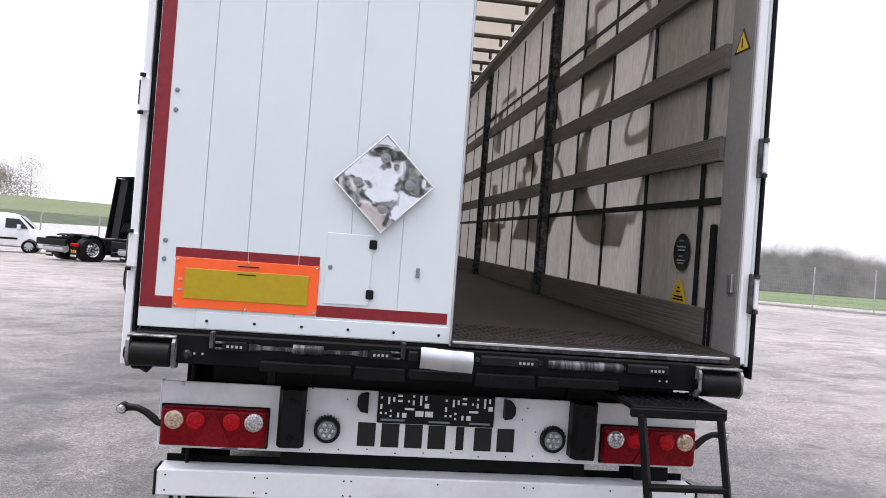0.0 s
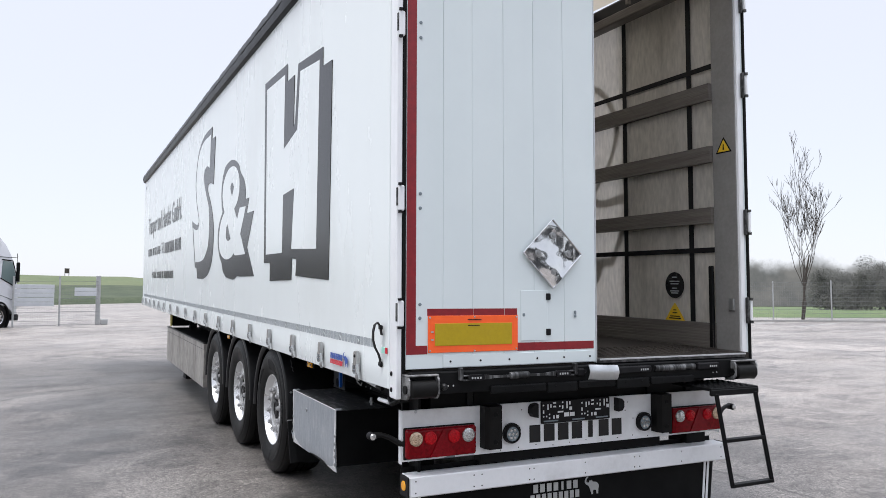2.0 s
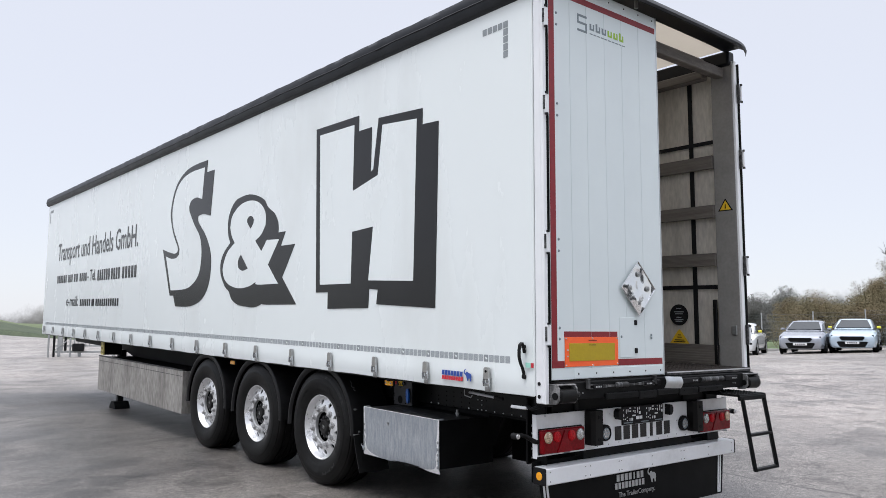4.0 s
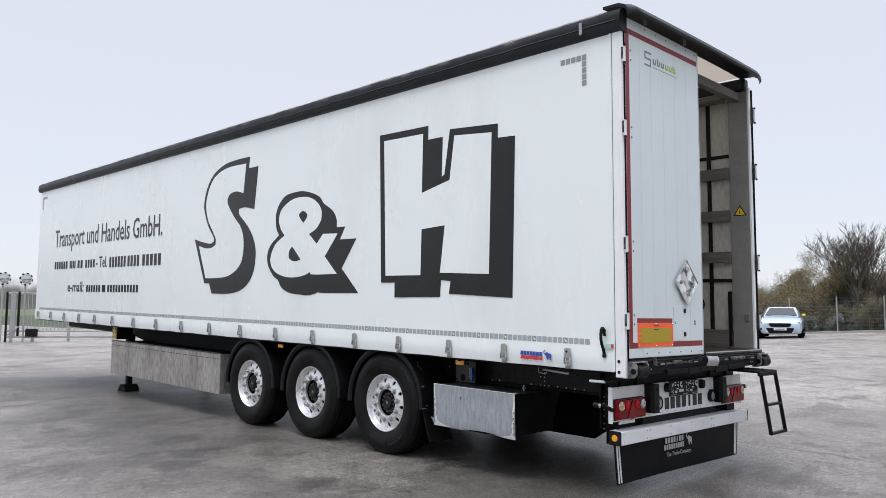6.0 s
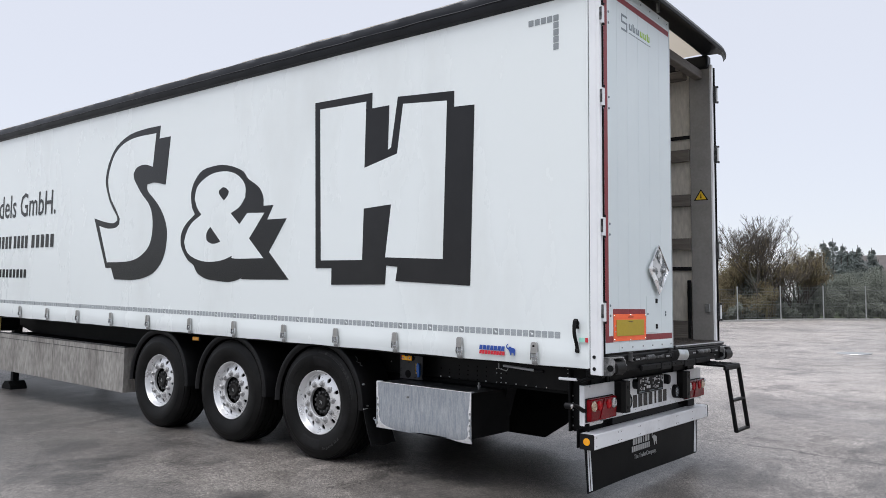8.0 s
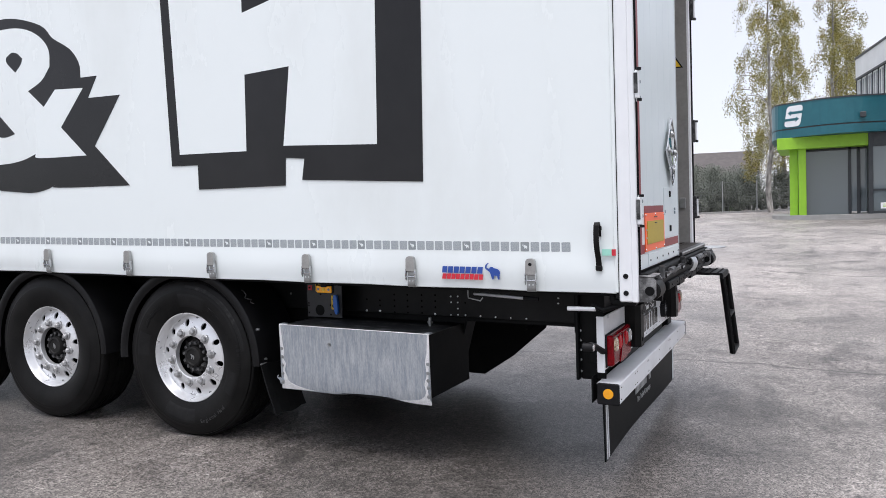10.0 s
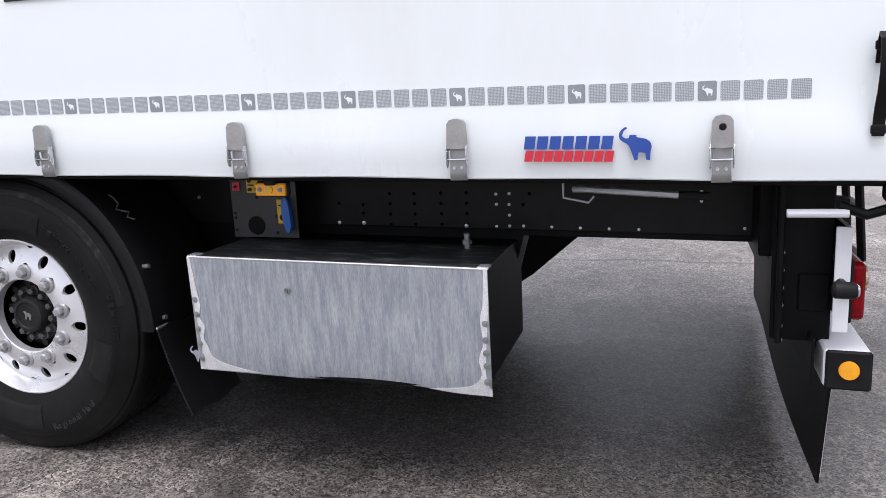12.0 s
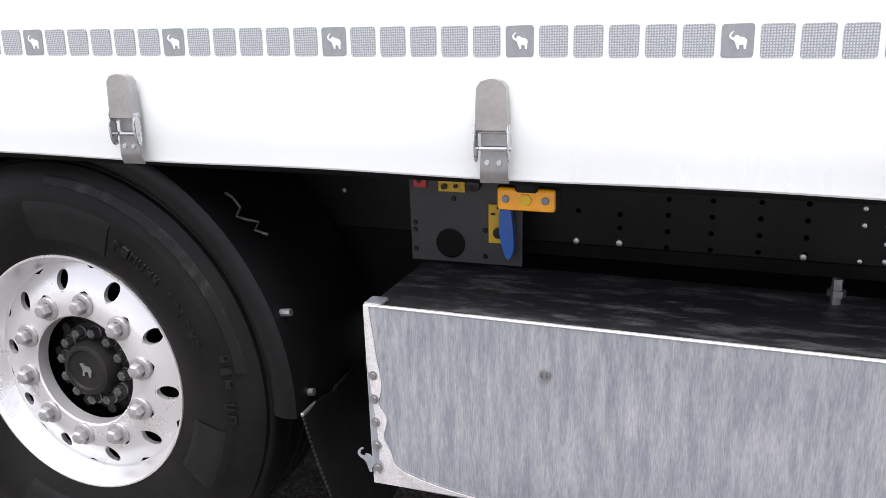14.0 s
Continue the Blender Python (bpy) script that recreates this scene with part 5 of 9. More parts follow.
prism(bm, rounded([(1.921, 0.738), (1.932, 0.738), (1.945, 0.788), (1.943, 0.848), (1.922, 0.848), (1.914, 0.768)], 100), "x", 0.355, 0.375)
tpart("lever", bm, M_sign_blue, panel)
bm = bmesh.new()
lathe(bm, [(0.0, 0.016), (-0.014, 0.015), (-0.016, 0.0)], 18, "x", (0.386, 2.008, 0.89))
tpart("port_cap", bm, M_print, panel)
for y0, y1, z in ((1.945, 1.957, 0.838), (1.960, 1.970, 0.824), (2.060, 2.084, 0.895)):
    bm = bmesh.new()
    box(bm, 0.379, 0.380, y0, y1, z, z + 0.005)
    tpart("small_print", bm, M_print, panel)
# side marker lamp on its arm
bm = bmesh.new()
box(bm, 0.085, 0.50, 1.81, 1.85, 0.935, 0.955, 0.004)
box(bm, 0.105, 0.125, 1.775, 1.888, 0.897, 0.946, 0.006)
lamp_arm = tpart("side_marker_lamp", bm, M_plastic, trailer, "amber side marker lamp")
bm = bmesh.new()
box(bm, 0.092, 0.106, 1.780, 1.884, 0.901, 0.942, 0.005, 2)
tpart("lens", bm, M_amber, lamp_arm)
for y, r in ((1.797, 0.007), (1.868, 0.007), (1.832, 0.011)):
    bm = bmesh.new()
    lathe(bm, [(0.0, r), (-0.004, r * 0.9), (-0.005, 0.0)], 14, "x", (0.092, y, 0.9215))
    tpart("screw", bm, M_sign_yellow if r > 0.01 else M_logo_grey, lamp_arm)
bm = bmesh.new()
box(bm, 0.10, 0.13, 4.78, 4.90, 0.885, 0.935, 0.006)
second = tpart("side_marker_lamp", bm, M_plastic, trailer, "amber side marker lamp")
bm = bmesh.new()
box(bm, 0.092, 0.102, 4.785, 4.895, 0.89, 0.93, 0.004)
tpart("lens", bm, M_amber, second)
# ---- lamp panel, bumper and flap ----
bm = bmesh.new()
box(bm, 0.122, 2.372, 0.160, 0.168, 0.572, 0.840, 0.003)
M_road_white = mat("road_stained_white", (0.78, 0.79, 0.80), (0.54, 0.54, 0.54), rough=0.34, scale=3.2, fine=0.02, bump_scale=40, mid=(0.50, 0.86))
lamp_panel = tpart("lamp_panel", bm, M_road_white, trailer, "white rear lamp panel with worn paint")
# black sheet added so the panel's white back stays dark from inside
bm = bmesh.new()
box(bm, 0.128, 2.366, 0.1685, 0.1745, 0.576, 0.836, 0.002)
tpart("backing", bm, M_black, lamp_panel, "added black sheet hiding the panel's white back")
for x0 in (0.117, 2.371):
    bm = bmesh.new()
    box(bm, x0, x0 + 0.006, 0.160, 0.198, 0.560, 0.840, 0.002)
    tpart("panel_return", bm, M_white, lamp_panel)
bm = bmesh.new()
prism(bm, [(0.355, 0.572), (0.435, 0.572), (0.43, 0.586), (0.40, 0.584)], "y", 0.1600, 0.1590)
tpart("paint_chip", bm, M_logo_grey, lamp_panel)
bm = bmesh.new()
box(bm, 0.30, 2.20, 0.24, 0.40, 0.72, 0.95, 0.004)
tpart("rear_crossmember", bm, M_black, trailer)
bm = bmesh.new()
box(bm, 0.60, 1.90, 0.222, 0.30, 0.515, 0.57, 0.004)
tpart("bumper_mount", bm, M_black, trailer)


def tail_lamp(x0, out):
    """A five-chamber tail lamp; out is -1 where its outer end faces left."""
    w = 0.415
    bm = bmesh.new()
    box(bm, x0, x0 + w, 0.118, 0.160, 0.588, 0.745, 0.016, 3)
    lamp = tpart("tail_lamp", bm, M_red_lens, trailer, "red tail lamp with clear round chambers")
    spots = ((0.052, 0.038, M_warm_lens), (0.135, 0.036, M_red_bright), (0.275, 0.036, M_red_bright), (0.362, 0.038, M_clear_lens))
    for d, r, m in spots:
        x = x0 + d if out < 0 else x0 + w - d
        bm = bmesh.new()
        lathe(bm, [(0.0, r), (-0.006, r * 0.96), (-0.010, r * 0.75), (-0.008, r * 0.7), (-0.010, r * 0.45), (-0.008, r * 0.4), (-0.011, 0.0)], 24, "y", (x, 0.118, 0.695))
        tpart("lens", bm, m, lamp, smooth=True)
    bm = bmesh.new()
    c = x0 + w / 2
    prism(bm, [(c - 0.075, 0.594), (c + 0.075, 0.594), (c, 0.735)], "y", 0.112, 0.118)
    tpart("reflector", bm, mat("red_prism_reflector", (0.24, 0.002, 0.008), (0.14, 0.001, 0.004), rough=0.2, scale=120, spec=0.2), lamp)
    bm = bmesh.new()
    box(bm, x0 - 0.005, x0 + w + 0.005, 0.150, 0.1595, 0.583, 0.750, 0.004)
    tpart("housing", bm, M_plastic, lamp)
    # outrigger lamp on its rubber arm
    sx = x0 if out < 0 else x0 + w
    bm = bmesh.new()
    tube(bm, [(sx + 0.03 * -out, 0.16, 0.66), (sx + 0.02 * out, 0.17, 0.67), (sx + 0.07 * out, 0.19, 0.70), (sx + 0.11 * out, 0.20, 0.715), (sx + 0.15 * out, 0.205, 0.715)], [0.018, 0.016, 0.014, 0.013, 0.016], 10)
    arm = tpart("marker_arm", bm, M_rubber, trailer, "rubber outrigger arm with small round lamp", True)
    bm = bmesh.new()
    lathe(bm, [(-0.030, 0.0), (-0.030, 0.016), (-0.022, 0.021), (0.018, 0.021), (0.024, 0.014), (0.024, 0.0)], 18, "y", (sx + 0.165 * out, 0.205, 0.712))
    tpart("housing", bm, M_plastic, arm, smooth=True)
    bm = bmesh.new()
    lathe(bm, [(0.0, 0.017), (-0.005, 0.013), (-0.007, 0.0)], 16, "y", (sx + 0.165 * out, 0.175, 0.712))
    tpart("lens", bm, M_clear_lens, arm, smooth=True)


tail_lamp(0.132, -1)
tail_lamp(1.948, 1)
# black rubber pads, round lamps, wedge lamps
for x0 in (0.588, 1.802):
    bm = bmesh.new()
    prism(bm, [(x0, 0.16), (x0, 0.105), (x0 + 0.015, 0.075), (x0 + 0.092, 0.075), (x0 + 0.107, 0.105), (x0 + 0.107, 0.16)], "z", 0.612, 0.843)
    pad = tpart("rubber_pad", bm, M_rubber, trailer, "tall black rubber buffer pad")
    for z in (0.65, 0.80):
        bm = bmesh.new()
        lathe(bm, [(0.0, 0.014), (-0.003, 0.012), (-0.002, 0.0)], 12, "y", (x0 + 0.053, 0.075, z))
        tpart("bolt", bm, M_black, pad)
for x in (0.785, 1.735):
    bm = bmesh.new()
    lathe(bm, [(0.0, 0.054), (-0.020, 0.054), (-0.032, 0.049), (-0.034, 0.044), (-0.024, 0.041)], 36, "y", (x, 0.160, 0.673))
    lamp = tpart("work_lamp", bm, M_plastic, trailer, "round reversing lamp in a black ring", True)
    for k in range(11):
        bm = bmesh.new()
        a = radians(20 + 14 * k)
        box(bm, x + 0.051 * math.cos(a) - 0.003, x + 0.051 * math.cos(a) + 0.003, 0.132, 0.158, 0.673 + 0.052 * math.sin(a) - 0.004, 0.673 + 0.052 * math.sin(a) + 0.008)
        tpart("cooling_fin", bm, M_plastic, lamp)
    bm = bmesh.new()
    lathe(bm, [(0.0, 0.042), (-0.004, 0.038), (-0.004, 0.0)], 30, "y", (x, 0.137, 0.673))
    tpart("lens", bm, M_logo_grey, lamp)
    for k in range(7):
        a = 2 * math.pi * k / 6
        r = 0.0 if k == 6 else 0.024
        bm = bmesh.new()
        lathe(bm, [(0.0, 0.0095), (-0.003, 0.008), (-0.003, 0.0)], 12, "y", (x + r * math.cos(a), 0.133, 0.673 + r * math.sin(a)))
        tpart("led", bm, M_clear_lens, lamp)
for x, s in ((0.945, -1), (1.515, 1)):
    bm = bmesh.new()
    pts = [(x, 0.755), (x, 0.835), (x + s * 0.030, 0.830), (x + s * 0.044, 0.812), (x + s * 0.044, 0.780), (x + s * 0.030, 0.760)]
    prism(bm, pts if s > 0 else pts[::-1], "y", 0.115, 0.160)
    tpart("plate_lamp", bm, M_plastic, trailer, "small black wedge-shaped plate lamp")
# plate holder: a dark plate with many bright slots
bm = bmesh.new()
box(bm, 0.985, 1.475, 0.148, 0.160, 0.712, 0.842, 0.003)
holder = tpart("plate_holder", bm, M_plastic, trailer, "empty black plate holder pierced with slots")
bm = bmesh.new()
for side_x in (0.995, 1.265):
    rng = random.Random(5)
    taken = set()
    for n in range(260):
        i, j = rng.randrange(20), rng.randrange(9)
        w, h = rng.choice(((1, 1), (2, 1), (1, 2), (4, 1), (1, 4), (2, 2), (3, 1), (1, 3)))
        cells = {(i + a, j + b) for a in range(w) for b in range(h)}
        ring_cells = {(a + p, b + q) for a, b in cells for p in (-1, 0, 1) for q in (-1, 0, 1)}
        if i + w > 20 or j + h > 9 or ring_cells & taken or (i > 11 and j < 4):
            continue
        taken |= cells
        box(bm, side_x + 0.0102 * i, side_x + 0.0102 * (i + w) - 0.0016, 0.1468, 0.148, 0.738 + 0.0107 * j, 0.738 + 0.0107 * (j + h) - 0.0016)
for x in (1.142, 1.182):
    box(bm, x, x + 0.034, 0.1468, 0.148, 0.745, 0.768)
slots = tpart("slots", bm, M_white, holder)
tagged(slots, kind="stuff")
for x0, x1, z0 in ((1.00, 1.10, 0.722), (1.20, 1.29, 0.721), (1.37, 1.46, 0.722)):
    bm = bmesh.new()
    box(bm, x0, x1, 0.1468, 0.148, z0, z0 + 0.008)
    tpart("small_print", bm, M_logo_grey, holder)


def block_word(x0, x1, z0, z1, n, gap, y, material, parent, slant=0.0, axis="y", narrow=()):
    """A brand word as plain upright blocks in its colour."""
    w = (x1 - x0 - gap * (n - 1)) / n
    h = z1 - z0
    for k in range(n):
        a = x0 + k * (w + gap)
        bm = bmesh.new()
        quads = [[(a + w * (0.3 if k in narrow else 0.06), z0), (a + w * (0.7 if k in narrow else 0.94), z0), (a + w * (0.7 if k in narrow else 0.94), z1), (a + w * (0.3 if k in narrow else 0.06), z1)]]
        for q in quads:
            prism(bm, [(p + slant * (v - z0), v) for p, v in q], axis, y, y - 0.0015)
        tpart("brand_block", bm, material, parent)


block_word(0.905, 1.575, 0.610, 0.708, 7, 0.014, 0.1595, M_print, lamp_panel, narrow=(4,))
dots([(0.20, 0.83)], 0.009, M_alu, lamp_panel, 0.160)
dots([(0.72 + 0.117 * k, 0.585 + 0.006 * (k % 3)) for k in range(12)], 0.0035, M_print, lamp_panel, 0.160)
dots([(0.715, 0.838), (0.86, 0.80), (0.70, 0.745), (1.62, 0.80), (1.60, 0.75), (1.66, 0.70)], 0.0035, M_print, lamp_panel, 0.160)

# bumper beam with end caps
bm = bmesh.new()
box(bm, 0.115, 2.388, 0.150, 0.265, 0.412, 0.518, 0.006)
beam = tpart("bumper_beam", bm, M_road_white, trailer, "white square steel bumper beam")
for x0, x1 in ((0.104, 0.114), (2.389, 2.399)):
    bm = bmesh.new()
    box(bm, x0, x1, 0.149, 0.262, 0.410, 0.519, 0.006)
    end = tpart("end_cap", bm, M_plastic, beam)
    bm = bmesh.new()
    lathe(bm, [(0.0, 0.026), (-0.004, 0.025), (-0.005, 0.0)] if x0 < 1 else [(0.0, 0.026), (0.004, 0.025), (0.005, 0.0)], 24, "x", (x0 if x0 < 1 else x1, 0.205, 0.466))
    tpart("reflector", bm, M_amber, end)
dots([(x, z) for x in (0.15, 0.50, 0.55, 0.86, 0.89, 1.25, 1.62, 1.66, 2.0, 2.34) for z in (0.435, 0.495)], 0.004, M_print, beam, 0.150)
# black strip added to keep the beam's pale inner face dark
bm = bmesh.new()
box(bm, 0.14, 2.365, 0.2665, 0.274, 0.400, 0.530, 0.002)
tpart("beam_cover", bm, M_black, trailer, "added black strip hiding the beam's pale front face")
# mud flap across the whole width
bm = bmesh.new()
sheet(bm, lambda u, v: (0.145 + 2.215 * u + (0.06 * (1 - u) - 0.04 * u) * v, 0.225 + 0.012 * math.sin(5 * u) * v + 0.01 * v, 0.412 - 0.33 * v), 40, 8)
r = bmesh.ops.extrude_face_region(bm, geom=list(bm.faces))
bmesh.ops.translate(bm, verts=[v for v in r["geom"] if isinstance(v, bmesh.types.BMVert)], vec=(0, 0.008, 0))
flap = tpart("mud_flap", bm, M_black, trailer, "black full-width rubber mud flap with white stripes", True)
for x, dx in ((0.165, 0.05), (0.195, 0.055), (2.275, -0.032), (2.305, -0.034)):
    bm = bmesh.new()
    prism(bm, [(x, 0.410), (x + 0.018, 0.410), (x + 0.018 + dx, 0.095), (x + dx, 0.095)], "y", 0.2230, 0.2205)
    for v in bm.verts:
        v.co.y += (0.010 if x < 1 else -0.003) * (0.412 - v.co.z) / 0.33
    tpart("white_stripe", bm, M_white, flap)
block_word(0.94, 1.26, 0.325, 0.372, 7, 0.010, 0.226, M_alu, flap, narrow=(4,))
block_word(0.92, 1.27, 0.272, 0.315, 9, 0.008, 0.226, M_alu, flap)
ELEPHANT = [(0, 0), (12, 2), (14, 26), (20, 30), (40, 28), (44, 2), (58, 0), (60, 34), (64, 52), (58, 70), (40, 82), (10, 88), (6, 96), (-18, 96), (-22, 84), (-34, 84), (-46, 92), (-40, 110), (-26, 122), (-34, 126), (-52, 112), (-58, 92), (-50, 76), (-34, 66), (-22, 56), (-14, 40)]


def beast(x, z, s, axis, d, material, parent, flip=1):
    bm = bmesh.new()
    prism(bm, rounded([(x + flip * a * s / 100, z + b * s / 100) for a, b in ELEPHANT], 70), axis, d, d - 0.0015)
    tpart("brand_emblem", bm, material, parent)


beast(2.147, 0.345, 0.042, "x", 0.0665, M_galv, front, -1)
beast(1.36, 0.275, 0.085, "y", 0.226, M_alu, flap)
me = words("The TrailerCompany.", 0.05, M_alu, pose(0.96, 0.224, 0.215, 90, 0, 0), "slogan")
tpart("slogan", me, M_alu, flap)

# the lamp panel and all that is screwed to it stand a little forward of the bumper
PANEL_SEAT = Matrix.Translation((1.25, 0.036, 0.004)) @ Matrix.Diagonal((1.006, 1, 1, 1)) @ Matrix.Translation((-1.25, 0, 0))
for o in trailer.children:
    if o.name.split(".")[0] in ("lamp_panel", "tail_lamp", "marker_arm", "rubber_pad", "work_lamp", "plate_lamp", "plate_holder"):
        o.matrix_basis = PANEL_SEAT
for o, y, z in ((beam, -0.020, -0.010), (flap, -0.008, -0.006)):
    o.matrix_basis = Matrix.Translation((1.25, y, z)) @ Matrix.Diagonal((0.985, 1, 1, 1)) @ Matrix.Translation((-1.25, 0, 0))

# ---- boarding ladder at the right-hand corner ----
bm = bmesh.new()
box(bm, 1.93, 2.32, -0.185, 0.14, 0.900, 0.917, 0.003)
box(bm, 1.93, 2.32, -0.190, -0.165, 0.872, 0.910, 0.006)
ladder = tpart("boarding_ladder", bm, M_black, trailer, "black folding boarding ladder with chequered step")
bm = bmesh.new()
for i in range(9):
    for j in range(7):
        lathe(bm, [(0.917, 0.009), (0.921, 0.007), (0.921, 0.0)], 6, "z", (1.955 + 0.0425 * i, -0.155 + 0.046 * j, 0))
tagged(tpart("step_studs", bm, M_black, ladder), kind="stuff")
for a, b in (((1.975, -0.180, 0.885), (2.035, -0.234, 0.345)), ((2.295, -0.180, 0.885), (2.360, -0.234, 0.345))):
    bm = bmesh.new()
    u = Vector(b) - Vector(a)
    vs = box(bm, -0.018, 0.018, -0.012, 0.012, 0, u.length, 0.003)
    bmesh.ops.transform(bm, matrix=Matrix.Translation(a) @ u.to_track_quat("Z", "Y").to_matrix().to_4x4(), verts=bm.verts)
    tpart("stile", bm, M_black, ladder)
for f in (0.5, 0.975):
    bm = bmesh.new()
    p = Vector((1.975, -0.180, 0.885)).lerp(Vector((2.035, -0.234, 0.345)), f)
    box(bm, p.x, p.x + 0.320 + 0.005 * f, p.y - 0.02, p.y + 0.02, p.z - 0.012, p.z + 0.008, 0.003)
    tpart("rung", bm, M_black, ladder)

# ---- curtain buckles and the reflective dashes ----
M_lever = mat("worn_lever", (0.34, 0.34, 0.335), (0.44, 0.44, 0.43), rough=0.28, metal=0.85, scale=12, fine=0.06, bump_scale=120)


def buckle_parts():
    a = bmesh.new()
    prism(a, rounded([(-0.0265, 0.085), (-0.024, 0.150), (-0.017, 0.160), (0.0, 0.164), (0.017, 0.160), (0.024, 0.150), (0.0265, 0.085)], 30), "x", -0.032, -0.010)
    b = bmesh.new()
    e = bmesh.new()
    tube(e, [(-0.026 + 0.009 * math.cos(q), 0.0272, 0.064 + 0.028 * math.sin(q)) for q in (2 * math.pi * k / 16 for k in range(17))], 0.0020, 6)
    rod(e, (-0.028, 0.0252, 0.082), (-0.028, 0.0300, 0.082), 0.0050, 10)
    prism(e, [(-0.034, 0.094), (-0.018, 0.094), (-0.018, 0.036), (-0.026, 0.034), (-0.032, 0.050)], "y", 0.0258, 0.0272)
    g = bmesh.new()
    box(g, -0.014, -0.008, -0.022, 0.022, 0.050, 0.092, 0.001)
    box(b, -0.029, -0.025, -0.016, 0.016, 0.0835, 0.0895, 0.001)
    rod(b, (-0.024, -0.027, 0.082), (-0.024, 0.027, 0.082), 0.003, 8)
    rod(b, (-0.022, -0.030, 0.055), (-0.022, 0.030, 0.055), 0.004, 8)
    c = bmesh.new()
    sheet(c, lambda u, v: (-0.020 + 0.030 * max(0.0, v - 0.7) ** 1.2, (u - 0.5) * (0.040 + 0.008 * v), 0.058 - 0.060 * v), 1, 8)
    r = bmesh.ops.extrude_face_region(c, geom=list(c.faces))
    bmesh.ops.translate(c, verts=[v for v in r["geom"] if isinstance(v, bmesh.types.BMVert)], vec=(0.003, 0, 0))
    d = bmesh.new()
    for y in (-0.010, 0.010):
        lathe(d, [(0.0, 0.005), (-0.003, 0.004), (-0.003, 0.0)], 8, "x", (-0.020, y, 0.032))
    return [mesh_of("lever", a, M_lever, True), mesh_of("frame", b, M_chrome, True), mesh_of("strap", c, M_steel, True), mesh_of("rivets", d, M_alu), mesh_of("recess", g, M_steel), mesh_of("side_loop", e, M_chrome, True)]


BP = buckle_parts()
for y in BUCKLES:
    bk = part("buckle", BP[0], None, trailer, "grey steel over-centre curtain buckle")
    bk.matrix_basis = Matrix.Translation((-0.004, y, HEM - 0.004 + lift(y, HEM)))
    for name, me in zip(("buckle_frame", "strap", "rivet", "recess", "side_loop"), BP[1:]):
        part(name, me, None, bk)
    part("side_loop", BP[5], None, bk).location = (0, -0.0544, 0)
    if y == BUCKLES[0]:
        bm = bmesh.new()
        lathe(bm, [(-0.032, 0.009), (-0.036, 0.008), (-0.037, 0.0)], 14, "x", (0, 0.0, 0.135))
        part("rivet", bm, M_plastic, bk, "black round rivet")
bm = bmesh.new()
prism(bm, [(a, b) for a, b in oblong(0.044, 0.047, 0.004, 2)], "x", -0.0105, -0.0116)
SQUARE = mesh_of("dash", bm, M_dash)
bm = bmesh.new()
prism(bm, [(a, b) for a, b in oblong(0.044, 0.047, 0.004, 2)], "x", -0.0105, -0.0116)
SQUARE_DARK = mesh_of("dash", bm, mat("grey_dash_with_emblem", (0.26, 0.285, 0.295), (0.22, 0.245, 0.255), rough=0.35, scale=60))
bm = bmesh.new()
prism(bm, rounded([(-a * 0.020 / 100, b * 0.020 / 100 - 0.012) for a, b in ELEPHANT[::-1]], 70), "x", -0.0117, -0.0122)
DASH_MARK = mesh_of("dash_emblem", bm, M_tarp)
for k in range(250):
    y = 0.345 + 0.05275 * k
    if y > L - 0.25:
        break
    dark = (k - 4) % 6 == 0
    d = part("dash", SQUARE_DARK if dark else SQUARE, None, curtain)
    flush = min(curtain_x(y + a, 1.192 + b) for a in (-0.024, 0, 0.024) for b in (-0.024, 0, 0.024)) + 0.0095
    d.matrix_basis = Matrix.Translation((flush, y, 1.192 + lift(y, 1.192)))
    if dark and y < 7:
        e = part("dash_emblem", DASH_MARK, None, curtain)
        e.matrix_basis = d.matrix_basis.copy()
# corner marks of dashes
for y, z in [(0.35 + 0.053 * k, 3.49) for k in range(5)] + [(0.35, 3.49 - 0.053 * k) for k in range(1, 5)] + [(13.27 + 0.053 * k, 3.49) for k in range(5)] + [(13.482, 3.49 - 0.053 * k) for k in range(1, 5)]:
    d = part("dash", SQUARE_DARK, None, curtain)
    flush = min(curtain_x(y + a, z + b) for a in (-0.024, 0, 0.024) for b in (-0.024, 0, 0.024)) + 0.0095
    d.matrix_basis = Matrix.Translation((flush, y, z + lift(y, z)))
# printed lines: words that can be read, bars for address and numbers
side = Matrix(((0, 0, -1, 0), (-1, 0, 0, 0), (0, 1, 0, 0), (0, 0, 0, 1)))


def side_words(text, y0, y1, z, cap):
    """Lettering from y0 to y1 along the curtain, its capitals cap high."""
    me = words(text, 1.0, M_print, Matrix.Identity(4), offset=0.006)
    xs = [v.co.x for v in me.vertices]
    tall = max(v.co.y for v in me.vertices)
    x0, k = min(xs), (y0 - y1) / (max(xs) - min(xs))
    for v in me.vertices:
        v.co = (-0.0032 - 0.001 * (v.co.z > 0), y0 - (v.co.x - x0) * k, z + v.co.y * cap / tall)
    tpart("lettering", me, M_print, curtain)


side_words("Transport und Handels GmbH.", 12.655, 7.977, 2.43, 0.335)
side_words("e-mail:", 11.864, 11.068, 1.548, 0.185)
side_words("- Tel.", 10.535, 10.053, 1.982, 0.19)


def print_bars(spans, z0, z1):
    """Plain upright bars, one for each sign of a line that is not spelt out."""
    for a, b, n in spans:
        w = (a - b) / n
        for k in range(n):
            bm = bmesh.new()
            box(bm, -0.0042, -0.0030, a - w * (k + 0.74), a - w * (k + 0.10), z0, z1)
            tpart("printed_bar", bm, M_print, curtain)


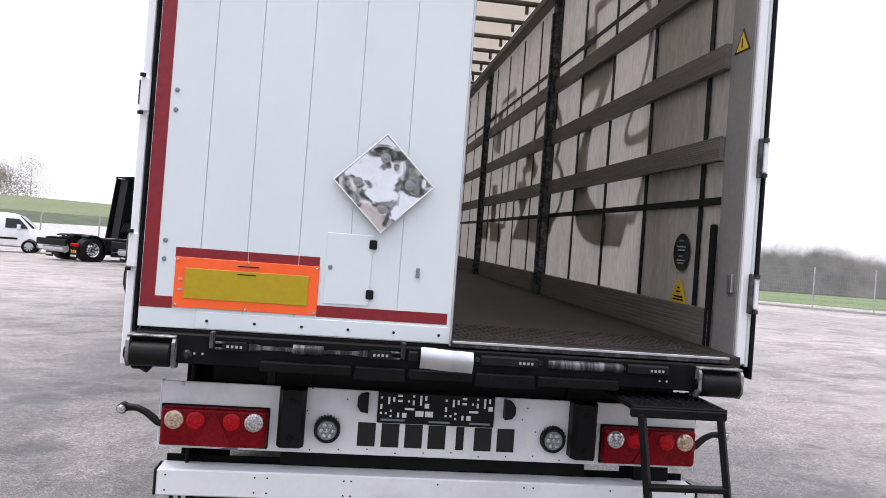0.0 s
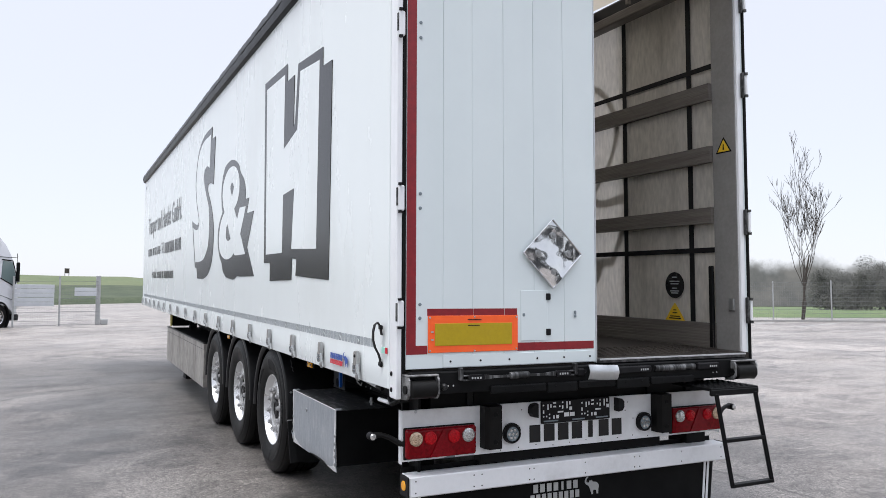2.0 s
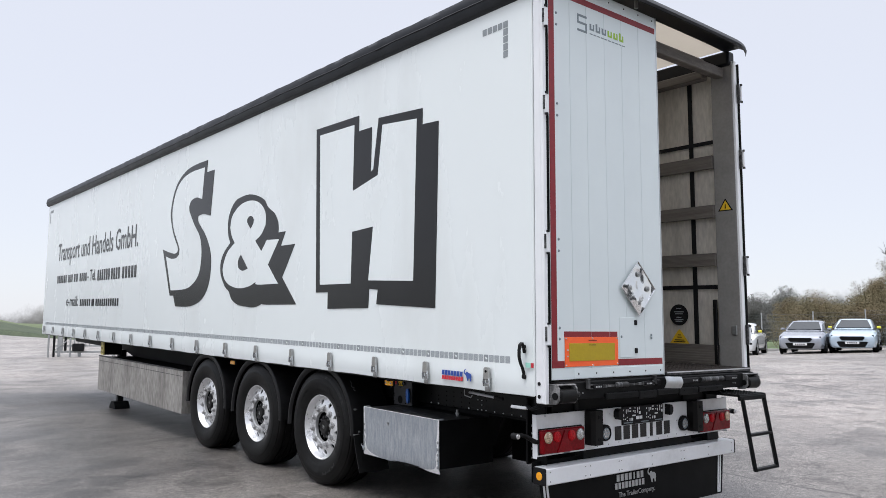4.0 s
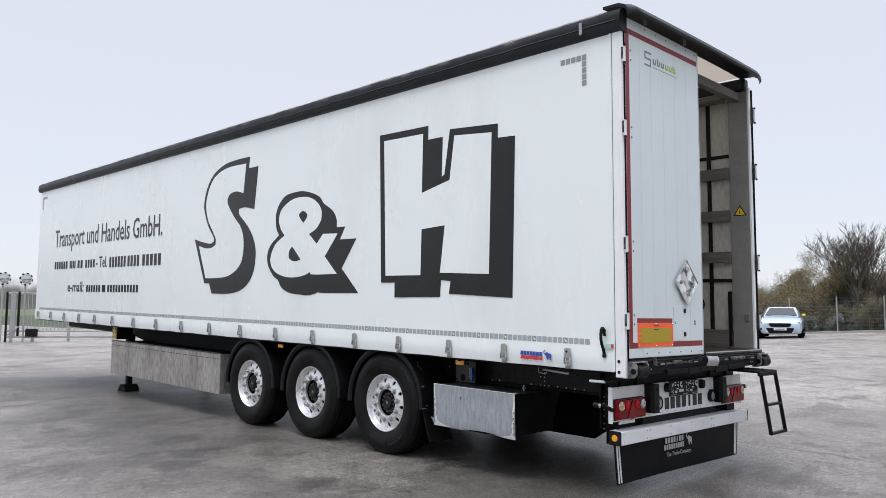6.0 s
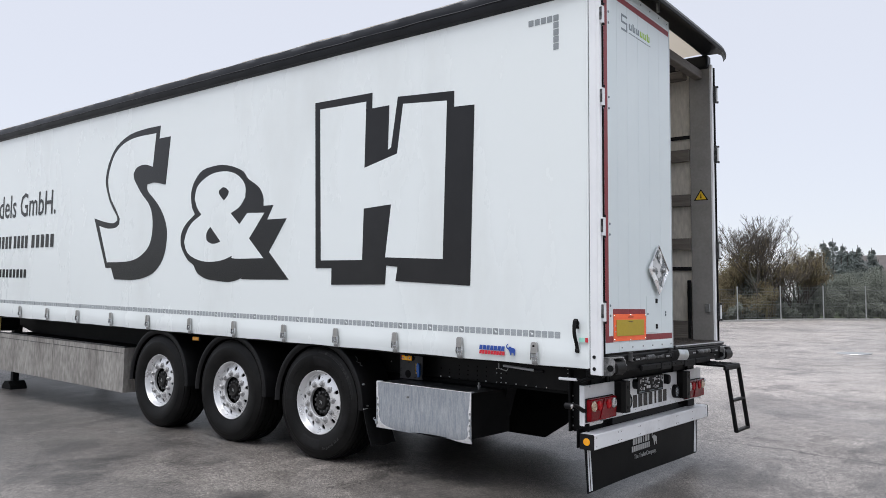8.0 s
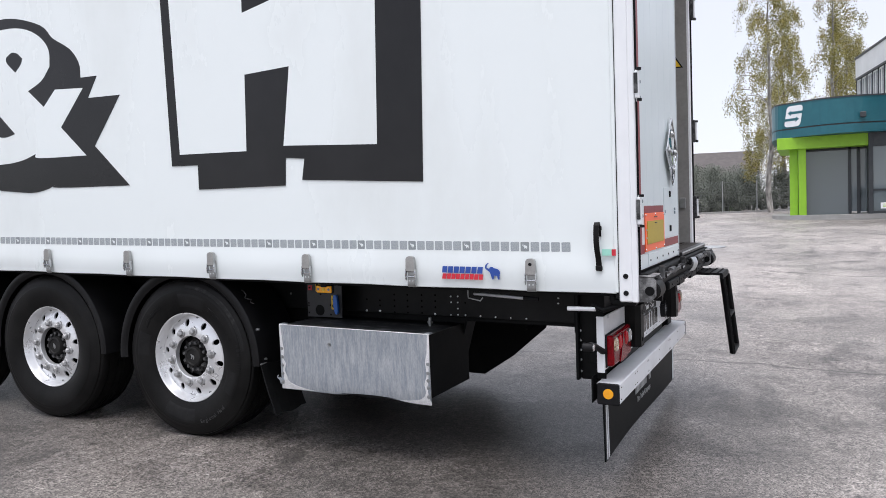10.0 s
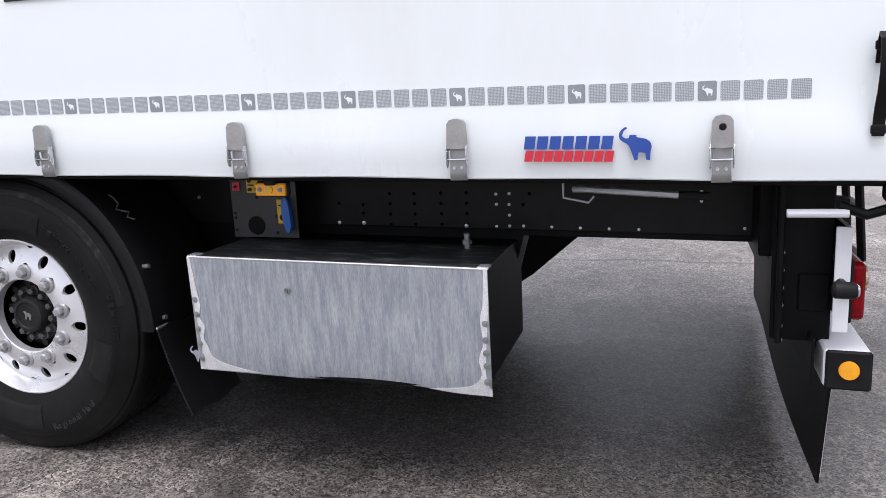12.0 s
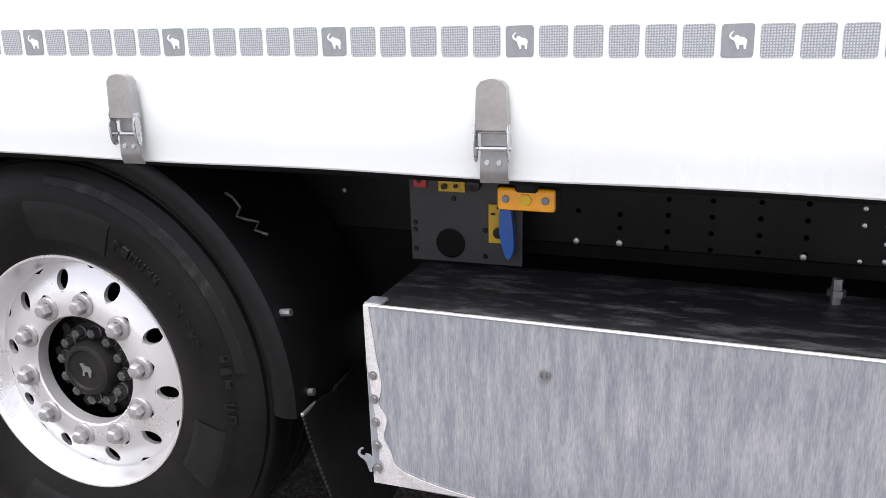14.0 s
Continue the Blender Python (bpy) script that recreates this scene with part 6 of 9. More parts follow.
print_bars(((12.636, 11.908, 6), (11.822, 11.501, 4), (11.429, 11.13, 2), (11.05, 10.57, 4)), 1.985, 2.13)
print_bars(((9.962, 9.256, 6), (9.22, 8.74, 4), (8.66, 7.961, 5)), 1.970, 2.15)
print_bars(((10.948, 10.28, 6), (10.245, 10.02, 1), (9.997, 8.739, 11)), 1.545, 1.665)
# maker's blocks and beast on the hem
for z0, z1, n, m in ((1.052, 1.086, 7, M_logo_blue), (1.020, 1.048, 9, M_logo_red)):
    w = 0.232 / n
    for k in range(n):
        y1 = 1.010 - w * k
        bm = bmesh.new()
        prism(bm, [(y1, z0), (y1 - w * 0.84, z0), (y1 - w * 0.84 - 0.005, z1), (y1 - 0.005, z1)], "x", -0.0175, -0.0185)
        tpart("brand_block", bm, m, curtain)
beast(0.728, 1.024, 0.066, "x", -0.0175, M_logo_blue, curtain, -1)
# strap with green tab near the rear post
bm = bmesh.new()
SPINE = [(-0.010, 1.245), (-0.018, 1.290), (-0.034, 1.312), (-0.050, 1.298), (-0.058, 1.262), (-0.058, 1.220), (-0.046, 1.180), (-0.028, 1.148), (-0.018, 1.118), (-0.014, 1.080)]
loops = []
for k, (x, z) in enumerate(SPINE):
    a, b = SPINE[max(k - 1, 0)], SPINE[min(k + 1, len(SPINE) - 1)]
    along_s = Vector((b[0] - a[0], 0, b[1] - a[1])).normalized()
    side_s = Vector((-along_s.z, 0, along_s.x)) * 0.0022
    loops.append([bm.verts.new(Vector((x, 0.181, z)) + Vector((0, q, 0)) + side_s * p) for q, p in ((-0.013, -1), (0.013, -1), (0.013, 1), (-0.013, 1))])
for a, b in zip(loops, loops[1:]):
    skin(bm, a, b)
bm.faces.new(loops[0])
bm.faces.new(loops[-1][::-1])
for z in (1.285, 1.095):
    box(bm, -0.024, -0.008, 0.165, 0.197, z - 0.012, z + 0.012, 0.004)
strap = tpart("pull_strap", bm, M_rubber, curtain, "black rubber pull strap", True)
bm = bmesh.new()
box(bm, -0.017, -0.010, 0.120, 0.165, 1.155, 1.185)
tpart("tab", bm, mat("mint_label", (0.35, 0.72, 0.60), (0.38, 0.75, 0.62), rough=0.5), strap)
bm = bmesh.new()
box(bm, -0.017, -0.010, 0.100, 0.119, 1.155, 1.185)
tpart("tab", bm, M_logo_red, strap)
bm = bmesh.new()
box(bm, -0.060, -0.050, 0.33, 0.36, 3.66, 3.76, 0.003)
tpart("rail_bracket", bm, M_steel, roof_rail)

# ---- load space ----
bm = bmesh.new()
box(bm, 0.09, W - 0.03, 0.02, L - 0.08, 1.055, 1.098)
floor = tpart("load_floor", bm, M_floor, trailer, "dark brown plywood load floor")
bm = bmesh.new()
box(bm, 0.10, W - 0.12, 0.10, 0.62, 1.0985, 1.101)
for i in range(40):
    for j in range(9):
        x, y = 1.26 + 0.028 * i, 0.13 + 0.053 * j
        s = 1 if (i + j) % 2 else -1
        prism(bm, [(x - 0.010, y - s * 0.010), (x + 0.010, y + s * 0.008), (x + 0.010, y + s * 0.012), (x - 0.010, y - s * 0.006)], "z", 1.101, 1.1035)
tagged(tpart("tread_plate", bm, M_floor, floor), kind="stuff")


def ribbed(bm, a, b, z0, z1, n):
    """A board from a to b along the side, its inner face in n ribs."""
    pts = [(2.486, z0), (2.486, z1)]
    h = (z1 - z0) / n
    for k in range(n, 0, -1):
        z = z0 + h * k
        pts += [(2.4525, z), (2.4515, z - 0.2 * h), (2.4515, z - 0.75 * h), (2.4525, z - 0.92 * h)]
    pts.append((2.4525, z0))
    pts = [p for i, p in enumerate(pts) if i == 0 or p != pts[i - 1]]
    prism(bm, pts, "y", a, b)


POSTS = (3.33, 6.40, 9.75)
spans = [(0.30, 3.285), (3.375, 6.34), (6.46, 9.69), (9.81, 13.5)]
for z0, z1 in ((1.953, 2.063), (2.375, 2.488), (2.812, 2.928)):
    for a, b in spans:
        bm = bmesh.new()
        ribbed(bm, a, b, z0, z1, 10)
        tpart("side_slat", bm, M_slat, trailer, "grey grooved side slat")
for a, b in spans:
    bm = bmesh.new()
    ribbed(bm, a, b, 1.10, 1.27, 8)
    tpart("side_board", bm, M_slat, trailer, "grey grooved bottom side board")
for y in POSTS:
    bm = bmesh.new()
    box(bm, 2.415, 2.47, y - 0.045, y + 0.045, 1.09, 3.66, 0.006)
    box(bm, 2.395, 2.417, y - 0.018, y + 0.018, 1.2, 3.5, 0.004)
    box(bm, 2.385, 2.42, y - 0.05, y + 0.05, 1.10, 1.28, 0.006)
    tpart("sliding_post", bm, M_grime, trailer, "dark steel sliding side post")
for k in range(19):
    y = 0.52 + 0.705 * k
    bm = bmesh.new()
    box(bm, 2.4872, 2.4905, y - 0.022, y + 0.022, 1.02, 3.64)
    tpart("curtain_strap", bm, M_plastic, far_curtain, "black vertical webbing strap")
for z in (1.770, 3.052):
    bm = bmesh.new()
    box(bm, 2.4855, 2.4868, 0.3, 13.4, z - 0.018, z + 0.018)
    tpart("curtain_strap", bm, M_plastic, far_curtain)
# inner face of the nearer curtain, seen past the door edge
bm = bmesh.new()
box(bm, 2.34, 2.44, 0.3, 13.4, 3.60, 3.68, 0.01)
tpart("roof_track", bm, M_slat, trailer)
# round sticker and yellow triangle on the inner curtain
bm = bmesh.new()
lathe(bm, [(2.4865, 0.0), (2.4865, 0.095), (2.488, 0.095)], 32, "x", (0, 0.695, 1.525))
sticker = tpart("round_sticker", bm, M_print, far_curtain, "round black sticker with pale print")
for z, w in ((1.583, 0.05), (1.553, 0.10), (1.535, 0.08), (1.503, 0.05), (1.483, 0.09), (1.468, 0.07)):
    bm = bmesh.new()
    box(bm, 2.4845, 2.486, 0.695 - w / 2, 0.695 + w / 2, z - 0.004, z + 0.004)
    tpart("small_print", bm, M_stripe, sticker)
bm = bmesh.new()
prism(bm, rounded([(0.795, 1.268), (0.595, 1.268), (0.680, 1.382), (0.710, 1.382)], 95), "x", 2.485, 2.4865)
yel = tpart("yellow_sticker", bm, M_sign_yellow, far_curtain, "yellow triangular warning sticker")
for z, w in ((1.345, 0.03), (1.325, 0.045), (1.300, 0.10), (1.285, 0.12)):
    bm = bmesh.new()
    box(bm, 2.4835, 2.4848, 0.695 - w / 2, 0.695 + w / 2, z - 0.004, z + 0.004)
    tpart("small_print", bm, M_print, yel)
bm = bmesh.new()
box(bm, 2.450, 2.474, 0.297, 0.335, 1.10, 1.66, 0.006)
tpart("post_filler", bm, M_black, right_post)
bm = bmesh.new()
box(bm, 2.462, 2.4755, 0.125, 0.17, 1.36, 1.44, 0.003)
tpart("latch", bm, M_steel, right_post)

# ---- fields, woods and hills round the yard ----
M_verge = mat("verge_grass", (0.085, 0.135, 0.05), (0.13, 0.165, 0.075), rough=0.95, scale=0.6, fine=0.3, bump_scale=9)
M_field = mat("hill_meadow", (0.088, 0.118, 0.052), (0.125, 0.145, 0.072), rough=0.95, scale=0.06, fine=0.15, bump_scale=2)
M_bark = mat("grey_brown_bark", (0.045, 0.038, 0.032), (0.085, 0.073, 0.062), rough=0.9, scale=12, bump=0.2, bump_scale=60)
M_birch_bark = mat("birch_bark", (0.45, 0.43, 0.40), (0.10, 0.09, 0.085), rough=0.8, scale=5, stretch=(1, 1, 0.4))
M_leaf_gold = mat("yellow_green_leaves", (0.30, 0.25, 0.06), (0.17, 0.18, 0.06), rough=0.7, scale=0.8, through=0.3)
M_leaf_brown = mat("brown_autumn_leaves", (0.18, 0.14, 0.085), (0.15, 0.138, 0.082), rough=0.9, spec=0.1, scale=0.7, through=0.3)
# needle green paled and greyed: haze painted into the colour
M_conifer = mat("hazed_conifer_needles", (0.09, 0.11, 0.105), (0.125, 0.14, 0.135), rough=0.9, scale=1.5)
M_post_grey = mat("galvanised_post", (0.42, 0.43, 0.43), (0.34, 0.35, 0.35), rough=0.5, metal=0.5, scale=6)
M_kerb = mat("concrete_kerb", (0.36, 0.355, 0.345), (0.28, 0.275, 0.265), rough=0.9, scale=3, fine=0.15, bump_scale=40)
M_line = mat("worn_white_line", (0.62, 0.62, 0.61), (0.36, 0.36, 0.35), rough=0.8, scale=3)
FENCE_A, FENCE_B = Vector((13.8, 39.1)), Vector((51.6, -1.95))


def polar_sheet(name, a0, a1, inner, outer, rise, material, label, na=60, nr=14):
    """A field in a fan of directions from the yard; rise gives its height over the yard's plane."""
    bm = bmesh.new()

    def at(u, v):
        a = a0 + (a1 - a0) * u
        r0 = inner(a)
        r = r0 * (outer / r0) ** v
        x, y = r * math.cos(radians(a)), r * math.sin(radians(a))
        return (x, y, ground(x, y) + (0.02 if v > 0 else -0.5) + rise(a, r))

    sheet(bm, at, na, nr)
    ob = new(name, mesh_of(name, bm, material, True))
    return tagged(ob, label, "field", kind="structure")


def to_fence(a):
    d = Vector((math.cos(radians(a)), math.sin(radians(a))))
    e = FENCE_B - FENCE_A
    k = (FENCE_A.x * e.y - FENCE_A.y * e.x) / (d.x * e.y - d.y * e.x)
    return k + 0.35


def step01(a, b, x):
    t = min(max((x - a) / (b - a), 0.0), 1.0)
    return t * t * (3 - 2 * t)


def field_z(x, y):
    return ground(x, y)


polar_sheet("grass_field", 4, 68, to_fence, 400, lambda a, r: 0.25 * step01(0, 3, r - to_fence(a)), M_verge, "green meadow behind the yard fence")
polar_sheet("grass_hill", 66, 135, lambda a: 72 + 12 * math.sin(a * 0.09), 420, lambda a, r: (3.4 + 2.2 * step01(84, 112, a)) * step01(70, 135, r) + 0.3 * noise.noise((a * 0.2, r * 0.02, 0)) * step01(80, 120, r), M_field, "low green hill beyond the yard in mist")

polar_sheet("rough_grass", 66, 135, lambda a: 71 + 12 * math.sin(a * 0.09), 103, lambda a, r: 0.12 + (3.4 + 2.2 * step01(84, 112, a)) * step01(70, 135, r) + 0.3 * noise.noise((a * 0.2, r * 0.02, 0)) * step01(80, 120, r), mat("rough_dark_grass", (0.042, 0.058, 0.032), (0.07, 0.086, 0.048), rough=1.0, scale=0.4, fine=0.3, bump_scale=5), "rough dark grass below the hill")


def leaf_cloud(bm, centre, size, n, leaf, rng):
    """n small leaves scattered in an uneven lump."""
    cx, cy, cz = centre
    for _ in range(n):
        d = Vector((rng.gauss(0, 1), rng.gauss(0, 1), rng.gauss(0, 1))).normalized() * rng.random() ** 0.45
        p = Vector((cx + d.x * size[0], cy + d.y * size[1], cz + d.z * size[2]))
        u = Vector((rng.uniform(-1, 1), rng.uniform(-1, 1), rng.uniform(-1, 1))).normalized() * leaf * rng.uniform(0.6, 1.3)
        v = u.orthogonal().normalized() * leaf * rng.uniform(0.3, 0.7)
        bm.faces.new([bm.verts.new(p + q) for q in (-u - v * 0.3, -v, u, v)])


def limbs(bm, p, d, length, r, depth, rng, tips, spread=0.55, up=0.25):
    """A branch that bends, tapers and forks."""
    pts, rad = [p.copy()], [r]
    q, e = p.copy(), d.normalized()
    for k in range(4):
        e = (e + Vector((rng.uniform(-1, 1), rng.uniform(-1, 1), rng.uniform(-0.4, 1) * up)) * 0.16).normalized()
        q = q + e * length / 4
        pts.append(q.copy())
        rad.append(r * (1 - 0.45 * (k + 1) / 4))
    tube(bm, pts, rad, 6 if depth > 2 else (4 if depth > 0 else 3))
    if depth == 0:
        tips.append(q)
        return
    for _ in range(rng.choice((2, 3, 3))):
        k = rng.choice((2, 3, 4))
        s = Vector((rng.uniform(-1, 1), rng.uniform(-1, 1), rng.uniform(-0.3, 0.8)))
        limbs(bm, pts[k], (e + s * spread).normalized() + Vector((0, 0, up)), length * rng.uniform(0.55, 0.8), max(rad[k] * 0.62, 0.010), depth - 1, rng, tips, spread, up)


def tree(x, y, height, seed, label, trunk_m, leaf_m=None, leaves=0, leaf=0.06, stems=1, depth=4, spread=0.55, up=0.3, droop=0.0, radius=0.11, lump=0.6, low=9.0):
    rng = random.Random(seed)
    t = thing("tree", label, "tree", Matrix.Translation((x, y, ground(x, y))), "trees by the fence")
    bm, tips = bmesh.new(), []
    for k in range(stems):
        lean = Vector((rng.uniform(-0.5, 0.5), rng.uniform(-0.5, 0.5), 0)) * (0.9 if stems > 3 else 0.35)
        limbs(bm, Vector((lean.x * 0.4, lean.y * 0.4, -0.05)), Vector((lean.x, lean.y, 1)), height * 0.36, radius, depth, rng, tips, spread, up)
    part("trunk", bm, trunk_m, t)
    if leaf_m:
        bm = bmesh.new()
        for p in [q for q in tips if q.z < height * low * rng.uniform(0.6, 1.1)]:
            leaf_cloud(bm, (p.x, p.y, p.z - droop * 0.5), (lump, lump, lump + droop), max(leaves // max(len(tips), 1), 1), leaf, rng)
        part("crown", bm, leaf_m, t)
    return t


tree(32.0, 23.2, 9.3, 11, "bare young tree with upright branches", M_bark, stems=3, depth=5, spread=0.7, up=0.5, radius=0.045)
tree(43.0, 11.0, 6.7, 27, "spreading bare tree with few brown leaves behind the fence", M_bark, M_leaf_brown, 5200, 0.045, stems=8, depth=6, spread=1.0, up=0.16, radius=0.075, lump=0.3, low=0.75)
for x, y, h, s, n in ((45.4, 9.4, 4.6, 8, 7), (44.6, 13.0, 5.0, 12, 6), (47.5, 15.8, 5.0, 19, 4)):
    tree(x, y, h, s, "half-bare olive-brown autumn tree behind the fence", M_bark, M_leaf_brown, 14000, 0.05, stems=n, depth=5, spread=1.0, up=0.18, radius=0.10, lump=0.4)


def birch(x, y, height, seed):
    """A tall birch: one stem, side limbs all the way up, twigs that hang."""
    rng = random.Random(seed)
    t = thing("tree", "tall birch with thin yellow-green autumn leaves", "tree", Matrix.Translation((x, y, ground(x, y))), "birches by the office")
    bm = bmesh.new()
    stem = [Vector((0.25 * noise.noise((k * 0.4, seed, 0)), 0.25 * noise.noise((k * 0.4, seed, 5)), height * k / 12 - 0.05)) for k in range(13)]
    tube(bm, stem, [0.17 * (1 - 0.93 * k / 12) for k in range(13)], 8)
    spots = []
    for k in range(46):
        f = 0.16 + 0.82 * (k + rng.random()) / 46
        p = stem[0].lerp(stem[-1], f)
        a = rng.uniform(0, 2 * math.pi)
        reach = height * 0.185 * (1.15 - f) ** 0.6 * rng.uniform(0.55, 1.15)
        d = Vector((math.cos(a), math.sin(a), 0))
        pts = [p, p + d * reach * 0.4 + Vector((0, 0, reach * 0.35)), p + d * reach * 0.8 + Vector((0, 0, reach * 0.42)), p + d * reach + Vector((0, 0, reach * 0.15))]
        tube(bm, pts, [0.045 * (1.1 - f), 0.03 * (1.1 - f), 0.016, 0.008], 4)
        for q in (pts[1], pts[2], pts[3], pts[2].lerp(pts[3], 0.5)):
            drop = rng.uniform(0.4, 1.5)
            w = Vector((rng.uniform(-0.3, 0.3), rng.uniform(-0.3, 0.3), 0))
            tube(bm, [q, q + w * 0.6 + Vector((0, 0, -drop * 0.5)), q + w + Vector((0, 0, -drop))], [0.010, 0.008, 0.004], 3)
            spots.append((q + w * 0.6 + Vector((0, 0, -drop * 0.5)), drop))
    part("trunk", bm, M_birch_bark, t)
    bm = bmesh.new()
    for p, drop in spots:
        leaf_cloud(bm, p, (0.34, 0.34, 0.2 + drop * 0.55), rng.randint(75, 130), 0.062, rng)
    part("crown", bm, M_leaf_gold, t)


for x, y, h, s in ((46.0, 1.3, 15.0, 4), (50.5, -2.2, 16.0, 6), (58.0, -3.2, 13.0, 9), (55.0, 0.8, 14.0, 13)):
    birch(x, y, h, s)

# thicket behind the right-hand stretch of fence, woods in the mist
def thicket(name, label, spots, material, leaf, seed, trunk=True):
    rng = random.Random(seed)
    bm = bmesh.new()
    for x, y, h, n in spots:
        g = field_z(x, y)
        if trunk:
            tube(bm, [(x, y, g), (x + rng.uniform(-0.3, 0.3), y, g + h * 0.5), (x + rng.uniform(-0.5, 0.5), y, g + h * 0.92)], [0.10, 0.06, 0.02], 4)
        for k in range(6):
            f = rng.uniform(0.3, 0.98)
            w = h * 0.30 * (1.1 - 0.75 * abs(f - 0.45))
            leaf_cloud(bm, (x + rng.uniform(-1, 1) * w, y + rng.uniform(-1, 1) * w, g + h * f - w * 0.3), (w, w, w * 0.8), n // 6, leaf * rng.uniform(0.8, 1.2), rng)
    ob = new(name, mesh_of(name, bm, material))
    return tagged(ob, label, "woods", kind="stuff")


rng = random.Random(21)
along = (FENCE_B - FENCE_A).normalized()
out = Vector((-along.y, along.x))
spots = []
for k in range(34):
    s = 33.0 + 8.5 * k / 34
    p = FENCE_A + along * s + out * rng.uniform(2.5, 7.5)
    spots.append((p.x, p.y, rng.uniform(2.2, 3.5), 2600))
for k in range(18):
    p = FENCE_A + along * (33 + 8.5 * k / 18) + out * rng.uniform(1.2, 5.0)
    spots.append((p.x, p.y, rng.uniform(1.3, 2.2), 1500))
thicket("thicket", "brown and green autumn thicket along the fence", spots, M_leaf_brown, 0.055, 2)
spots = []
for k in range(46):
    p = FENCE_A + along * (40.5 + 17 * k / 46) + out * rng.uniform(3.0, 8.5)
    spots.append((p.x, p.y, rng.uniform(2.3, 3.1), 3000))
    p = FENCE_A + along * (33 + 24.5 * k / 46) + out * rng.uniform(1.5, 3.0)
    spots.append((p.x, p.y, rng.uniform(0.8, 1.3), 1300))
# grey-green of the hedge, lightened further to paint in mist
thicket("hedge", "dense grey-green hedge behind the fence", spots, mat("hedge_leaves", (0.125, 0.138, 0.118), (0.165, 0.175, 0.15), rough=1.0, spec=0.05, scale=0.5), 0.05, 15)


# never in view: trees added to darken reflections and light from the rear
spots = [(-42 + 2.1 * k + rng.uniform(-1, 1), -34 - 0.12 * k + rng.uniform(-3, 3), rng.uniform(5.0, 9.0), 700) for k in range(42)]
thicket("unseen_tree_row", "unseen row of grey trees added behind to darken reflections", spots, mat("grey_twigs", (0.11, 0.115, 0.12), (0.16, 0.165, 0.17), rough=1.0, spec=0.05, scale=0.5), 0.24, 31)


def mist_backdrop(a0, a1, radius, height):
    """Woods as a plain far backdrop, mist painted in by grey glow and fading alpha."""
    m = bpy.data.materials.new("woods_painted_mist")
    m.use_nodes = True
    t = m.node_tree
    t.nodes.clear()
    pos = t.nodes.new("ShaderNodeTexCoord").outputs["Object"]
    out_n = t.nodes.new("ShaderNodeOutputMaterial")

    def tex(scale, detail, stretch):
        mp = t.nodes.new("ShaderNodeMapping")
        mp.inputs["Scale"].default_value = stretch
        t.links.new(pos, mp.inputs["Vector"])
        n = t.nodes.new("ShaderNodeTexNoise")
        n.inputs["Scale"].default_value, n.inputs["Detail"].default_value, n.inputs["Roughness"].default_value = scale, detail, 0.6
        t.links.new(mp.outputs[0], n.inputs["Vector"])
        return n.outputs["Fac"]

    def math_n(op, p, q, r=None):
        k = t.nodes.new("ShaderNodeMath")
        k.operation = op
        for i, v in enumerate((p, q, r)):
            if v is None:
                continue
            if isinstance(v, (int, float)):
                k.inputs[i].default_value = v
            else:
                t.links.new(v, k.inputs[i])
        return k.outputs[0]

    sep = t.nodes.new("ShaderNodeSeparateXYZ")
    t.links.new(pos, sep.inputs[0])
    crown = tex(0.12, 8, (1, 1, 0.9))
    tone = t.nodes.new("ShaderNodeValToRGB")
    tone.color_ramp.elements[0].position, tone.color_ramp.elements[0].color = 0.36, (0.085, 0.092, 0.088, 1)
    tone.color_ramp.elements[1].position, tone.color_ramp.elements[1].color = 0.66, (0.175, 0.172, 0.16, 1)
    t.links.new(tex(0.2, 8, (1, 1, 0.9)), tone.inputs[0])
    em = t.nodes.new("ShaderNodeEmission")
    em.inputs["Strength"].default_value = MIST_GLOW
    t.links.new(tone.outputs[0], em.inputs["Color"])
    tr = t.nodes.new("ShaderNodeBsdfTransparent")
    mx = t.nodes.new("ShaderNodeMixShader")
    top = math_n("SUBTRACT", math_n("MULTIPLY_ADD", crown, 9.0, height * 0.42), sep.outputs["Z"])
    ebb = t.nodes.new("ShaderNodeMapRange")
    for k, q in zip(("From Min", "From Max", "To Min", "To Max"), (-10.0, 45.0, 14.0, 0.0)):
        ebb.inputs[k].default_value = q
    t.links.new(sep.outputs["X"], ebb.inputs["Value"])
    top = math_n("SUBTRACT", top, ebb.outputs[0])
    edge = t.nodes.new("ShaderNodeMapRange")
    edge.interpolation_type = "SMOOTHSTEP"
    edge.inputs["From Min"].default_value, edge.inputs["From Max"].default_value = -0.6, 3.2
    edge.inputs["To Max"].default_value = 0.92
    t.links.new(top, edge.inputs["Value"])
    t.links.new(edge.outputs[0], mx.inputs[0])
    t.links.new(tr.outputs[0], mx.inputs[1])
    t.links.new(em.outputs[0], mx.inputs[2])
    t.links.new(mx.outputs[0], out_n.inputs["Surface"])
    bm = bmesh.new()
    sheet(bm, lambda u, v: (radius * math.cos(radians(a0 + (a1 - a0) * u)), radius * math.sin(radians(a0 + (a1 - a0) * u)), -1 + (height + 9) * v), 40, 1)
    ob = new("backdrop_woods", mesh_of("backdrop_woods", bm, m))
    ob.location = (0, 0, -1.0)
    return tagged(ob, "glowing backdrop of grey woods with the mist painted in", "backdrop", kind="structure")


# self-glow of the backdrop, standing in for light scattered by mist
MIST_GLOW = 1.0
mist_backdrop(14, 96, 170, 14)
# leaf colour lightened and made translucent to paint in mist
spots = []
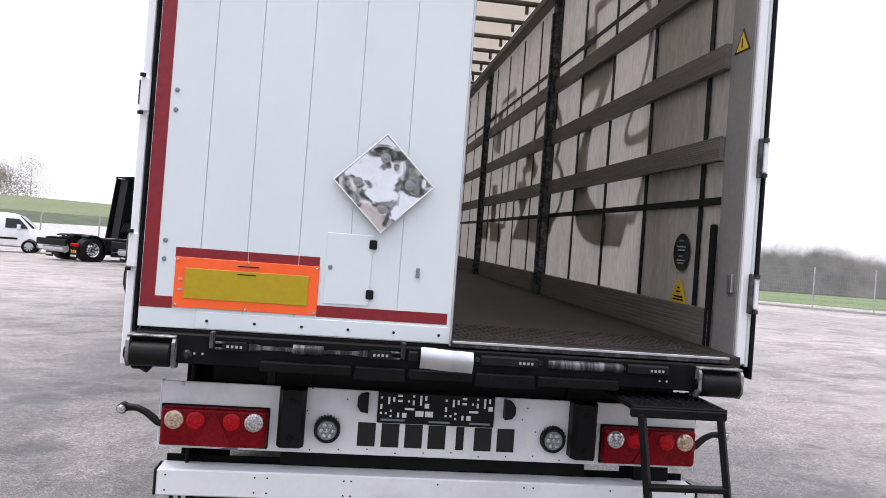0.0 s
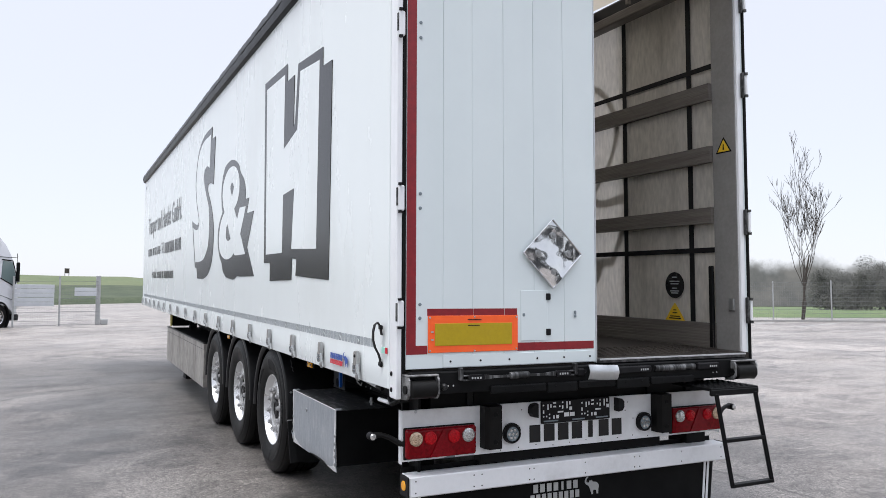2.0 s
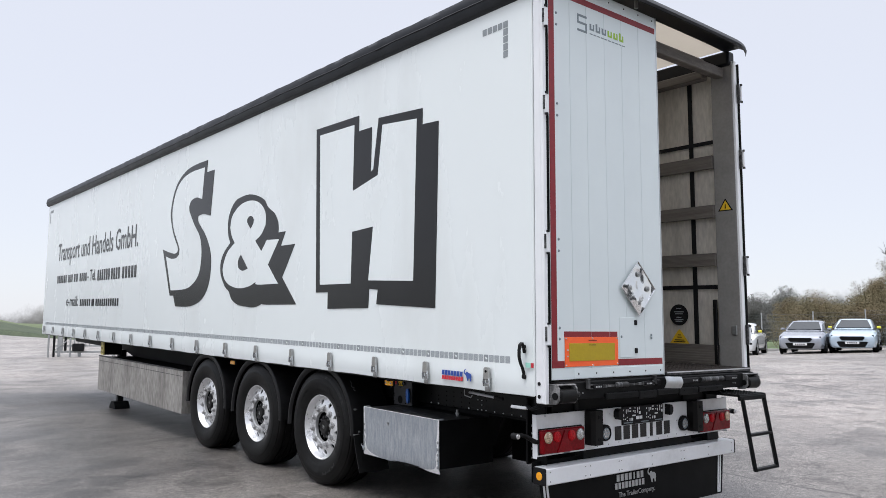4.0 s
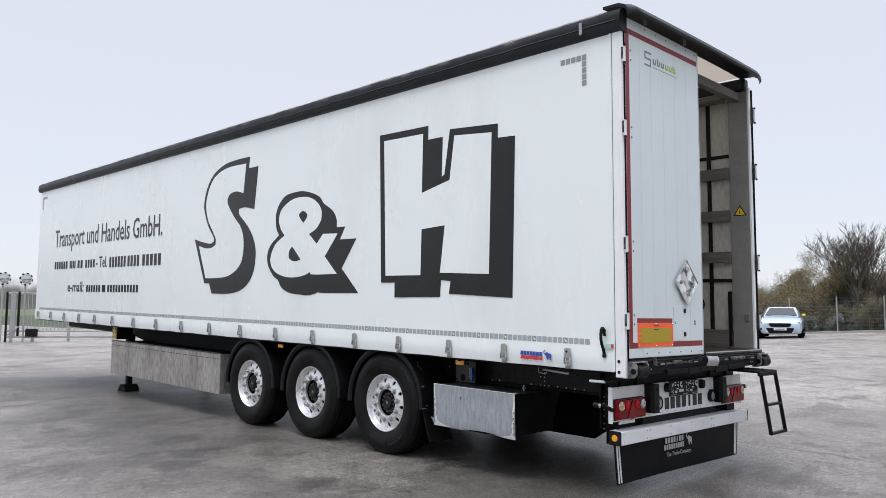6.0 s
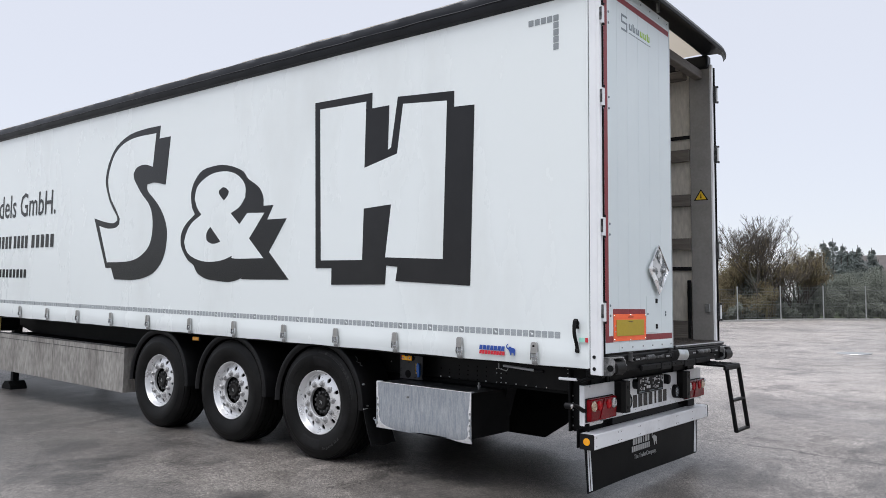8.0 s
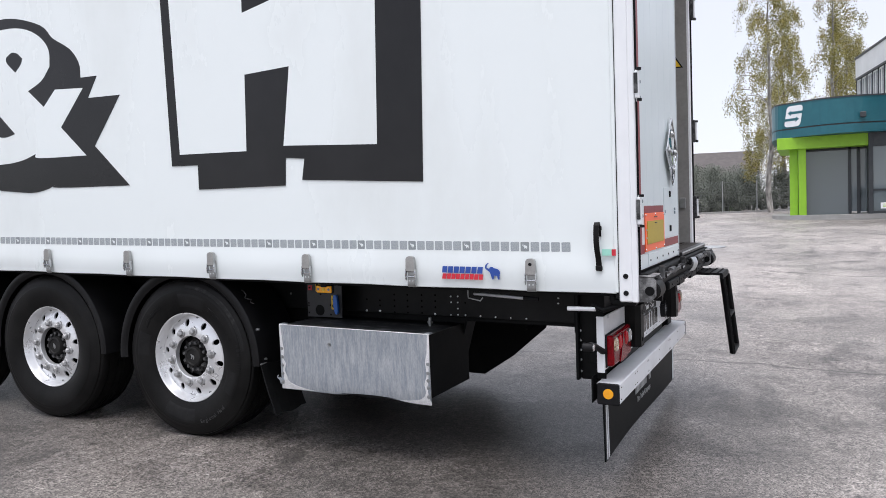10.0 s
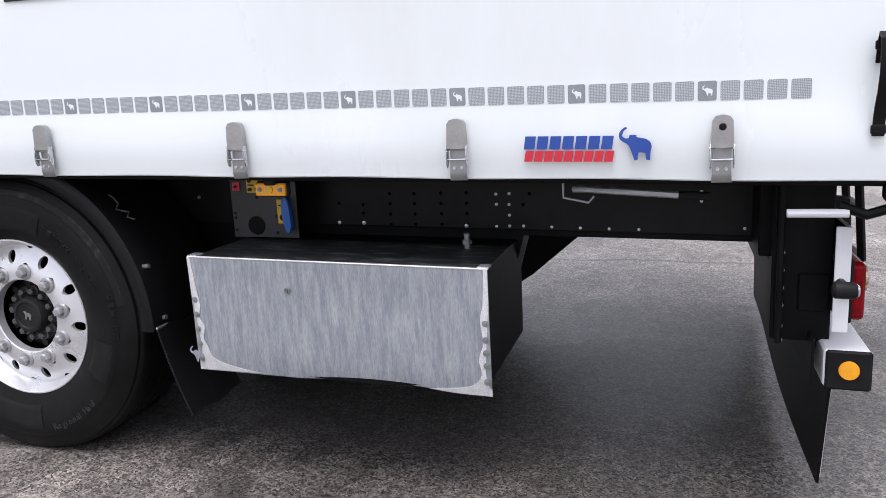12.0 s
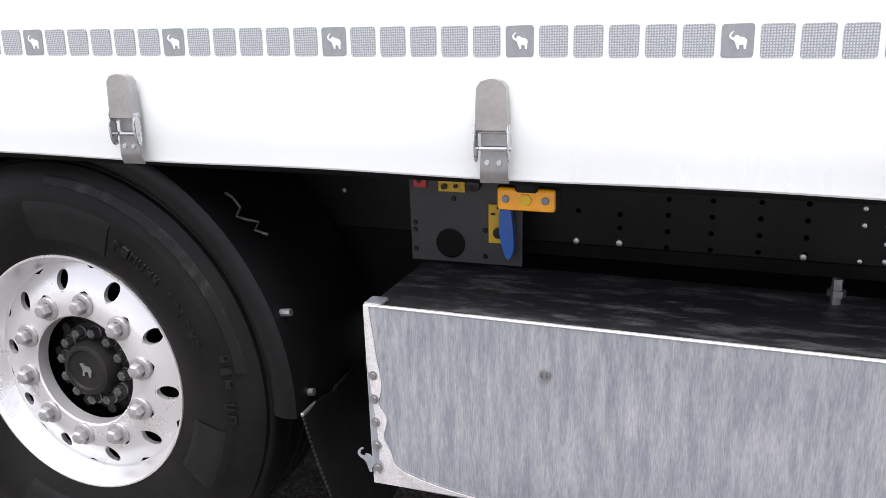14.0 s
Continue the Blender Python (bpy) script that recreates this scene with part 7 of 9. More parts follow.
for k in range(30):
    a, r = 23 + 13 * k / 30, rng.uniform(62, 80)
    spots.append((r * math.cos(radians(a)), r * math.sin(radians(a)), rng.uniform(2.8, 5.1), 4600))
thicket("hedge_woods", "brown trees behind the parking rows, paled by painted mist", spots, mat("mist_tinted_autumn_wood", (0.15, 0.152, 0.142), (0.20, 0.195, 0.18), rough=1.0, spec=0.02, scale=0.3, through=0.5), 0.075, 6)


def conifer(x, y, height, seed):
    """A slim conifer: needle tufts in tiers that narrow to the tip."""
    rng = random.Random(seed)
    t = thing("tree", "dark slim conifer behind the fence", "tree", Matrix.Translation((x, y, ground(x, y))), "conifers")
    bm = bmesh.new()
    tube(bm, [(0, 0, -0.1), (0, 0, height * 0.5), (0.03, 0, height * 0.98)], [0.12, 0.08, 0.02], 6)
    part("trunk", bm, M_bark, t)
    bm = bmesh.new()
    for k in range(16):
        f = 0.08 + 0.9 * k / 16
        w = height * 0.30 * (1 - f) ** 0.8 + 0.05
        for q in range(5):
            a = rng.uniform(0, 6.28)
            leaf_cloud(bm, (w * 0.6 * math.cos(a), w * 0.6 * math.sin(a), height * f - 0.12), (w * 0.5, w * 0.5, 0.22), 40, 0.09, rng)
    part("crown", bm, M_conifer, t)


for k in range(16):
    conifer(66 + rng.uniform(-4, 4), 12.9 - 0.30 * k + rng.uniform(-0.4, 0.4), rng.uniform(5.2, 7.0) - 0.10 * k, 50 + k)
spots = [(-51.5 + rng.uniform(-6, 4), 127 + rng.uniform(-2, 2), rng.uniform(9, 13), 2600) for _ in range(7)]
thicket("hilltop_trees", "bare brown trees on the hill", [(x, y, h, n) for x, y, h, n in spots], mat("bare_twigs", (0.17, 0.14, 0.11), (0.23, 0.20, 0.16), rough=1.0, scale=0.5), 0.10, 9)

# lookout hut on the hill and a far red roof
hut = thing("lookout_hut", "small dark wooden lookout hut on posts", "hut", Matrix.Translation((-0.9, 136.5, ground(-0.9, 136.5) + 3.4)))
bm = bmesh.new()
box(bm, -0.36, 0.36, -0.36, 0.36, 0.75, 1.55)
part("cabin", bm, M_bark, hut)
for sx in (-0.3, 0.3):
    bm = bmesh.new()
    rod(bm, (sx, 0, -1.0), (sx, 0, 0.78), 0.05, 6)
    part("post", bm, M_bark, hut)


def far_house(x, y, w, d, h, roof_h, roof_m, wall_m, turn, label):
    g = field_z(x, y)
    t = thing("house", label, "house", pose(x, y, g, 0, 0, turn))
    bm = bmesh.new()
    box(bm, -w / 2, w / 2, -d / 2, d / 2, -1, h)
    part("wall", bm, wall_m, t)
    bm = bmesh.new()
    prism(bm, [(-d / 2 - 0.5, h), (d / 2 + 0.5, h), (0, h + roof_h)], "x", -w / 2 - 0.5, w / 2 + 0.5)
    part("roof", bm, roof_m, t)
    for k in range(int(w / 2.4)):
        bm = bmesh.new()
        box(bm, -w / 2 + 0.9 + 2.4 * k, -w / 2 + 2.0 + 2.4 * k, -d / 2 - 0.05, -d / 2 + 0.02, 1.2, 2.4)
        win = part("window", bm, M_print, t)
        bm = bmesh.new()
        box(bm, -w / 2 + 0.8 + 2.4 * k, -w / 2 + 2.1 + 2.4 * k, -d / 2 - 0.08, -d / 2 + 0.0, 1.08, 1.18)
        part("sill", bm, M_white, win)
    return t


M_redroof = mat("red_tile_roof", (0.34, 0.13, 0.09), (0.28, 0.11, 0.08), rough=0.8, scale=2)
M_greyroof = mat("dark_tile_roof", (0.075, 0.066, 0.064), (0.10, 0.088, 0.084), rough=0.9, scale=2)
M_render_wall = mat("pale_render", (0.62, 0.61, 0.58), (0.56, 0.55, 0.52), rough=0.85, scale=1)
far_house(13.4, 135.5, 5.5, 6, 2.6, 1.4, M_redroof, M_render_wall, 0, "far house with a red roof in mist")
far_house(91.0, 9.4, 8.6, 8, 3.0, 2.8, M_greyroof, M_render_wall, -80, "white house with dark roof behind the trees")

# ---- yard fence ----
bm = bmesh.new()
box(bm, -0.03, 0.03, -0.02, 0.02, 0, 1.95, 0.004)
POST = mesh_of("post", bm, M_post_grey)
span = 2.51


def mesh_panel(w, h):
    """A panel of thin upright and level wires."""
    bm = bmesh.new()
    for k in range(11):
        box(bm, 0.03, w - 0.03, -0.006, 0.006, 0.05 + (h - 0.1) * k / 10 - 0.005, 0.05 + (h - 0.1) * k / 10 + 0.005)
    for k in range(26):
        x = 0.03 + (w - 0.06) * k / 25
        box(bm, x - 0.002, x + 0.002, -0.002, 0.002, 0.05, h - 0.04)
    return mesh_of("wire_panel", bm, M_wire)


M_wire = mat("dull_grey_wire", (0.17, 0.18, 0.18), (0.22, 0.23, 0.23), rough=0.6, metal=0.3, scale=6)
PANEL = mesh_panel(span, 1.93)
fence = thing("fence", "grey wire mesh fence with steel posts", "fence", Matrix.Translation((FENCE_A.x, FENCE_A.y, 0)))
n = int((FENCE_B - FENCE_A).length / span) + 10
turn = math.degrees(math.atan2(along.y, along.x))
for k in range(n):
    p = FENCE_A + along * span * k
    m = pose(p.x - FENCE_A.x, p.y - FENCE_A.y, ground(p.x, p.y), 0, 0, turn)
    part("post", POST, None, fence).matrix_basis = m
    part("wire_panel", PANEL, None, fence).matrix_basis = m
bm = bmesh.new()
last = None
for k in range(n + 1):
    p = FENCE_A + along * span * k
    g = ground(p.x, p.y)
    now = [bm.verts.new((p.x + out.x * d, p.y + out.y * d, g + h)) for d, h in ((-0.10, -0.2), (-0.10, 0.09), (-0.09, 0.10), (0.09, 0.10), (0.10, 0.09), (0.10, -0.2))]
    if last:
        skin(bm, last, now)
    last = now
kerb = new("kerb", mesh_of("kerb", bm, M_kerb))
tagged(kerb, "low concrete kerb under the fence", "kerb", kind="structure")
# white bay lines in front of the fence
for k, s in enumerate((14.2, 17.0, 19.8, 22.6, 25.4, 28.2, 31.0)):
    a = FENCE_A + along * s - out * 0.6
    b = a + Vector((math.cos(radians(195)), math.sin(radians(195)))) * 4.6
    d = (b - a).normalized()
    w = Vector((-d.y, d.x)) * 0.06
    bm = bmesh.new()
    bm.faces.new([bm.verts.new((p.x, p.y, ground(p.x, p.y) + 0.006)) for p in (a - w, b - w, b + w, a + w)])
    bay = new("bay_line", mesh_of("bay_line", bm, M_line))
    tagged(bay, "worn white parking bay line", "line", kind="structure")
# far-left wire fence posts along the road under the hill
for k in range(7):
    x, y = -32 + 4.6 * k, 62 - 0.8 * k
    p = thing("fence_post", "lone pale fence post by the road", "post", Matrix.Translation((x, y, ground(x, y))), "road fence posts")
    bm = bmesh.new()
    tube(bm, [(0, 0, 0), (0, 0, 2.2), (0.12, 0, 2.45)], 0.06, 6)
    part("shaft", bm, M_post_grey, p)
bm = bmesh.new()
sheet(bm, lambda u, v: (-60 + 55 * u, 76 + 9 * v - 6 * u, ground(-60 + 55 * u, 76 + 9 * v - 6 * u) + 0.05 + 1.6 * v), 12, 2)
road = new("road", mesh_of("road", bm, M_kerb))
tagged(road, "pale far road below the hill", "road", kind="structure")

# ---- sliding gate and panels at the yard entrance ----
gate = thing("yard_gate", "grey steel sliding gate with upright bars", "gate", pose(3.70, 29.3, ground(3.7, 29.3), 0, 0, -25))
for a, b, z0, z1 in ((0.0, 9.0, 0.16, 0.24), (0.0, 9.0, 0.40, 0.46), (0.0, 2.2, 1.82, 1.90)):
    bm = bmesh.new()
    box(bm, a, b, -0.035, 0.035, z0, z1, 0.006)
    part("rail", bm, M_post_grey, gate)
for k in range(12):
    bm = bmesh.new()
    box(bm, 0.62 + 0.135 * k - 0.012, 0.62 + 0.135 * k + 0.012, -0.012, 0.012, 0.46, 1.82)
    part("bar", bm, M_post_grey, gate)
for k in range(48):
    bm = bmesh.new()
    box(bm, 2.25 + 0.14 * k - 0.010, 2.25 + 0.14 * k + 0.010, -0.01, 0.01, 0.46, 0.95)
    part("bar", bm, M_post_grey, gate)
bm = bmesh.new()
box(bm, 2.2, 9.0, -0.03, 0.03, 0.95, 1.0, 0.006)
part("rail", bm, M_post_grey, gate)
for a, b, m in ((0.0, 0.07, M_plastic), (0.16, 0.34, M_post_grey), (0.40, 0.48, M_plastic)):
    bm = bmesh.new()
    box(bm, a, b, -0.05, 0.05, 0.0 if a == 0 else 0.24, 1.92, 0.006)
    part("end_profile", bm, m, gate)
bm = bmesh.new()
rod(bm, (0.10, -0.06, 0.28), (0.50, -0.06, 0.62), 0.022, 8)
part("brace", bm, M_post_grey, gate)
for x in (0.22, 0.95, 2.2, 5.0, 9.0):
    bm = bmesh.new()
    box(bm, x - 0.05, x + 0.05, -0.05, 0.05, 0.0, 1.92 if x == 2.2 else 0.16, 0.006)
    part("gate_post", bm, M_post_grey, gate)
bm = bmesh.new()
box(bm, 0.72, 1.14, -0.22, -0.04, 0.22, 0.52, 0.03, 2)
part("drive_box", bm, M_plastic, gate)
mirror = thing("traffic_mirror", "round traffic mirror with a checked rim on a pole", "mirror", Matrix.Translation((3.45, 28.9, ground(4, 28.9))), "traffic mirrors")
bm = bmesh.new()
rod(bm, (0, 0, 0), (0, 0, 2.4), 0.035, 8)
part("pole", bm, M_post_grey, mirror)
bm = bmesh.new()
lathe(bm, [(0.05, 0.20), (0.0, 0.245), (-0.03, 0.235), (-0.03, 0.18)], 24, "y", (0, -0.06, 2.40))
rim = part("rim", bm, M_white, mirror)
for k in range(8):
    bm = bmesh.new()
    lathe(bm, [(-0.032, 0.19), (-0.034, 0.232), (-0.004, 0.248)], 5, "y", (0, -0.06, 2.40), radians(45 * k), radians(45 * k + 20))
    part("rim_check", bm, M_plastic, rim)
bm = bmesh.new()
lathe(bm, [(-0.02, 0.185), (-0.038, 0.13), (-0.048, 0.07), (-0.052, 0.0)], 24, "y", (0, -0.06, 2.40))
part("glass", bm, M_chrome, mirror, smooth=True)
copy_thing(mirror, Matrix.Translation((4.22, 28.9, ground(4, 28.9))))
M_board_grey = mat("pale_grey_board", (0.50, 0.52, 0.55), (0.44, 0.46, 0.49), rough=0.5, scale=3)
for x0, w, b0, b1, z0, step, boards in ((-3.3, 1.62, 0.02, 1.50, 0.86, 0.183, 5), (-1.60, 1.50, 0.56, 1.42, 1.26, 0.183, 2)):
    panel_t = thing("gate_wing", "wire gate wing with pale boards", "gate", pose(x0, 32.5, ground(x0, 32.5)), "gate wings")
    bm = bmesh.new()
    box(bm, -0.035, 0.035, -0.04, 0.04, 0, 2.1, 0.005)
    part("post", bm, M_post_grey, panel_t)
    part("wire_panel", PANEL, None, panel_t).matrix_basis = Matrix.Diagonal((w / span, 1, 1, 1))
    for k in range(boards):
        bm = bmesh.new()
        box(bm, b0, b1, -0.03, -0.01, z0 + step * k, z0 + step * k + 0.168, 0.004)
        part("board", bm, M_board_grey, panel_t)
post_t = thing("gate_post", "tall grey hinge post of the gate", "post", Matrix.Translation((-0.12, 32.6, ground(-0.12, 32.6))))
bm = bmesh.new()
box(bm, -0.09, 0.09, -0.09, 0.09, 0, 2.1, 0.01)
part("shaft", bm, M_post_grey, post_t)
bm = bmesh.new()
box(bm, 0.12, 0.4, -0.1, 0.1, 0.0, 0.25, 0.02)
part("stop", bm, M_post_grey, post_t)

# ---- vehicles ----
M_dark_glass = glass("tinted_glass", (0.02, 0.025, 0.028), 0.05)
M_dark_glass.node_tree.nodes["Principled BSDF"].inputs["Specular IOR Level"].default_value = 0.35
M_pale_glass = glass("pale_glass", (0.14, 0.19, 0.19))
M_tractor_black = mat("black_car_paint", (0.006, 0.0065, 0.0075), (0.010, 0.0105, 0.0115), rough=0.3, scale=3, coat=0.08, spec=0.25)
M_tractor_white = mat("pearl_white_paint", (0.62, 0.63, 0.66), (0.57, 0.58, 0.61), rough=0.28, scale=3, coat=0.5)
M_car_white = mat("white_car_paint", (0.78, 0.80, 0.80), (0.72, 0.74, 0.74), rough=0.22, scale=3, coat=0.7)
M_car_blue = mat("pale_blue_paint", (0.45, 0.54, 0.62), (0.40, 0.49, 0.57), rough=0.22, scale=3, coat=0.7)
M_car_grey = mat("silver_grey_paint", (0.36, 0.38, 0.42), (0.31, 0.33, 0.37), rough=0.25, scale=3, metal=0.4, coat=0.7)
M_van_silver = mat("silver_van_paint", (0.58, 0.60, 0.64), (0.54, 0.56, 0.60), rough=0.28, scale=3, metal=0.25, coat=0.5)
M_mirror_yellow = mat("yellow_mirror_cap", (0.75, 0.72, 0.05), (0.7, 0.66, 0.05), rough=0.3)


def loft(bm, sections):
    """Skins closed outlines of equal length, one after another, and closes both ends."""
    rows = [[bm.verts.new(p) for p in s] for s in sections]
    for a, b in zip(rows, rows[1:]):
        skin(bm, a, b)
    bm.faces.new(rows[0][::-1])
    bm.faces.new(rows[-1])


def section(x, w, z0, z1, tuck=0.88, belly=0.94):
    """A car body's cross-section at x: half width w, rounded at its shoulders."""
    h = z1 - z0
    half = [(w * belly * 0.85, z0), (w * belly, z0 + 0.08 * h), (w, z0 + 0.35 * h), (w, z0 + 0.62 * h), (w * 0.975, z0 + 0.85 * h), (w * tuck, z0 + 0.97 * h), (w * tuck * 0.7, z1)]
    return [(x, a, b) for a, b in half] + [(x, -a, b) for a, b in half[::-1]]


def car_wheel(r, w, parent, x, y, z, spoke_m):
    s = 1 if y > 0 else -1
    bm = bmesh.new()
    lathe(bm, [(-w / 2, r * 0.66), (-w / 2, r * 0.9), (-w * 0.38, r), (w * 0.38, r), (w / 2, r * 0.9), (w / 2, r * 0.66)], 32, "y", (x, y, z))
    wh = part("wheel", bm, M_rubber, parent, smooth=True)
    bm = bmesh.new()
    f = s * w * 0.5
    lathe(bm, [(f, r * 0.67), (f - s * 0.02, r * 0.62), (f - s * 0.10, r * 0.60), (f - s * 0.10, 0.0)], 28, "y", (x, y, z))
    part("rim", bm, M_black, wh)
    bm = bmesh.new()
    for k in range(10):
        a = 2 * math.pi * k / 10
        c, d = math.cos(a), math.sin(a)
        q = [(-0.022, 0.03), (0.022, 0.03), (0.03, r * 0.64), (-0.03, r * 0.64)]
        prism(bm, [(x + u * -d + v * c, z + u * c + v * d) for u, v in q], "y", y + f - s * 0.005, y + f - s * 0.035)
    lathe(bm, [(f, 0.0), (f, 0.06), (f - s * 0.03, 0.07)], 16, "y", (x, y, z))
    part("spokes", bm, spoke_m, wh)


def car(x, y, turn, paint, label, mirrors, group):
    """A saloon-sized car, nose along its own x axis."""
    c = thing("car", label, "car", pose(x, y, ground(x, y), 0, 0, turn), group)
    bm = bmesh.new()
    loft(bm, [section(-2.25, 0.74, 0.38, 0.86), section(-2.18, 0.82, 0.26, 0.95), section(-1.7, 0.90, 0.20, 1.00), section(-0.6, 0.915, 0.18, 0.98), section(0.6, 0.915, 0.18, 0.97), section(1.1, 0.91, 0.18, 0.96), section(1.75, 0.90, 0.17, 0.87), section(2.10, 0.87, 0.17, 0.77), section(2.26, 0.81, 0.18, 0.71), section(2.325, 0.70, 0.22, 0.66)])
    part("body", bm, paint, c, smooth=True)
    bm = bmesh.new()

    def cab(px, w, z):
        return [(px, w * 0.98, 0.90), (px, w, 0.95), (px, w * (1 - 0.42 * (z - 1.08)), z - 0.13), (px, w * (0.95 - 0.50 * (z - 1.0)), z - 0.03), (px, w * 0.48, z), (px, -w * 0.48, z), (px, -w * (0.95 - 0.50 * (z - 1.0)), z - 0.03), (px, -w * (1 - 0.42 * (z - 1.08)), z - 0.13), (px, -w, 0.95), (px, -w * 0.98, 0.90)]

    loft(bm, [cab(-1.85, 0.74, 1.04), cab(-1.2, 0.79, 1.33), cab(-0.4, 0.81, 1.43), cab(0.15, 0.80, 1.415), cab(0.45, 0.79, 1.33), cab(1.22, 0.76, 0.975)])
    top = part("cabin", bm, paint, c, smooth=True)
    bm = bmesh.new()
    bm.faces.new([bm.verts.new(p) for p in ((0.44, 0.50, 1.338), (0.44, -0.50, 1.338), (1.14, -0.67, 1.012), (1.14, 0.67, 1.012))])
    r = bmesh.ops.extrude_face_region(bm, geom=list(bm.faces))
    bmesh.ops.translate(bm, verts=[v for v in r["geom"] if isinstance(v, bmesh.types.BMVert)], vec=(0.012, 0, 0.022))
    part("windscreen", bm, M_dark_glass, top)
    for s in (-1, 1):
        bm = bmesh.new()
        prism(bm, [(0.92, 1.01), (0.32, 1.29), (-0.35, 1.33), (-1.0, 1.26), (-1.5, 1.03)], "y", s * 0.74, s * 0.812)
        for v in bm.verts:
            v.co.y -= s * 0.40 * max(0.0, v.co.z - 1.02)
        part("side_window", bm, M_dark_glass, top)
        bm = bmesh.new()
        box(bm, -1.05, 1.05, s * 0.905 - 0.02, s * 0.905 + 0.02, 0.20, 0.29, 0.01)
        part("sill_trim", bm, M_black, c)
        for px in (1.40, -1.42):
            bm = bmesh.new()
            lathe(bm, [(s * 0.80, 0.385), (s * 0.926, 0.375), (s * 0.926, 0.33)], 18, "y", (px, 0, 0.325), radians(-12), radians(192))
            part("wheel_arch", bm, M_black, c)
        bm = bmesh.new()
        box(bm, 0.64, 0.76, s * 0.93 - 0.08, s * 0.93 + 0.08, 0.99, 1.09, 0.03, 2)
        part("wing_mirror", bm, mirrors, c)
        bm = bmesh.new()
        prism(bm, [(s * 0.40, 0.66), (s * 0.78, 0.72), (s * 0.80, 0.64), (s * 0.46, 0.58)], "x", 2.06, 2.235)
        lamp = part("headlamp", bm, M_black, c)
        bm = bmesh.new()
        prism(bm, [(s * 0.46, 0.648), (s * 0.74, 0.695), (s * 0.75, 0.655), (s * 0.50, 0.605)], "x", 2.2, 2.245)
        part("lens", bm, M_clear_lens, lamp)
        bm = bmesh.new()
        box(bm, -2.24, -2.10, s * 0.62 - 0.16, s * 0.62 + 0.16, 0.74, 0.86, 0.02)
        part("tail_light", bm, M_red_lens, c)
    bm = bmesh.new()
    prism(bm, [(-0.38, 0.49), (0.38, 0.49), (0.47, 0.60), (0.42, 0.66), (-0.42, 0.66), (-0.47, 0.60)], "x", 2.2, 2.335)
    part("grille", bm, M_black, c)
    bm = bmesh.new()
    prism(bm, [(-0.46, 0.22), (0.46, 0.22), (0.58, 0.42), (0.52, 0.45), (-0.52, 0.45), (-0.58, 0.42)], "x", 2.1, 2.328)
    part("air_intake", bm, M_black, c)
    bm = bmesh.new()
    box(bm, 2.31, 2.345, -0.26, 0.26, 0.345, 0.445, 0.004)
    plate = part("number_plate", bm, M_white, c)
    for k in range(5):
        bm = bmesh.new()
        box(bm, 2.345, 2.348, -0.19 + 0.08 * k, -0.14 + 0.08 * k, 0.370, 0.420)
        part("plate_bar", bm, M_print, plate)
    for px in (1.40, -1.42):
        for s in (-1, 1):
            car_wheel(0.325, 0.22, c, px, s * 0.80, 0.325, M_alu)
    return c


ROW = "cars parked by the fence"
car(29.4, 15.4, 201, M_car_white, "white saloon car with yellow mirror caps", M_mirror_yellow, ROW)
car(30.9, 13.0, 197, M_car_grey, "silver grey hatchback car", M_car_grey, ROW)
car(31.9, 11.4, 199, M_car_blue, "pale blue saloon car with yellow mirror caps", M_mirror_yellow, ROW)


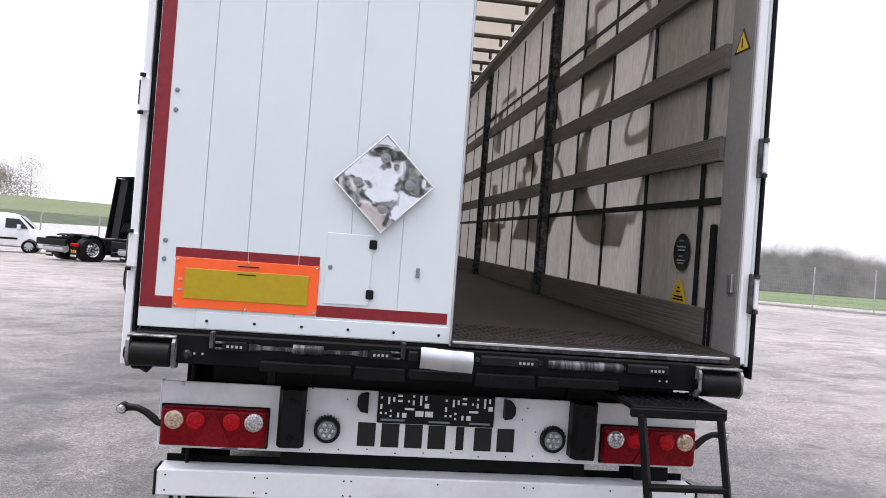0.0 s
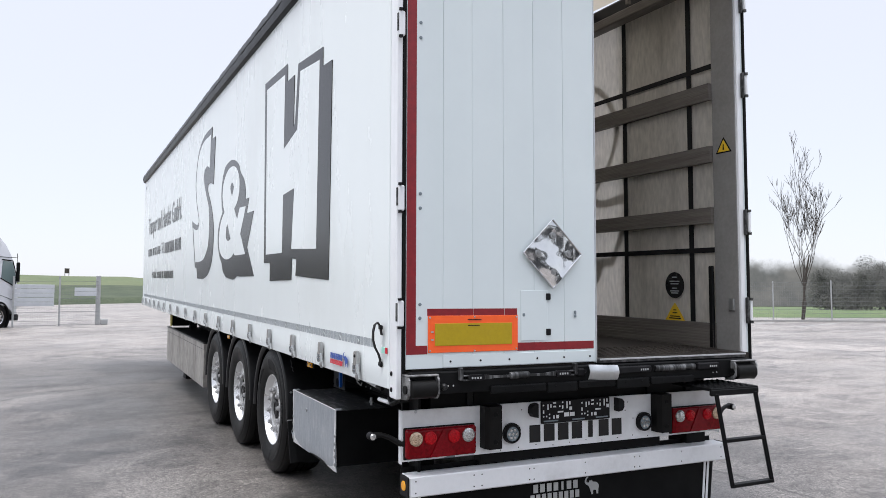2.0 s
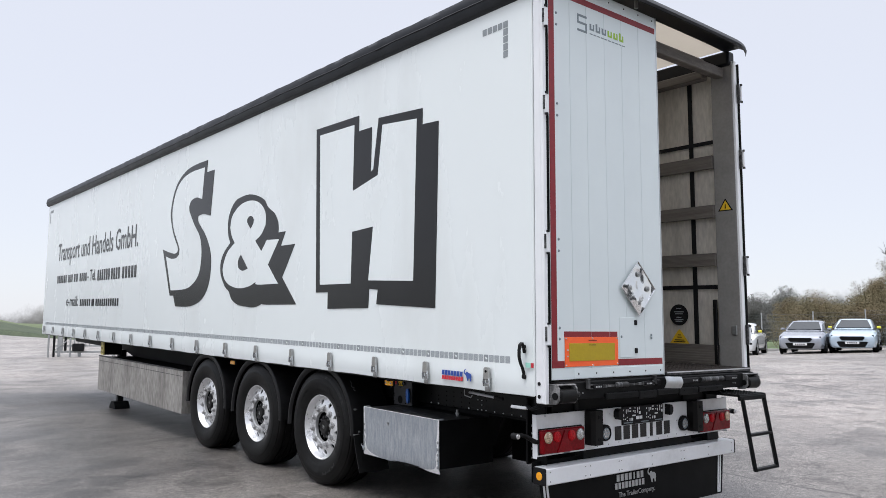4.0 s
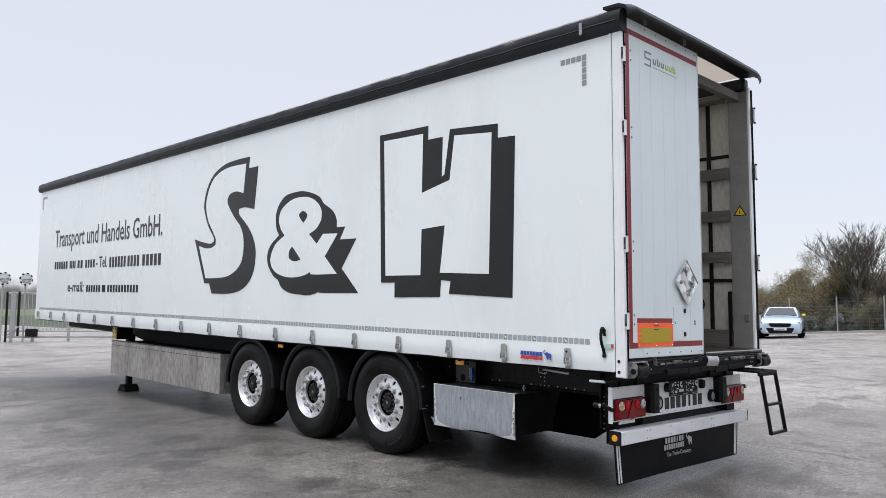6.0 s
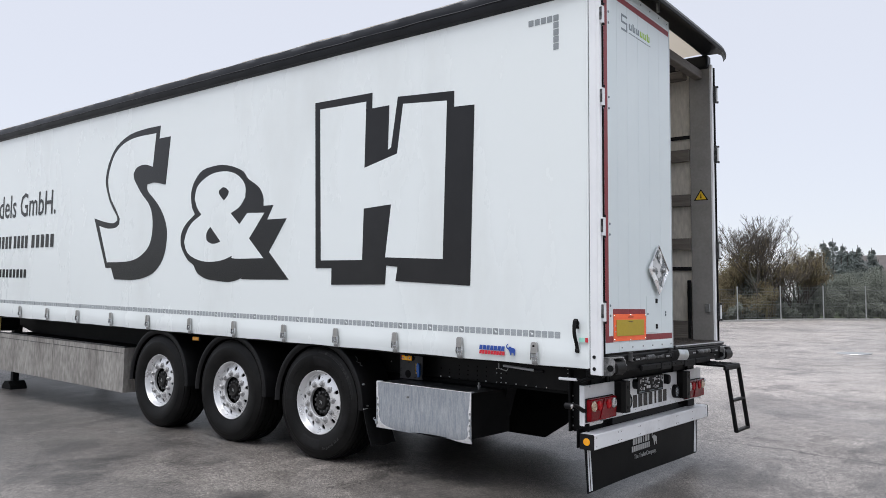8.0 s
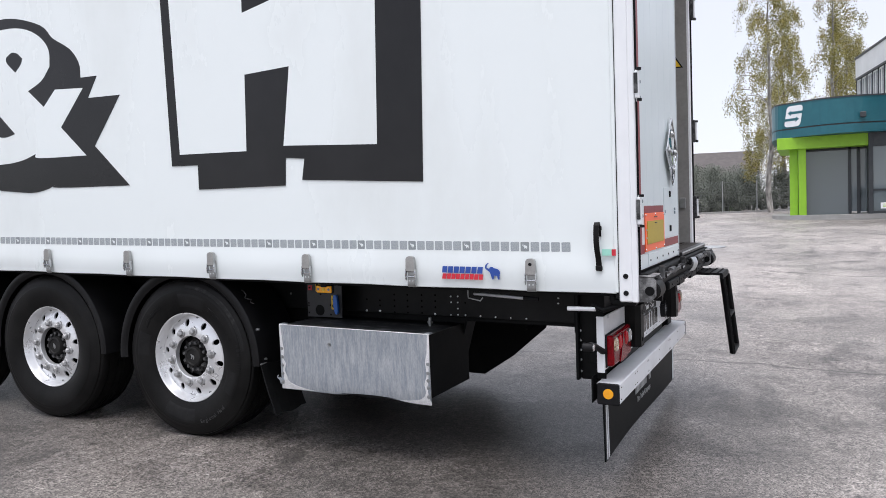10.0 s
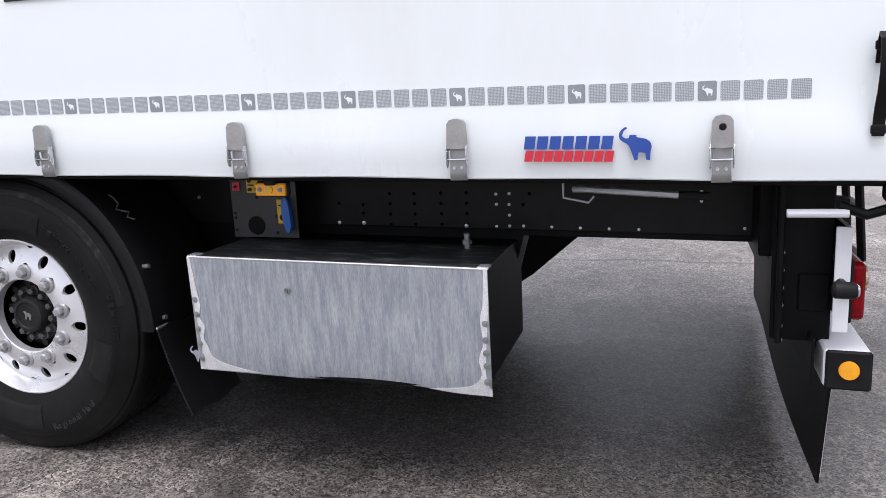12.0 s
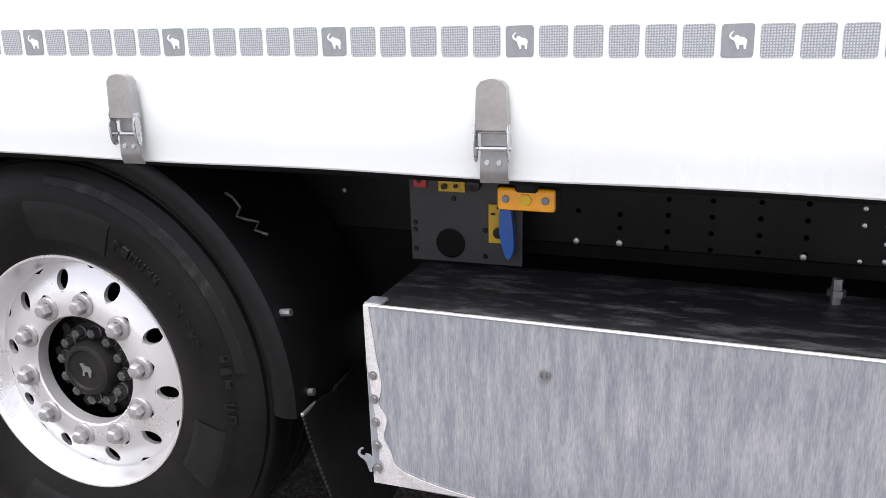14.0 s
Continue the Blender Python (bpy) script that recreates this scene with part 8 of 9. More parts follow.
def panel_van(x, y, turn, paint, label, nose=1.0, glazed=True, group=""):
    """A box-shaped van, nose along its own x axis."""
    v = thing("van", label, "van", pose(x, y, ground(x, y), 0, 0, turn), group)

    def ring_at(px, w, z0, z1, top=0.86):
        h = z1 - z0
        half = [(w * 0.80, z0), (w * 0.97, z0 + 0.05 * h), (w, z0 + 0.25 * h), (w, z0 + 0.50 * h), (w * 0.95, z0 + 0.75 * h), (w * top, z0 + 0.95 * h), (w * 0.6, z1)]
        return [(px, a, b) for a, b in half] + [(px, -a, b) for a, b in half[::-1]]

    bm = bmesh.new()
    loft(bm, [ring_at(-2.45, 0.85, 0.42, 1.78), ring_at(-2.38, 0.93, 0.32, 1.93), ring_at(-2.1, 0.95, 0.28, 1.98), ring_at(0.6, 0.95, 0.28, 1.98), ring_at(1.05, 0.94, 0.28, 1.86), ring_at(1.62, 0.93, 0.28, 1.28, 0.9), ring_at(2.2, 0.88, 0.28, 1.08, 0.9), ring_at(2.42, 0.76, 0.32, 0.82, 0.9), ring_at(2.48, 0.62, 0.38, 0.70, 0.9)])
    part("body", bm, paint, v, smooth=True)
    bm = bmesh.new()
    prism(bm, rounded([(-0.72, 1.14), (0.72, 1.14), (0.64, 1.72), (-0.64, 1.72)], 100), "x", -2.462, -2.40)
    part("rear_window", bm, M_dark_glass, v)
    bm = bmesh.new()
    bm.faces.new([bm.verts.new(p) for p in ((1.02, 0.70, 1.84), (1.02, -0.70, 1.84), (1.66, -0.78, 1.30), (1.66, 0.78, 1.30))])
    r = bmesh.ops.extrude_face_region(bm, geom=list(bm.faces))
    bmesh.ops.translate(bm, verts=[q for q in r["geom"] if isinstance(q, bmesh.types.BMVert)], vec=(0.03, 0, 0.03))
    part("windscreen", bm, M_dark_glass, v)
    for s in (-1, 1):
        spans_w = [((1.42, 1.24), (1.38, 1.32), (1.02, 1.70), (0.42, 1.70), (0.42, 1.22))]
        if glazed:
            spans_w += [((0.30, 1.22), (0.30, 1.72), (-0.95, 1.72), (-0.95, 1.22)), ((-1.05, 1.22), (-1.05, 1.72), (-2.05, 1.72), (-2.0, 1.22))]
        for q in spans_w:
            bm = bmesh.new()
            prism(bm, q, "y", s * 0.875, s * 0.958)
            for p in bm.verts:
                p.co.y -= s * 0.10 * max(0.0, p.co.z - 1.25)
            part("side_window", bm, M_dark_glass, v)
        bm = bmesh.new()
        box(bm, -2.46, -2.30, s * 0.88 - 0.055, s * 0.88 + 0.06, 0.88, 1.16, 0.02)
        part("tail_light", bm, M_red_bright, v)
        bm = bmesh.new()
        box(bm, 0.95, 1.12, s * 1.06 - 0.1, s * 1.06 + 0.1, 1.18, 1.42, 0.03, 2)
        part("wing_mirror", bm, paint, v)
        bm = bmesh.new()
        box(bm, 2.05, 2.36, s * 0.66 - 0.16, s * 0.66 + 0.16, 0.78, 0.96, 0.04, 2)
        part("headlamp", bm, M_clear_lens, v)
        bm = bmesh.new()
        box(bm, -1.0, 1.0, s * 0.952 - 0.008, s * 0.952 + 0.008, 0.66, 0.76, 0.006)
        part("rub_strip", bm, paint if glazed else M_plastic, v)
        for px in (-1.50, 1.52):
            bm = bmesh.new()
            lathe(bm, [(s * 0.90, 0.40), (s * 0.957, 0.395), (s * 0.957, 0.36)], 20, "y", (px, 0, 0.34), radians(-10), radians(190))
            part("wheel_arch", bm, M_black, v)
            car_wheel(0.34, 0.24, v, px, s * 0.85, 0.34, M_alu)
    bm = bmesh.new()
    box(bm, -2.53, -2.36, -0.90, 0.90, 0.42, 0.62, 0.05, 2)
    part("rear_bumper", bm, paint, v)
    bm = bmesh.new()
    box(bm, -2.54, -2.5, -0.5, 0.5, 0.36, 0.43, 0.01)
    part("bumper_trim", bm, M_plastic, v)
    bm = bmesh.new()
    box(bm, -2.475, -2.44, -0.26, 0.26, 0.95, 1.06, 0.004)
    part("number_plate", bm, M_white, v)
    for k in range(3):
        bm = bmesh.new()
        box(bm, -1.95 + 0.28 * k, -1.78 + 0.28 * k, -0.9605, -0.9585, 1.05, 1.13)
        part("brand_bar", bm, M_logo_grey, v)
    return v


rear = Vector((20.05, -3.25))
hd = Vector((math.cos(radians(-79)), math.sin(radians(-79))))
side_v = Vector((-hd.y, hd.x))
mid = rear + hd * 2.45 + side_v * 0.93
panel_van(mid.x, mid.y, -79, M_van_silver, "silver passenger van with tinted windows")
panel_van(-16.6, 38.4, 14, M_car_white, "white delivery van by the road", glazed=False)


def tractor(x, y, turn, paint, label):
    """A two-axle tractor unit; its rear axle stands at its origin and its nose along x."""
    t = thing("tractor_unit", label, "truck", pose(x, y, ground(x, y), 0, 0, turn), "parked tractor units")
    for s in (-0.40, 0.40):
        bm = bmesh.new()
        box(bm, -1.15, 3.2, s - 0.04, s + 0.04, 0.72, 0.98, 0.006)
        part("frame_rail", bm, M_black, t)
    bm = bmesh.new()
    box(bm, -1.2, -1.1, -1.15, 1.15, 0.62, 0.90, 0.02)
    part("rear_crossbar", bm, M_black, t)
    bm = bmesh.new()
    lathe(bm, [(1.02, 0.42), (1.08, 0.46), (1.14, 0.44), (1.14, 0.0)], 28, "z", (0.15, 0, 0))
    part("fifth_wheel", bm, M_black, t)
    bm = bmesh.new()
    rod(bm, (-0.95, -0.80, 0.50), (-0.95, 0.80, 0.50), 0.15, 18)
    part("air_tank", bm, M_alu, t)
    # cab: rear wall between slanting fairings, high roof that falls to the windscreen
    def cut(px, w, z0, z1, r=0.30):
        return [(px, w, z0), (px, w, z0 + (z1 - z0) * 0.5), (px, w * 0.985, z1 - r), (px, w * 0.93, z1 - r * 0.3), (px, w * 0.78, z1), (px, -w * 0.78, z1), (px, -w * 0.93, z1 - r * 0.3), (px, -w * 0.985, z1 - r), (px, -w, z0 + (z1 - z0) * 0.5), (px, -w, z0)]
    bm = bmesh.new()
    loft(bm, [cut(2.62, 1.22, 1.05, 3.66), cut(3.1, 1.24, 1.05, 3.70), cut(3.6, 1.25, 1.05, 3.60), cut(4.0, 1.24, 0.95, 3.36, 0.5), cut(4.35, 1.22, 0.75, 3.0, 0.5), cut(4.62, 1.18, 0.50, 2.62, 0.4), cut(4.80, 1.12, 0.42, 2.1, 0.4), cut(4.90, 1.02, 0.38, 1.5, 0.3)])
    part("cab", bm, paint, t, smooth=True)
    bm = bmesh.new()
    prism(bm, [(-0.98, 2.62), (0.98, 2.62), (1.02, 1.92), (-1.02, 1.92)], "x", 4.60, 4.70)
    for p in bm.verts:
        p.co.x += 0.16 - 0.30 * (p.co.z - 1.92)
    part("windscreen", bm, M_dark_glass, t)
    for s in (-1, 1):
        bm = bmesh.new()
        prism(bm, [(2.02, 1.05), (2.64, 1.05), (2.64, 3.62), (2.36, 3.66)], "y", s * 1.20, s * 1.25)
        fairing = part("side_fairing", bm, paint, t)
        for z in (1.55, 2.1, 2.65, 3.2):
            bm = bmesh.new()
            box(bm, 2.10 + 0.14 * (z - 1.05), 2.30 + 0.14 * (z - 1.05), s * 1.17 - 0.03, s * 1.17 + 0.03, z, z + 0.05)
            part("bracket", bm, M_black, fairing)
        bm = bmesh.new()
        prism(bm, [(4.52, 1.72), (4.52, 2.15), (4.30, 2.62), (3.70, 2.66), (3.64, 2.02)], "y", s * 1.17, s * 1.262)
        for v in bm.verts:
            v.co.y -= s * 0.06 * max(0.0, v.co.x - 4.0)
        part("side_window", bm, M_pale_glass, t)
        bm = bmesh.new()
        for a, b in (((3.60, 2.00), (4.56, 1.68)), ((4.56, 1.68), (4.56, 2.18)), ((4.56, 2.18), (4.32, 2.66)), ((4.32, 2.66), (3.66, 2.70)), ((2.70, 1.52), (3.5, 1.40)), ((3.5, 1.40), (4.72, 1.12))):
            rod(bm, (a[0], s * (1.262 - 0.06 * max(0, a[0] - 4.0)), a[1]), (b[0], s * (1.262 - 0.06 * max(0, b[0] - 4.0)), b[1]), 0.022 if a[1] > 1.6 else 0.008, 6)
        part("window_seal", bm, M_black, t)
        bm = bmesh.new()
        box(bm, 4.40, 4.84, s * 1.10 - 0.12, s * 1.10 + 0.12, 0.36, 0.62, 0.04)
        part("front_step", bm, M_plastic, t)
        bm = bmesh.new()
        box(bm, 3.50, 3.52, s * 1.25 - 0.008, s * 1.25 + 0.008, 1.1, 2.75)
        box(bm, 2.70, 4.60, s * 1.25 - 0.006, s * 1.25 + 0.006, 2.78, 2.80)
        part("door_gap", bm, M_black, t)
        bm = bmesh.new()
        box(bm, 4.56, 4.68, s * 1.28 - 0.07, s * 1.28 + 0.07, 1.85, 2.62, 0.04, 2)
        part("wing_mirror", bm, M_black, t)
        bm = bmesh.new()
        box(bm, 0.85, 3.05, s * 1.20 - 0.03, s * 1.20 + 0.03, 0.25, 0.95, 0.02)
        skirt = part("side_skirt", bm, paint, t)
        for z in (0.46, 0.70):
            bm = bmesh.new()
            box(bm, 0.87, 3.03, s * 1.231 - 0.003, s * 1.231 + 0.003, z, z + 0.014)
            part("groove", bm, M_logo_grey, skirt)
        bm = bmesh.new()
        lathe(bm, [(s * 0.66, 0.58), (s * 1.245, 0.58), (s * 1.245, 0.62), (s * 0.66, 0.62)], 22, "y", (0, 0, 0.51), radians(-25), radians(185))
        part("mudguard", bm, M_plastic, t)
        bm = bmesh.new()
        lathe(bm, [(s * 1.15, 0.55), (s * 1.262, 0.55), (s * 1.262, 0.62), (s * 1.15, 0.62)], 22, "y", (3.6, 0, 0.51), radians(-15), radians(195))
        part("wheel_arch", bm, M_black, t)
        bm = bmesh.new()
        box(bm, -0.70, -0.66, s * 0.96 - 0.28, s * 0.96 + 0.28, 0.12, 0.60, 0.01)
        splash = part("splash_flap", bm, M_rubber, t)
        for k in range(3):
            bm = bmesh.new()
            q0 = s * 0.96 - 0.22 + 0.15 * k
            prism(bm, [(q0, 0.36), (q0 + 0.09, 0.36), (q0 + 0.13, 0.48), (q0 + 0.04, 0.48)], "x", -0.706, -0.70)
            part("warning_strip", bm, M_amber, splash)
        bm = bmesh.new()
        for k in range(5):
            box(bm, -0.705, -0.70, s * 0.96 - 0.20 + 0.085 * k, s * 0.96 - 0.135 + 0.085 * k, 0.20, 0.27)
        part("brand_bar", bm, M_white, splash)
        bm = bmesh.new()
        box(bm, -0.76, -0.62, s * 0.96 - 0.24, s * 0.96 + 0.24, 0.62, 0.76, 0.02)
        part("tail_light", bm, M_red_bright, t)
        for px in (0.0, 3.60):
            yo = s * (0.93 if px == 0 else 1.03)
            bm = bmesh.new()
            w = 0.58 if px == 0 else 0.36
            lathe(bm, [(-w / 2, 0.29), (-w / 2, 0.44), (-w * 0.44, 0.51), (w * 0.44, 0.51), (w / 2, 0.44), (w / 2, 0.29)], 36, "y", (px, yo, 0.51))
            wh = part("wheel", bm, M_rubber, t, smooth=True)
            f = s * w / 2
            bowl = 0.14 if px == 0 else 0.03
            bm = bmesh.new()
            lathe(bm, [(f, 0.30), (f - s * 0.02, 0.275), (f - s * 0.10, 0.26), (f - s * bowl, 0.25), (f - s * bowl * 0.8, 0.15), (f - s * 0.03, 0.13), (f - s * 0.0, 0.11), (f - s * 0.0, 0.0)], 28, "y", (px, yo, 0.51))
            part("rim", bm, M_chrome, wh, smooth=True)
            for k in range(10):
                bm = bmesh.new()
                a = 2 * math.pi * k / 10
                q = Vector((px + 0.20 * math.cos(a), yo + f - s * bowl * 0.9, 0.51 + 0.20 * math.sin(a)))
                rod(bm, q, q + Vector((0, s * 0.012, 0)), 0.030, 8)
                part("hand_hole", bm, M_black, wh)
    # rear wall pressings, hoses and the air intake behind the cab
    for k in range(8):
        bm = bmesh.new()
        box(bm, 2.585, 2.625, -0.95, 0.30, 1.78 + 0.225 * k, 1.93 + 0.225 * k, 0.02, 2)
        part("wall_rib", bm, paint, t)
    bm = bmesh.new()
    prism(bm, [(2.15, 1.05), (2.62, 1.05), (2.62, 3.62), (2.46, 3.62)], "y", 0.42, 0.98)
    part("air_intake", bm, M_plastic, t)
    for k in range(7):
        bm = bmesh.new()
        y = -0.75 + 0.15 * k
        tube(bm, [(2.56, y, 1.75 - 0.03 * (k % 3)), (2.3, y + 0.03, 1.70), (2.1, y, 1.35), (2.25, y, 1.08), (2.5, y, 1.2)], 0.026, 6)
        part("hose", bm, M_rubber, t)
    bm = bmesh.new()
    box(bm, 0.95, 2.9, -1.12, 1.12, 0.50, 1.04, 0.04)
    part("underbody", bm, M_black, t)
    bm = bmesh.new()
    box(bm, 2.28, 2.70, -1.2, 1.2, 3.655, 3.70, 0.015)
    part("roof_spoiler", bm, M_black, t)
    bm = bmesh.new()
    tube(bm, [(4.55, -1.30, 2.6), (4.50, -1.31, 2.95)], 0.012, 5)
    part("antenna", bm, M_black, t)
    for q0, q1 in ((-1.05, 0.9), (0.75, 0.95)):
        bm = bmesh.new()
        box(bm, -0.55 if q0 < 0 else -0.35, -0.05 if q0 < 0 else 0.62, -0.30, 0.30, 0.98, 1.04 if q0 < 0 else 1.10, 0.01)
        part("deck_plate", bm, M_black, t)
    # high cab on a low frame
    for o in list(t.children_recursive):
        for v in o.data.vertices:
            if v.co.z > 1.0:
                v.co.z = 1.0 + (v.co.z - 1.0) * 1.09
            if v.co.x > 3.75:
                v.co.x = 3.75 + (v.co.x - 3.75) * 0.80
    return t


tractor(-7.10, 30.3, 48.0, M_tractor_white, "white high-cab tractor unit parked on the yard")
tractor(-10.7, 32.1, 48.0, M_tractor_black, "black high-cab tractor unit parked on the yard")

# ---- office building with a teal canopy ----
M_wall_white = mat("white_facade", (0.74, 0.75, 0.75), (0.67, 0.68, 0.68), rough=0.8, scale=1.2, fine=0.05, bump_scale=30)
M_teal = mat("teal_cladding", (0.01, 0.105, 0.135), (0.013, 0.12, 0.15), rough=0.4, scale=3)
M_lime = mat("lime_paint", (0.28, 0.55, 0.03), (0.26, 0.50, 0.03), rough=0.5, scale=4)
M_anthracite = mat("anthracite_frame", (0.035, 0.04, 0.045), (0.045, 0.05, 0.055), rough=0.5, scale=5)
M_window = glass("office_glass", (0.16, 0.19, 0.20), 0.04)
M_stone = mat("stone_step", (0.27, 0.265, 0.255), (0.34, 0.335, 0.325), rough=0.85, scale=2, fine=0.1, bump_scale=40)
C, B2, D, E2, F2 = Vector((34.15, -4.3)), Vector((31.4, -4.55)), Vector((41.0, -3.0)), Vector((42.5, -16.0)), Vector((23.3, -11.1))
gz = ground(30, -4)
office = thing("office_building", "white two-storey office building with ribbon windows", "building", Matrix.Translation((C.x, C.y, gz)))


def wall_run(a, b, bands, name="wall"):
    """A wall from a to b in plan, in bands of (z0, z1, inset, material)."""
    d = b - a
    length = d.length
    turn_w = math.degrees(math.atan2(d.y, d.x))
    for z0, z1, inset, m in bands:
        bm = bmesh.new()
        box(bm, 0, length, inset, inset + 0.3, z0, z1)
        part(name, bm, m, office).matrix_basis = pose(a.x - C.x, a.y - C.y, 0, 0, 0, turn_w)
    return length, turn_w


def windows(a, b, z0, z1, first, step, w):
    d = b - a
    turn_w = math.degrees(math.atan2(d.y, d.x))
    k = first
    while k + w < d.length:
        bm = bmesh.new()
        for x0, x1, q0, q1 in ((0, w, z0, z0 + 0.07), (0, w, z1 - 0.07, z1), (0, 0.07, z0 + 0.07, z1 - 0.07), (w - 0.07, w, z0 + 0.07, z1 - 0.07), (w / 2 - 0.03, w / 2 + 0.03, z0 + 0.07, z1 - 0.07)):
            box(bm, x0, x1, -0.02, 0.06, q0, q1)
        win = part("window", bm, M_wall_white, office)
        win.matrix_basis = pose(a.x - C.x + d.normalized().x * k, a.y - C.y + d.normalized().y * k, 0, 0, 0, turn_w)
        bm = bmesh.new()
        box(bm, 0.05, w - 0.05, 0.02, 0.04, z0 + 0.05, z1 - 0.05)
        part("pane", bm, M_window, win)
        bm = bmesh.new()
        box(bm, -0.03, 0.03, -0.06, 0.0, z0 - 0.02, z1 + 0.02, 0.005)
        part("blind_rail", bm, M_anthracite, win)
        k += step


BANDS = [(-0.5, 1.29, 0.0, M_wall_white), (1.29, 3.30, 0.10, M_anthracite), (3.30, 3.47, -0.10, M_post_grey), (3.47, 5.15, -0.06, M_wall_white), (5.15, 5.30, -0.12, M_post_grey), (5.30, 6.95, 0.10, M_anthracite), (6.95, 7.05, -0.08, M_anthracite), (7.05, 8.0, -0.06, M_wall_white), (8.0, 8.1, -0.10, M_anthracite)]
for p, q in ((D, C), (C, B2), (B2, F2)):
    wall_run(p, q, BANDS)
    windows(p, q, 5.32, 6.93, 0.12, 0.93, 0.80)
    if p != D:
        windows(p, q, 1.31, 3.28, 0.12, 0.93, 0.80)
wall_run(F2, E2, [(-0.5, 8.0, 0.0, M_wall_white)])
wall_run(E2, D, [(-0.5, 8.0, 0.0, M_wall_white)])
bm = bmesh.new()
prism(bm, [(p.x - C.x, p.y - C.y) for p in (C, D, E2, F2, B2)], "z", 7.9, 8.06)
part("roof", bm, M_anthracite, office)

# canopy with a gently bowed front, lime soffit and column
canopy = thing("entrance_canopy", "teal entrance canopy with lime soffit and column", "canopy", Matrix.Translation((34.0, 0.0, gz)))
LINE = [(37.0, 0.85), (35.1, 0.62), (34.45, -0.05), (33.65, -1.2), (33.5, -2.5), (33.9, -3.7), (34.1, -4.15), (38.5, -3.55), (40.0, 0.85)]
front_line = rounded(LINE, 40)


def canopy_part(name, grow, z0, z1, m):
    bm = bmesh.new()
    c = Vector((36.6, -1.0))
    prism(bm, [((p[0] - c.x) * grow + c.x - 34.0, (p[1] - c.y) * grow + c.y) for p in front_line], "z", z0, z1)
    return part(name, bm, m, canopy)


canopy_part("fascia", 1.0, 4.22, 5.3, M_teal)
canopy_part("seam", 0.985, 4.16, 4.22, M_anthracite)
canopy_part("lower_fascia", 0.995, 3.80, 4.16, M_teal)
canopy_part("coping", 1.008, 5.3, 5.36, M_anthracite)
bm = bmesh.new()
box(bm, 0.45, 5.5, -3.15, 0.55, 3.28, 3.80, 0.01)
part("soffit", bm, M_lime, canopy)
bm = bmesh.new()
box(bm, 0.75, 1.05, -0.64, -0.32, 0.3, 3.28, 0.01)
part("column", bm, M_lime, canopy)
bm = bmesh.new()
box(bm, 1.10, 4.0, -0.30, 0.05, 0.3, 3.28, 0.01)
part("side_wall", bm, M_lime, canopy)
# emblem: a slanted white block cut by two arrows, as plain shapes
u_dir = math.degrees(math.atan2(-0.82, -0.57))
em = pose(0.36, -0.18, 4.74, 0, 0, u_dir)
shapes = [(M_white, -0.055, oblong(0.80, 0.92, 0.16)), (M_teal, -0.065, [(-0.14, 0.20), (0.50, 0.20), (0.50, 0.09), (-0.14, 0.09), (-0.14, 0.03), (-0.30, 0.145), (-0.14, 0.26)]), (M_teal, -0.065, [(0.14, -0.20), (-0.50, -0.20), (-0.50, -0.09), (0.14, -0.09), (0.14, -0.03), (0.30, -0.145), (0.14, -0.26)])]
for m, d, q in shapes:
    bm = bmesh.new()
    prism(bm, [(a_ + 0.18 * b_, b_) for a_, b_ in q], "y", d + 0.04, d)
    bmesh.ops.transform(bm, matrix=em, verts=bm.verts)
    part("emblem", bm, m, canopy)
bm = bmesh.new()
box(bm, -0.68, -0.42, -2.95, -2.72, 4.40, 4.62, 0.02)
part("camera_box", bm, M_anthracite, canopy)
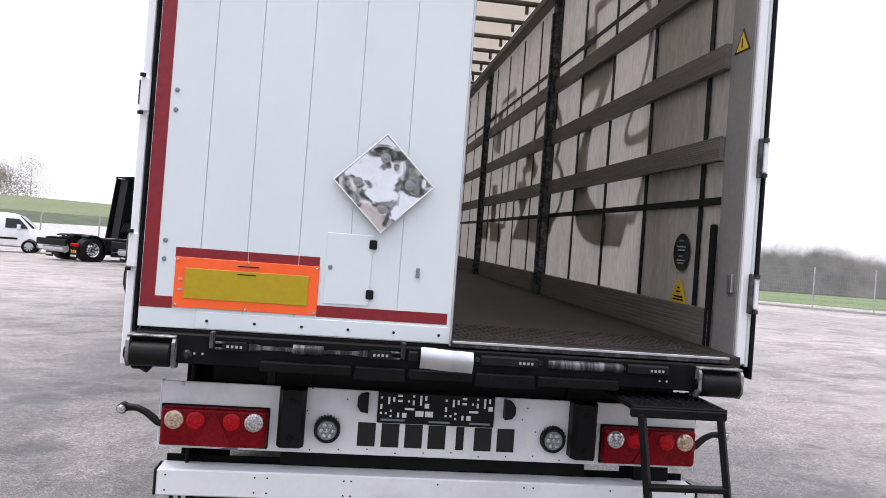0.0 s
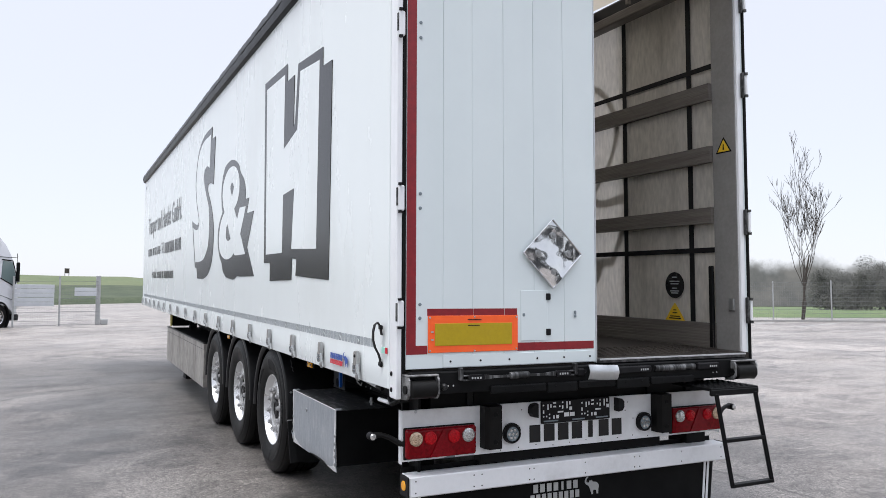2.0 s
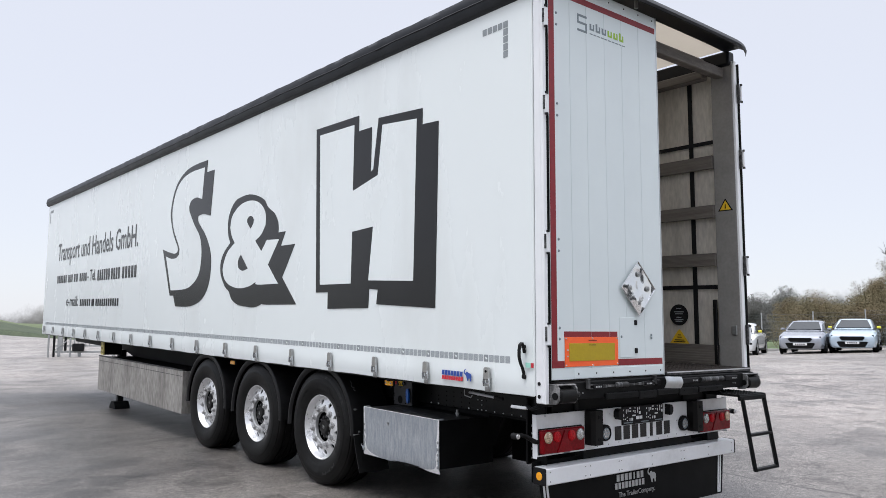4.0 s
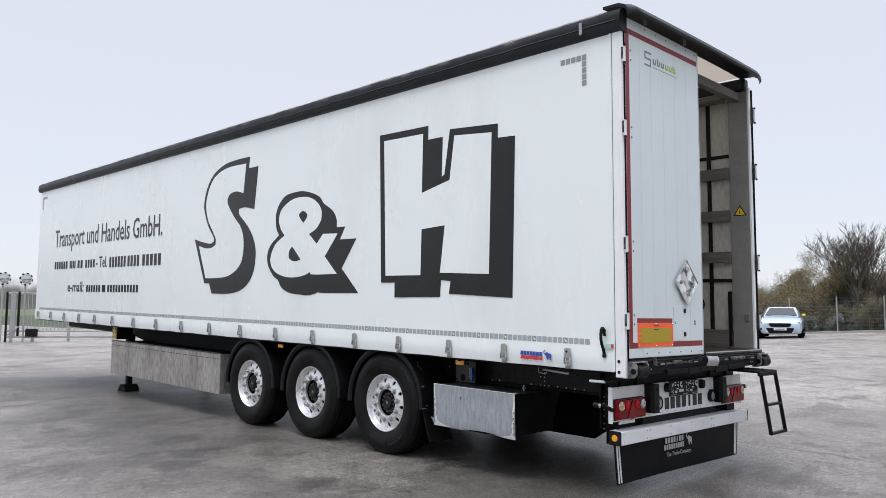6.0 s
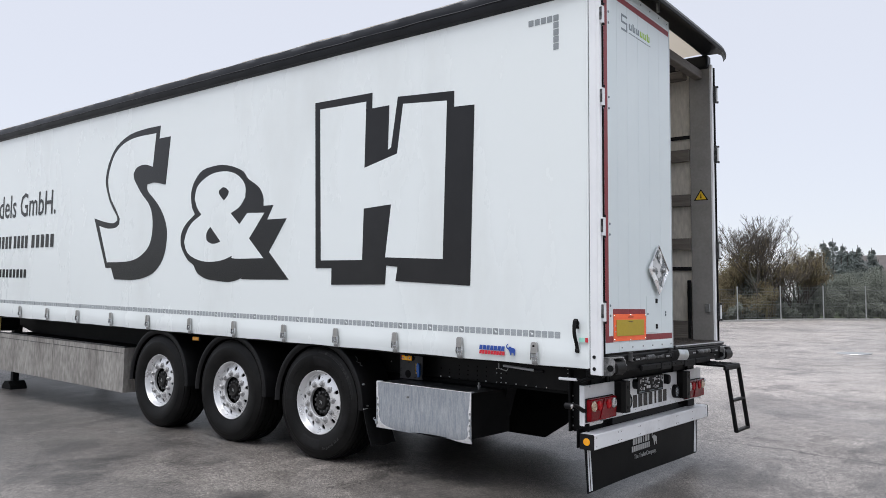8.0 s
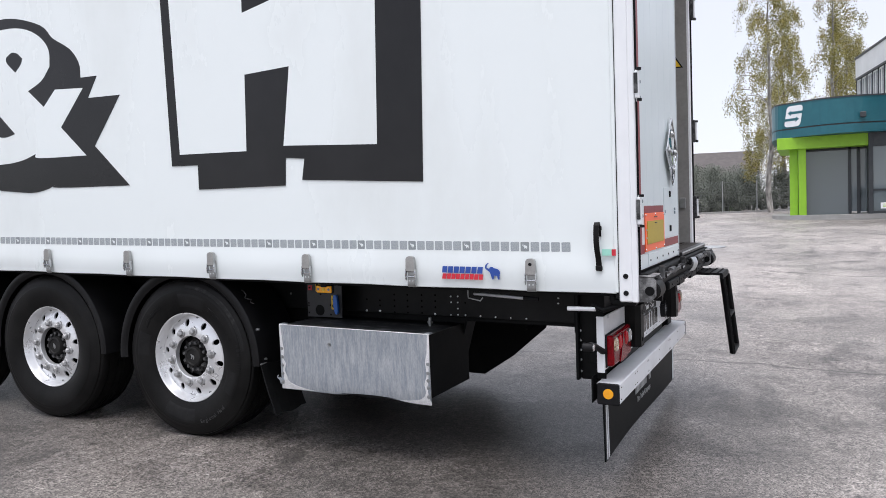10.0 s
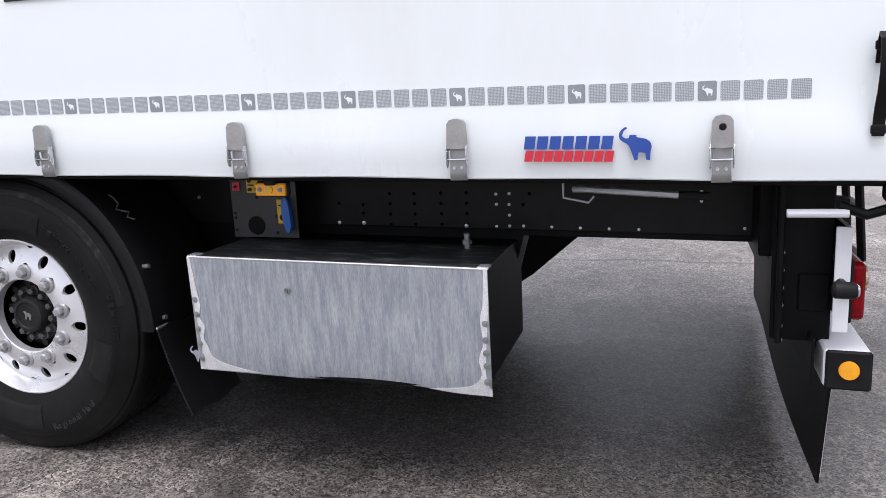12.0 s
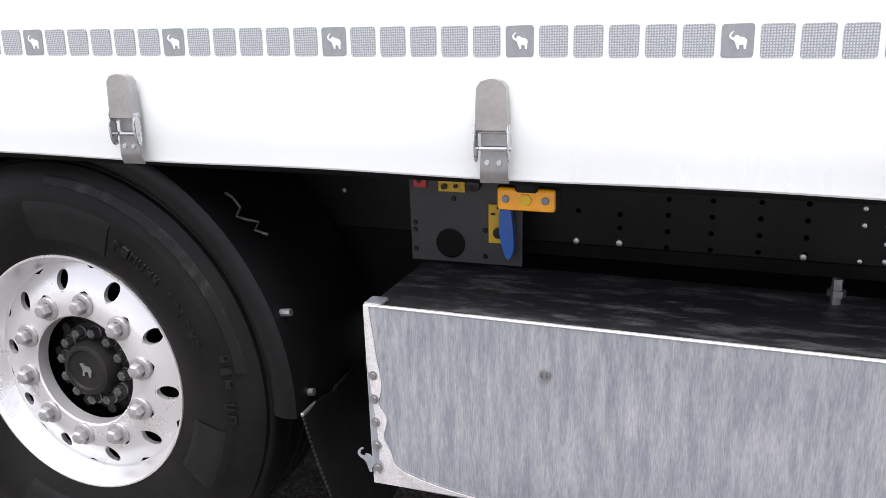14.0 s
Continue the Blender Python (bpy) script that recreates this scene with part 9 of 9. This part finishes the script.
# dark framed entrance under the canopy
entrance = thing("entrance", "dark framed glass entrance below the canopy", "entrance", Matrix.Translation((34.3, -4.2, gz)))
for x0, x1, y0, y1, z0, z1 in ((0.0, 0.2, 0.0, 0.18, 0.3, 3.8), (0.0, 0.2, 0.95, 1.12, 0.3, 3.8), (0.0, 0.2, 0.18, 0.95, 3.2, 3.8), (0.0, 0.2, 0.18, 0.95, 0.3, 0.42), (1.1, 1.25, 1.38, 1.52, 0.3, 3.28), (1.1, 1.25, 1.74, 1.86, 0.3, 3.28), (1.1, 1.25, 1.12, 3.9, 3.18, 3.28), (0.2, 1.2, 1.05, 1.12, 0.3, 3.3)):
    bm = bmesh.new()
    box(bm, x0, x1, y0, y1, z0, z1, 0.008)
    part("frame_post", bm, M_anthracite, entrance)
for x, y0, y1 in ((0.08, 0.18, 0.95), (1.16, 1.12, 1.38), (1.16, 1.52, 1.74)):
    bm = bmesh.new()
    box(bm, x, x + 0.03, y0, y1, 0.4, 3.22)
    part("pane", bm, M_window, entrance)
bm = bmesh.new()
box(bm, 1.20, 1.23, 1.86, 3.92, 0.3, 3.18)
part("pane", bm, M_window, entrance)
bm = bmesh.new()
box(bm, 0.05, 0.15, 0.18, 0.95, 1.28, 1.36)
part("rail", bm, M_anthracite, entrance)
steps_t = thing("entrance_steps", "two broad stone steps before the entrance", "steps", Matrix.Translation((34.0, 0.0, gz)))
for grow, z0, z1 in ((1.10, -0.25, 0.14), (1.02, 0.14, 0.30)):
    bm = bmesh.new()
    c = Vector((36.6, -1.0))
    prism(bm, [((p[0] - c.x) * grow + c.x - 34.0, (p[1] - c.y) * grow + c.y) for p in front_line], "z", z0, z1)
    part("step", bm, M_stone, steps_t)
sign = thing("small_sign", "small pale sign on a thin post", "sign", Matrix.Translation((31.6, -3.62, ground(31.6, -3.62))))
bm = bmesh.new()
rod(bm, (0, 0, 0), (0, 0, 0.55), 0.02, 6)
part("post", bm, M_post_grey, sign)
bm = bmesh.new()
box(bm, -0.02, 0.02, -0.30, 0.30, 0.50, 0.74, 0.006)
board = part("board", bm, M_white, sign)
bm = bmesh.new()
for z in (0.56, 0.62, 0.67):
    box(bm, -0.023, -0.02, -0.22, 0.22, z, z + 0.025)
part("printed_bar", bm, M_logo_green, board)

# manhole cover
cover = thing("manhole_cover", "round iron manhole cover in the asphalt", "cover", pose(17.15, 1.6, ground(17.15, 1.6), -0.57, -1.03, 0))
bm = bmesh.new()
lathe(bm, [(0.0, 0.42), (0.012, 0.41), (0.012, 0.34), (0.008, 0.33), (0.010, 0.0)], 32, "z")
part("lid", bm, M_steel, cover)
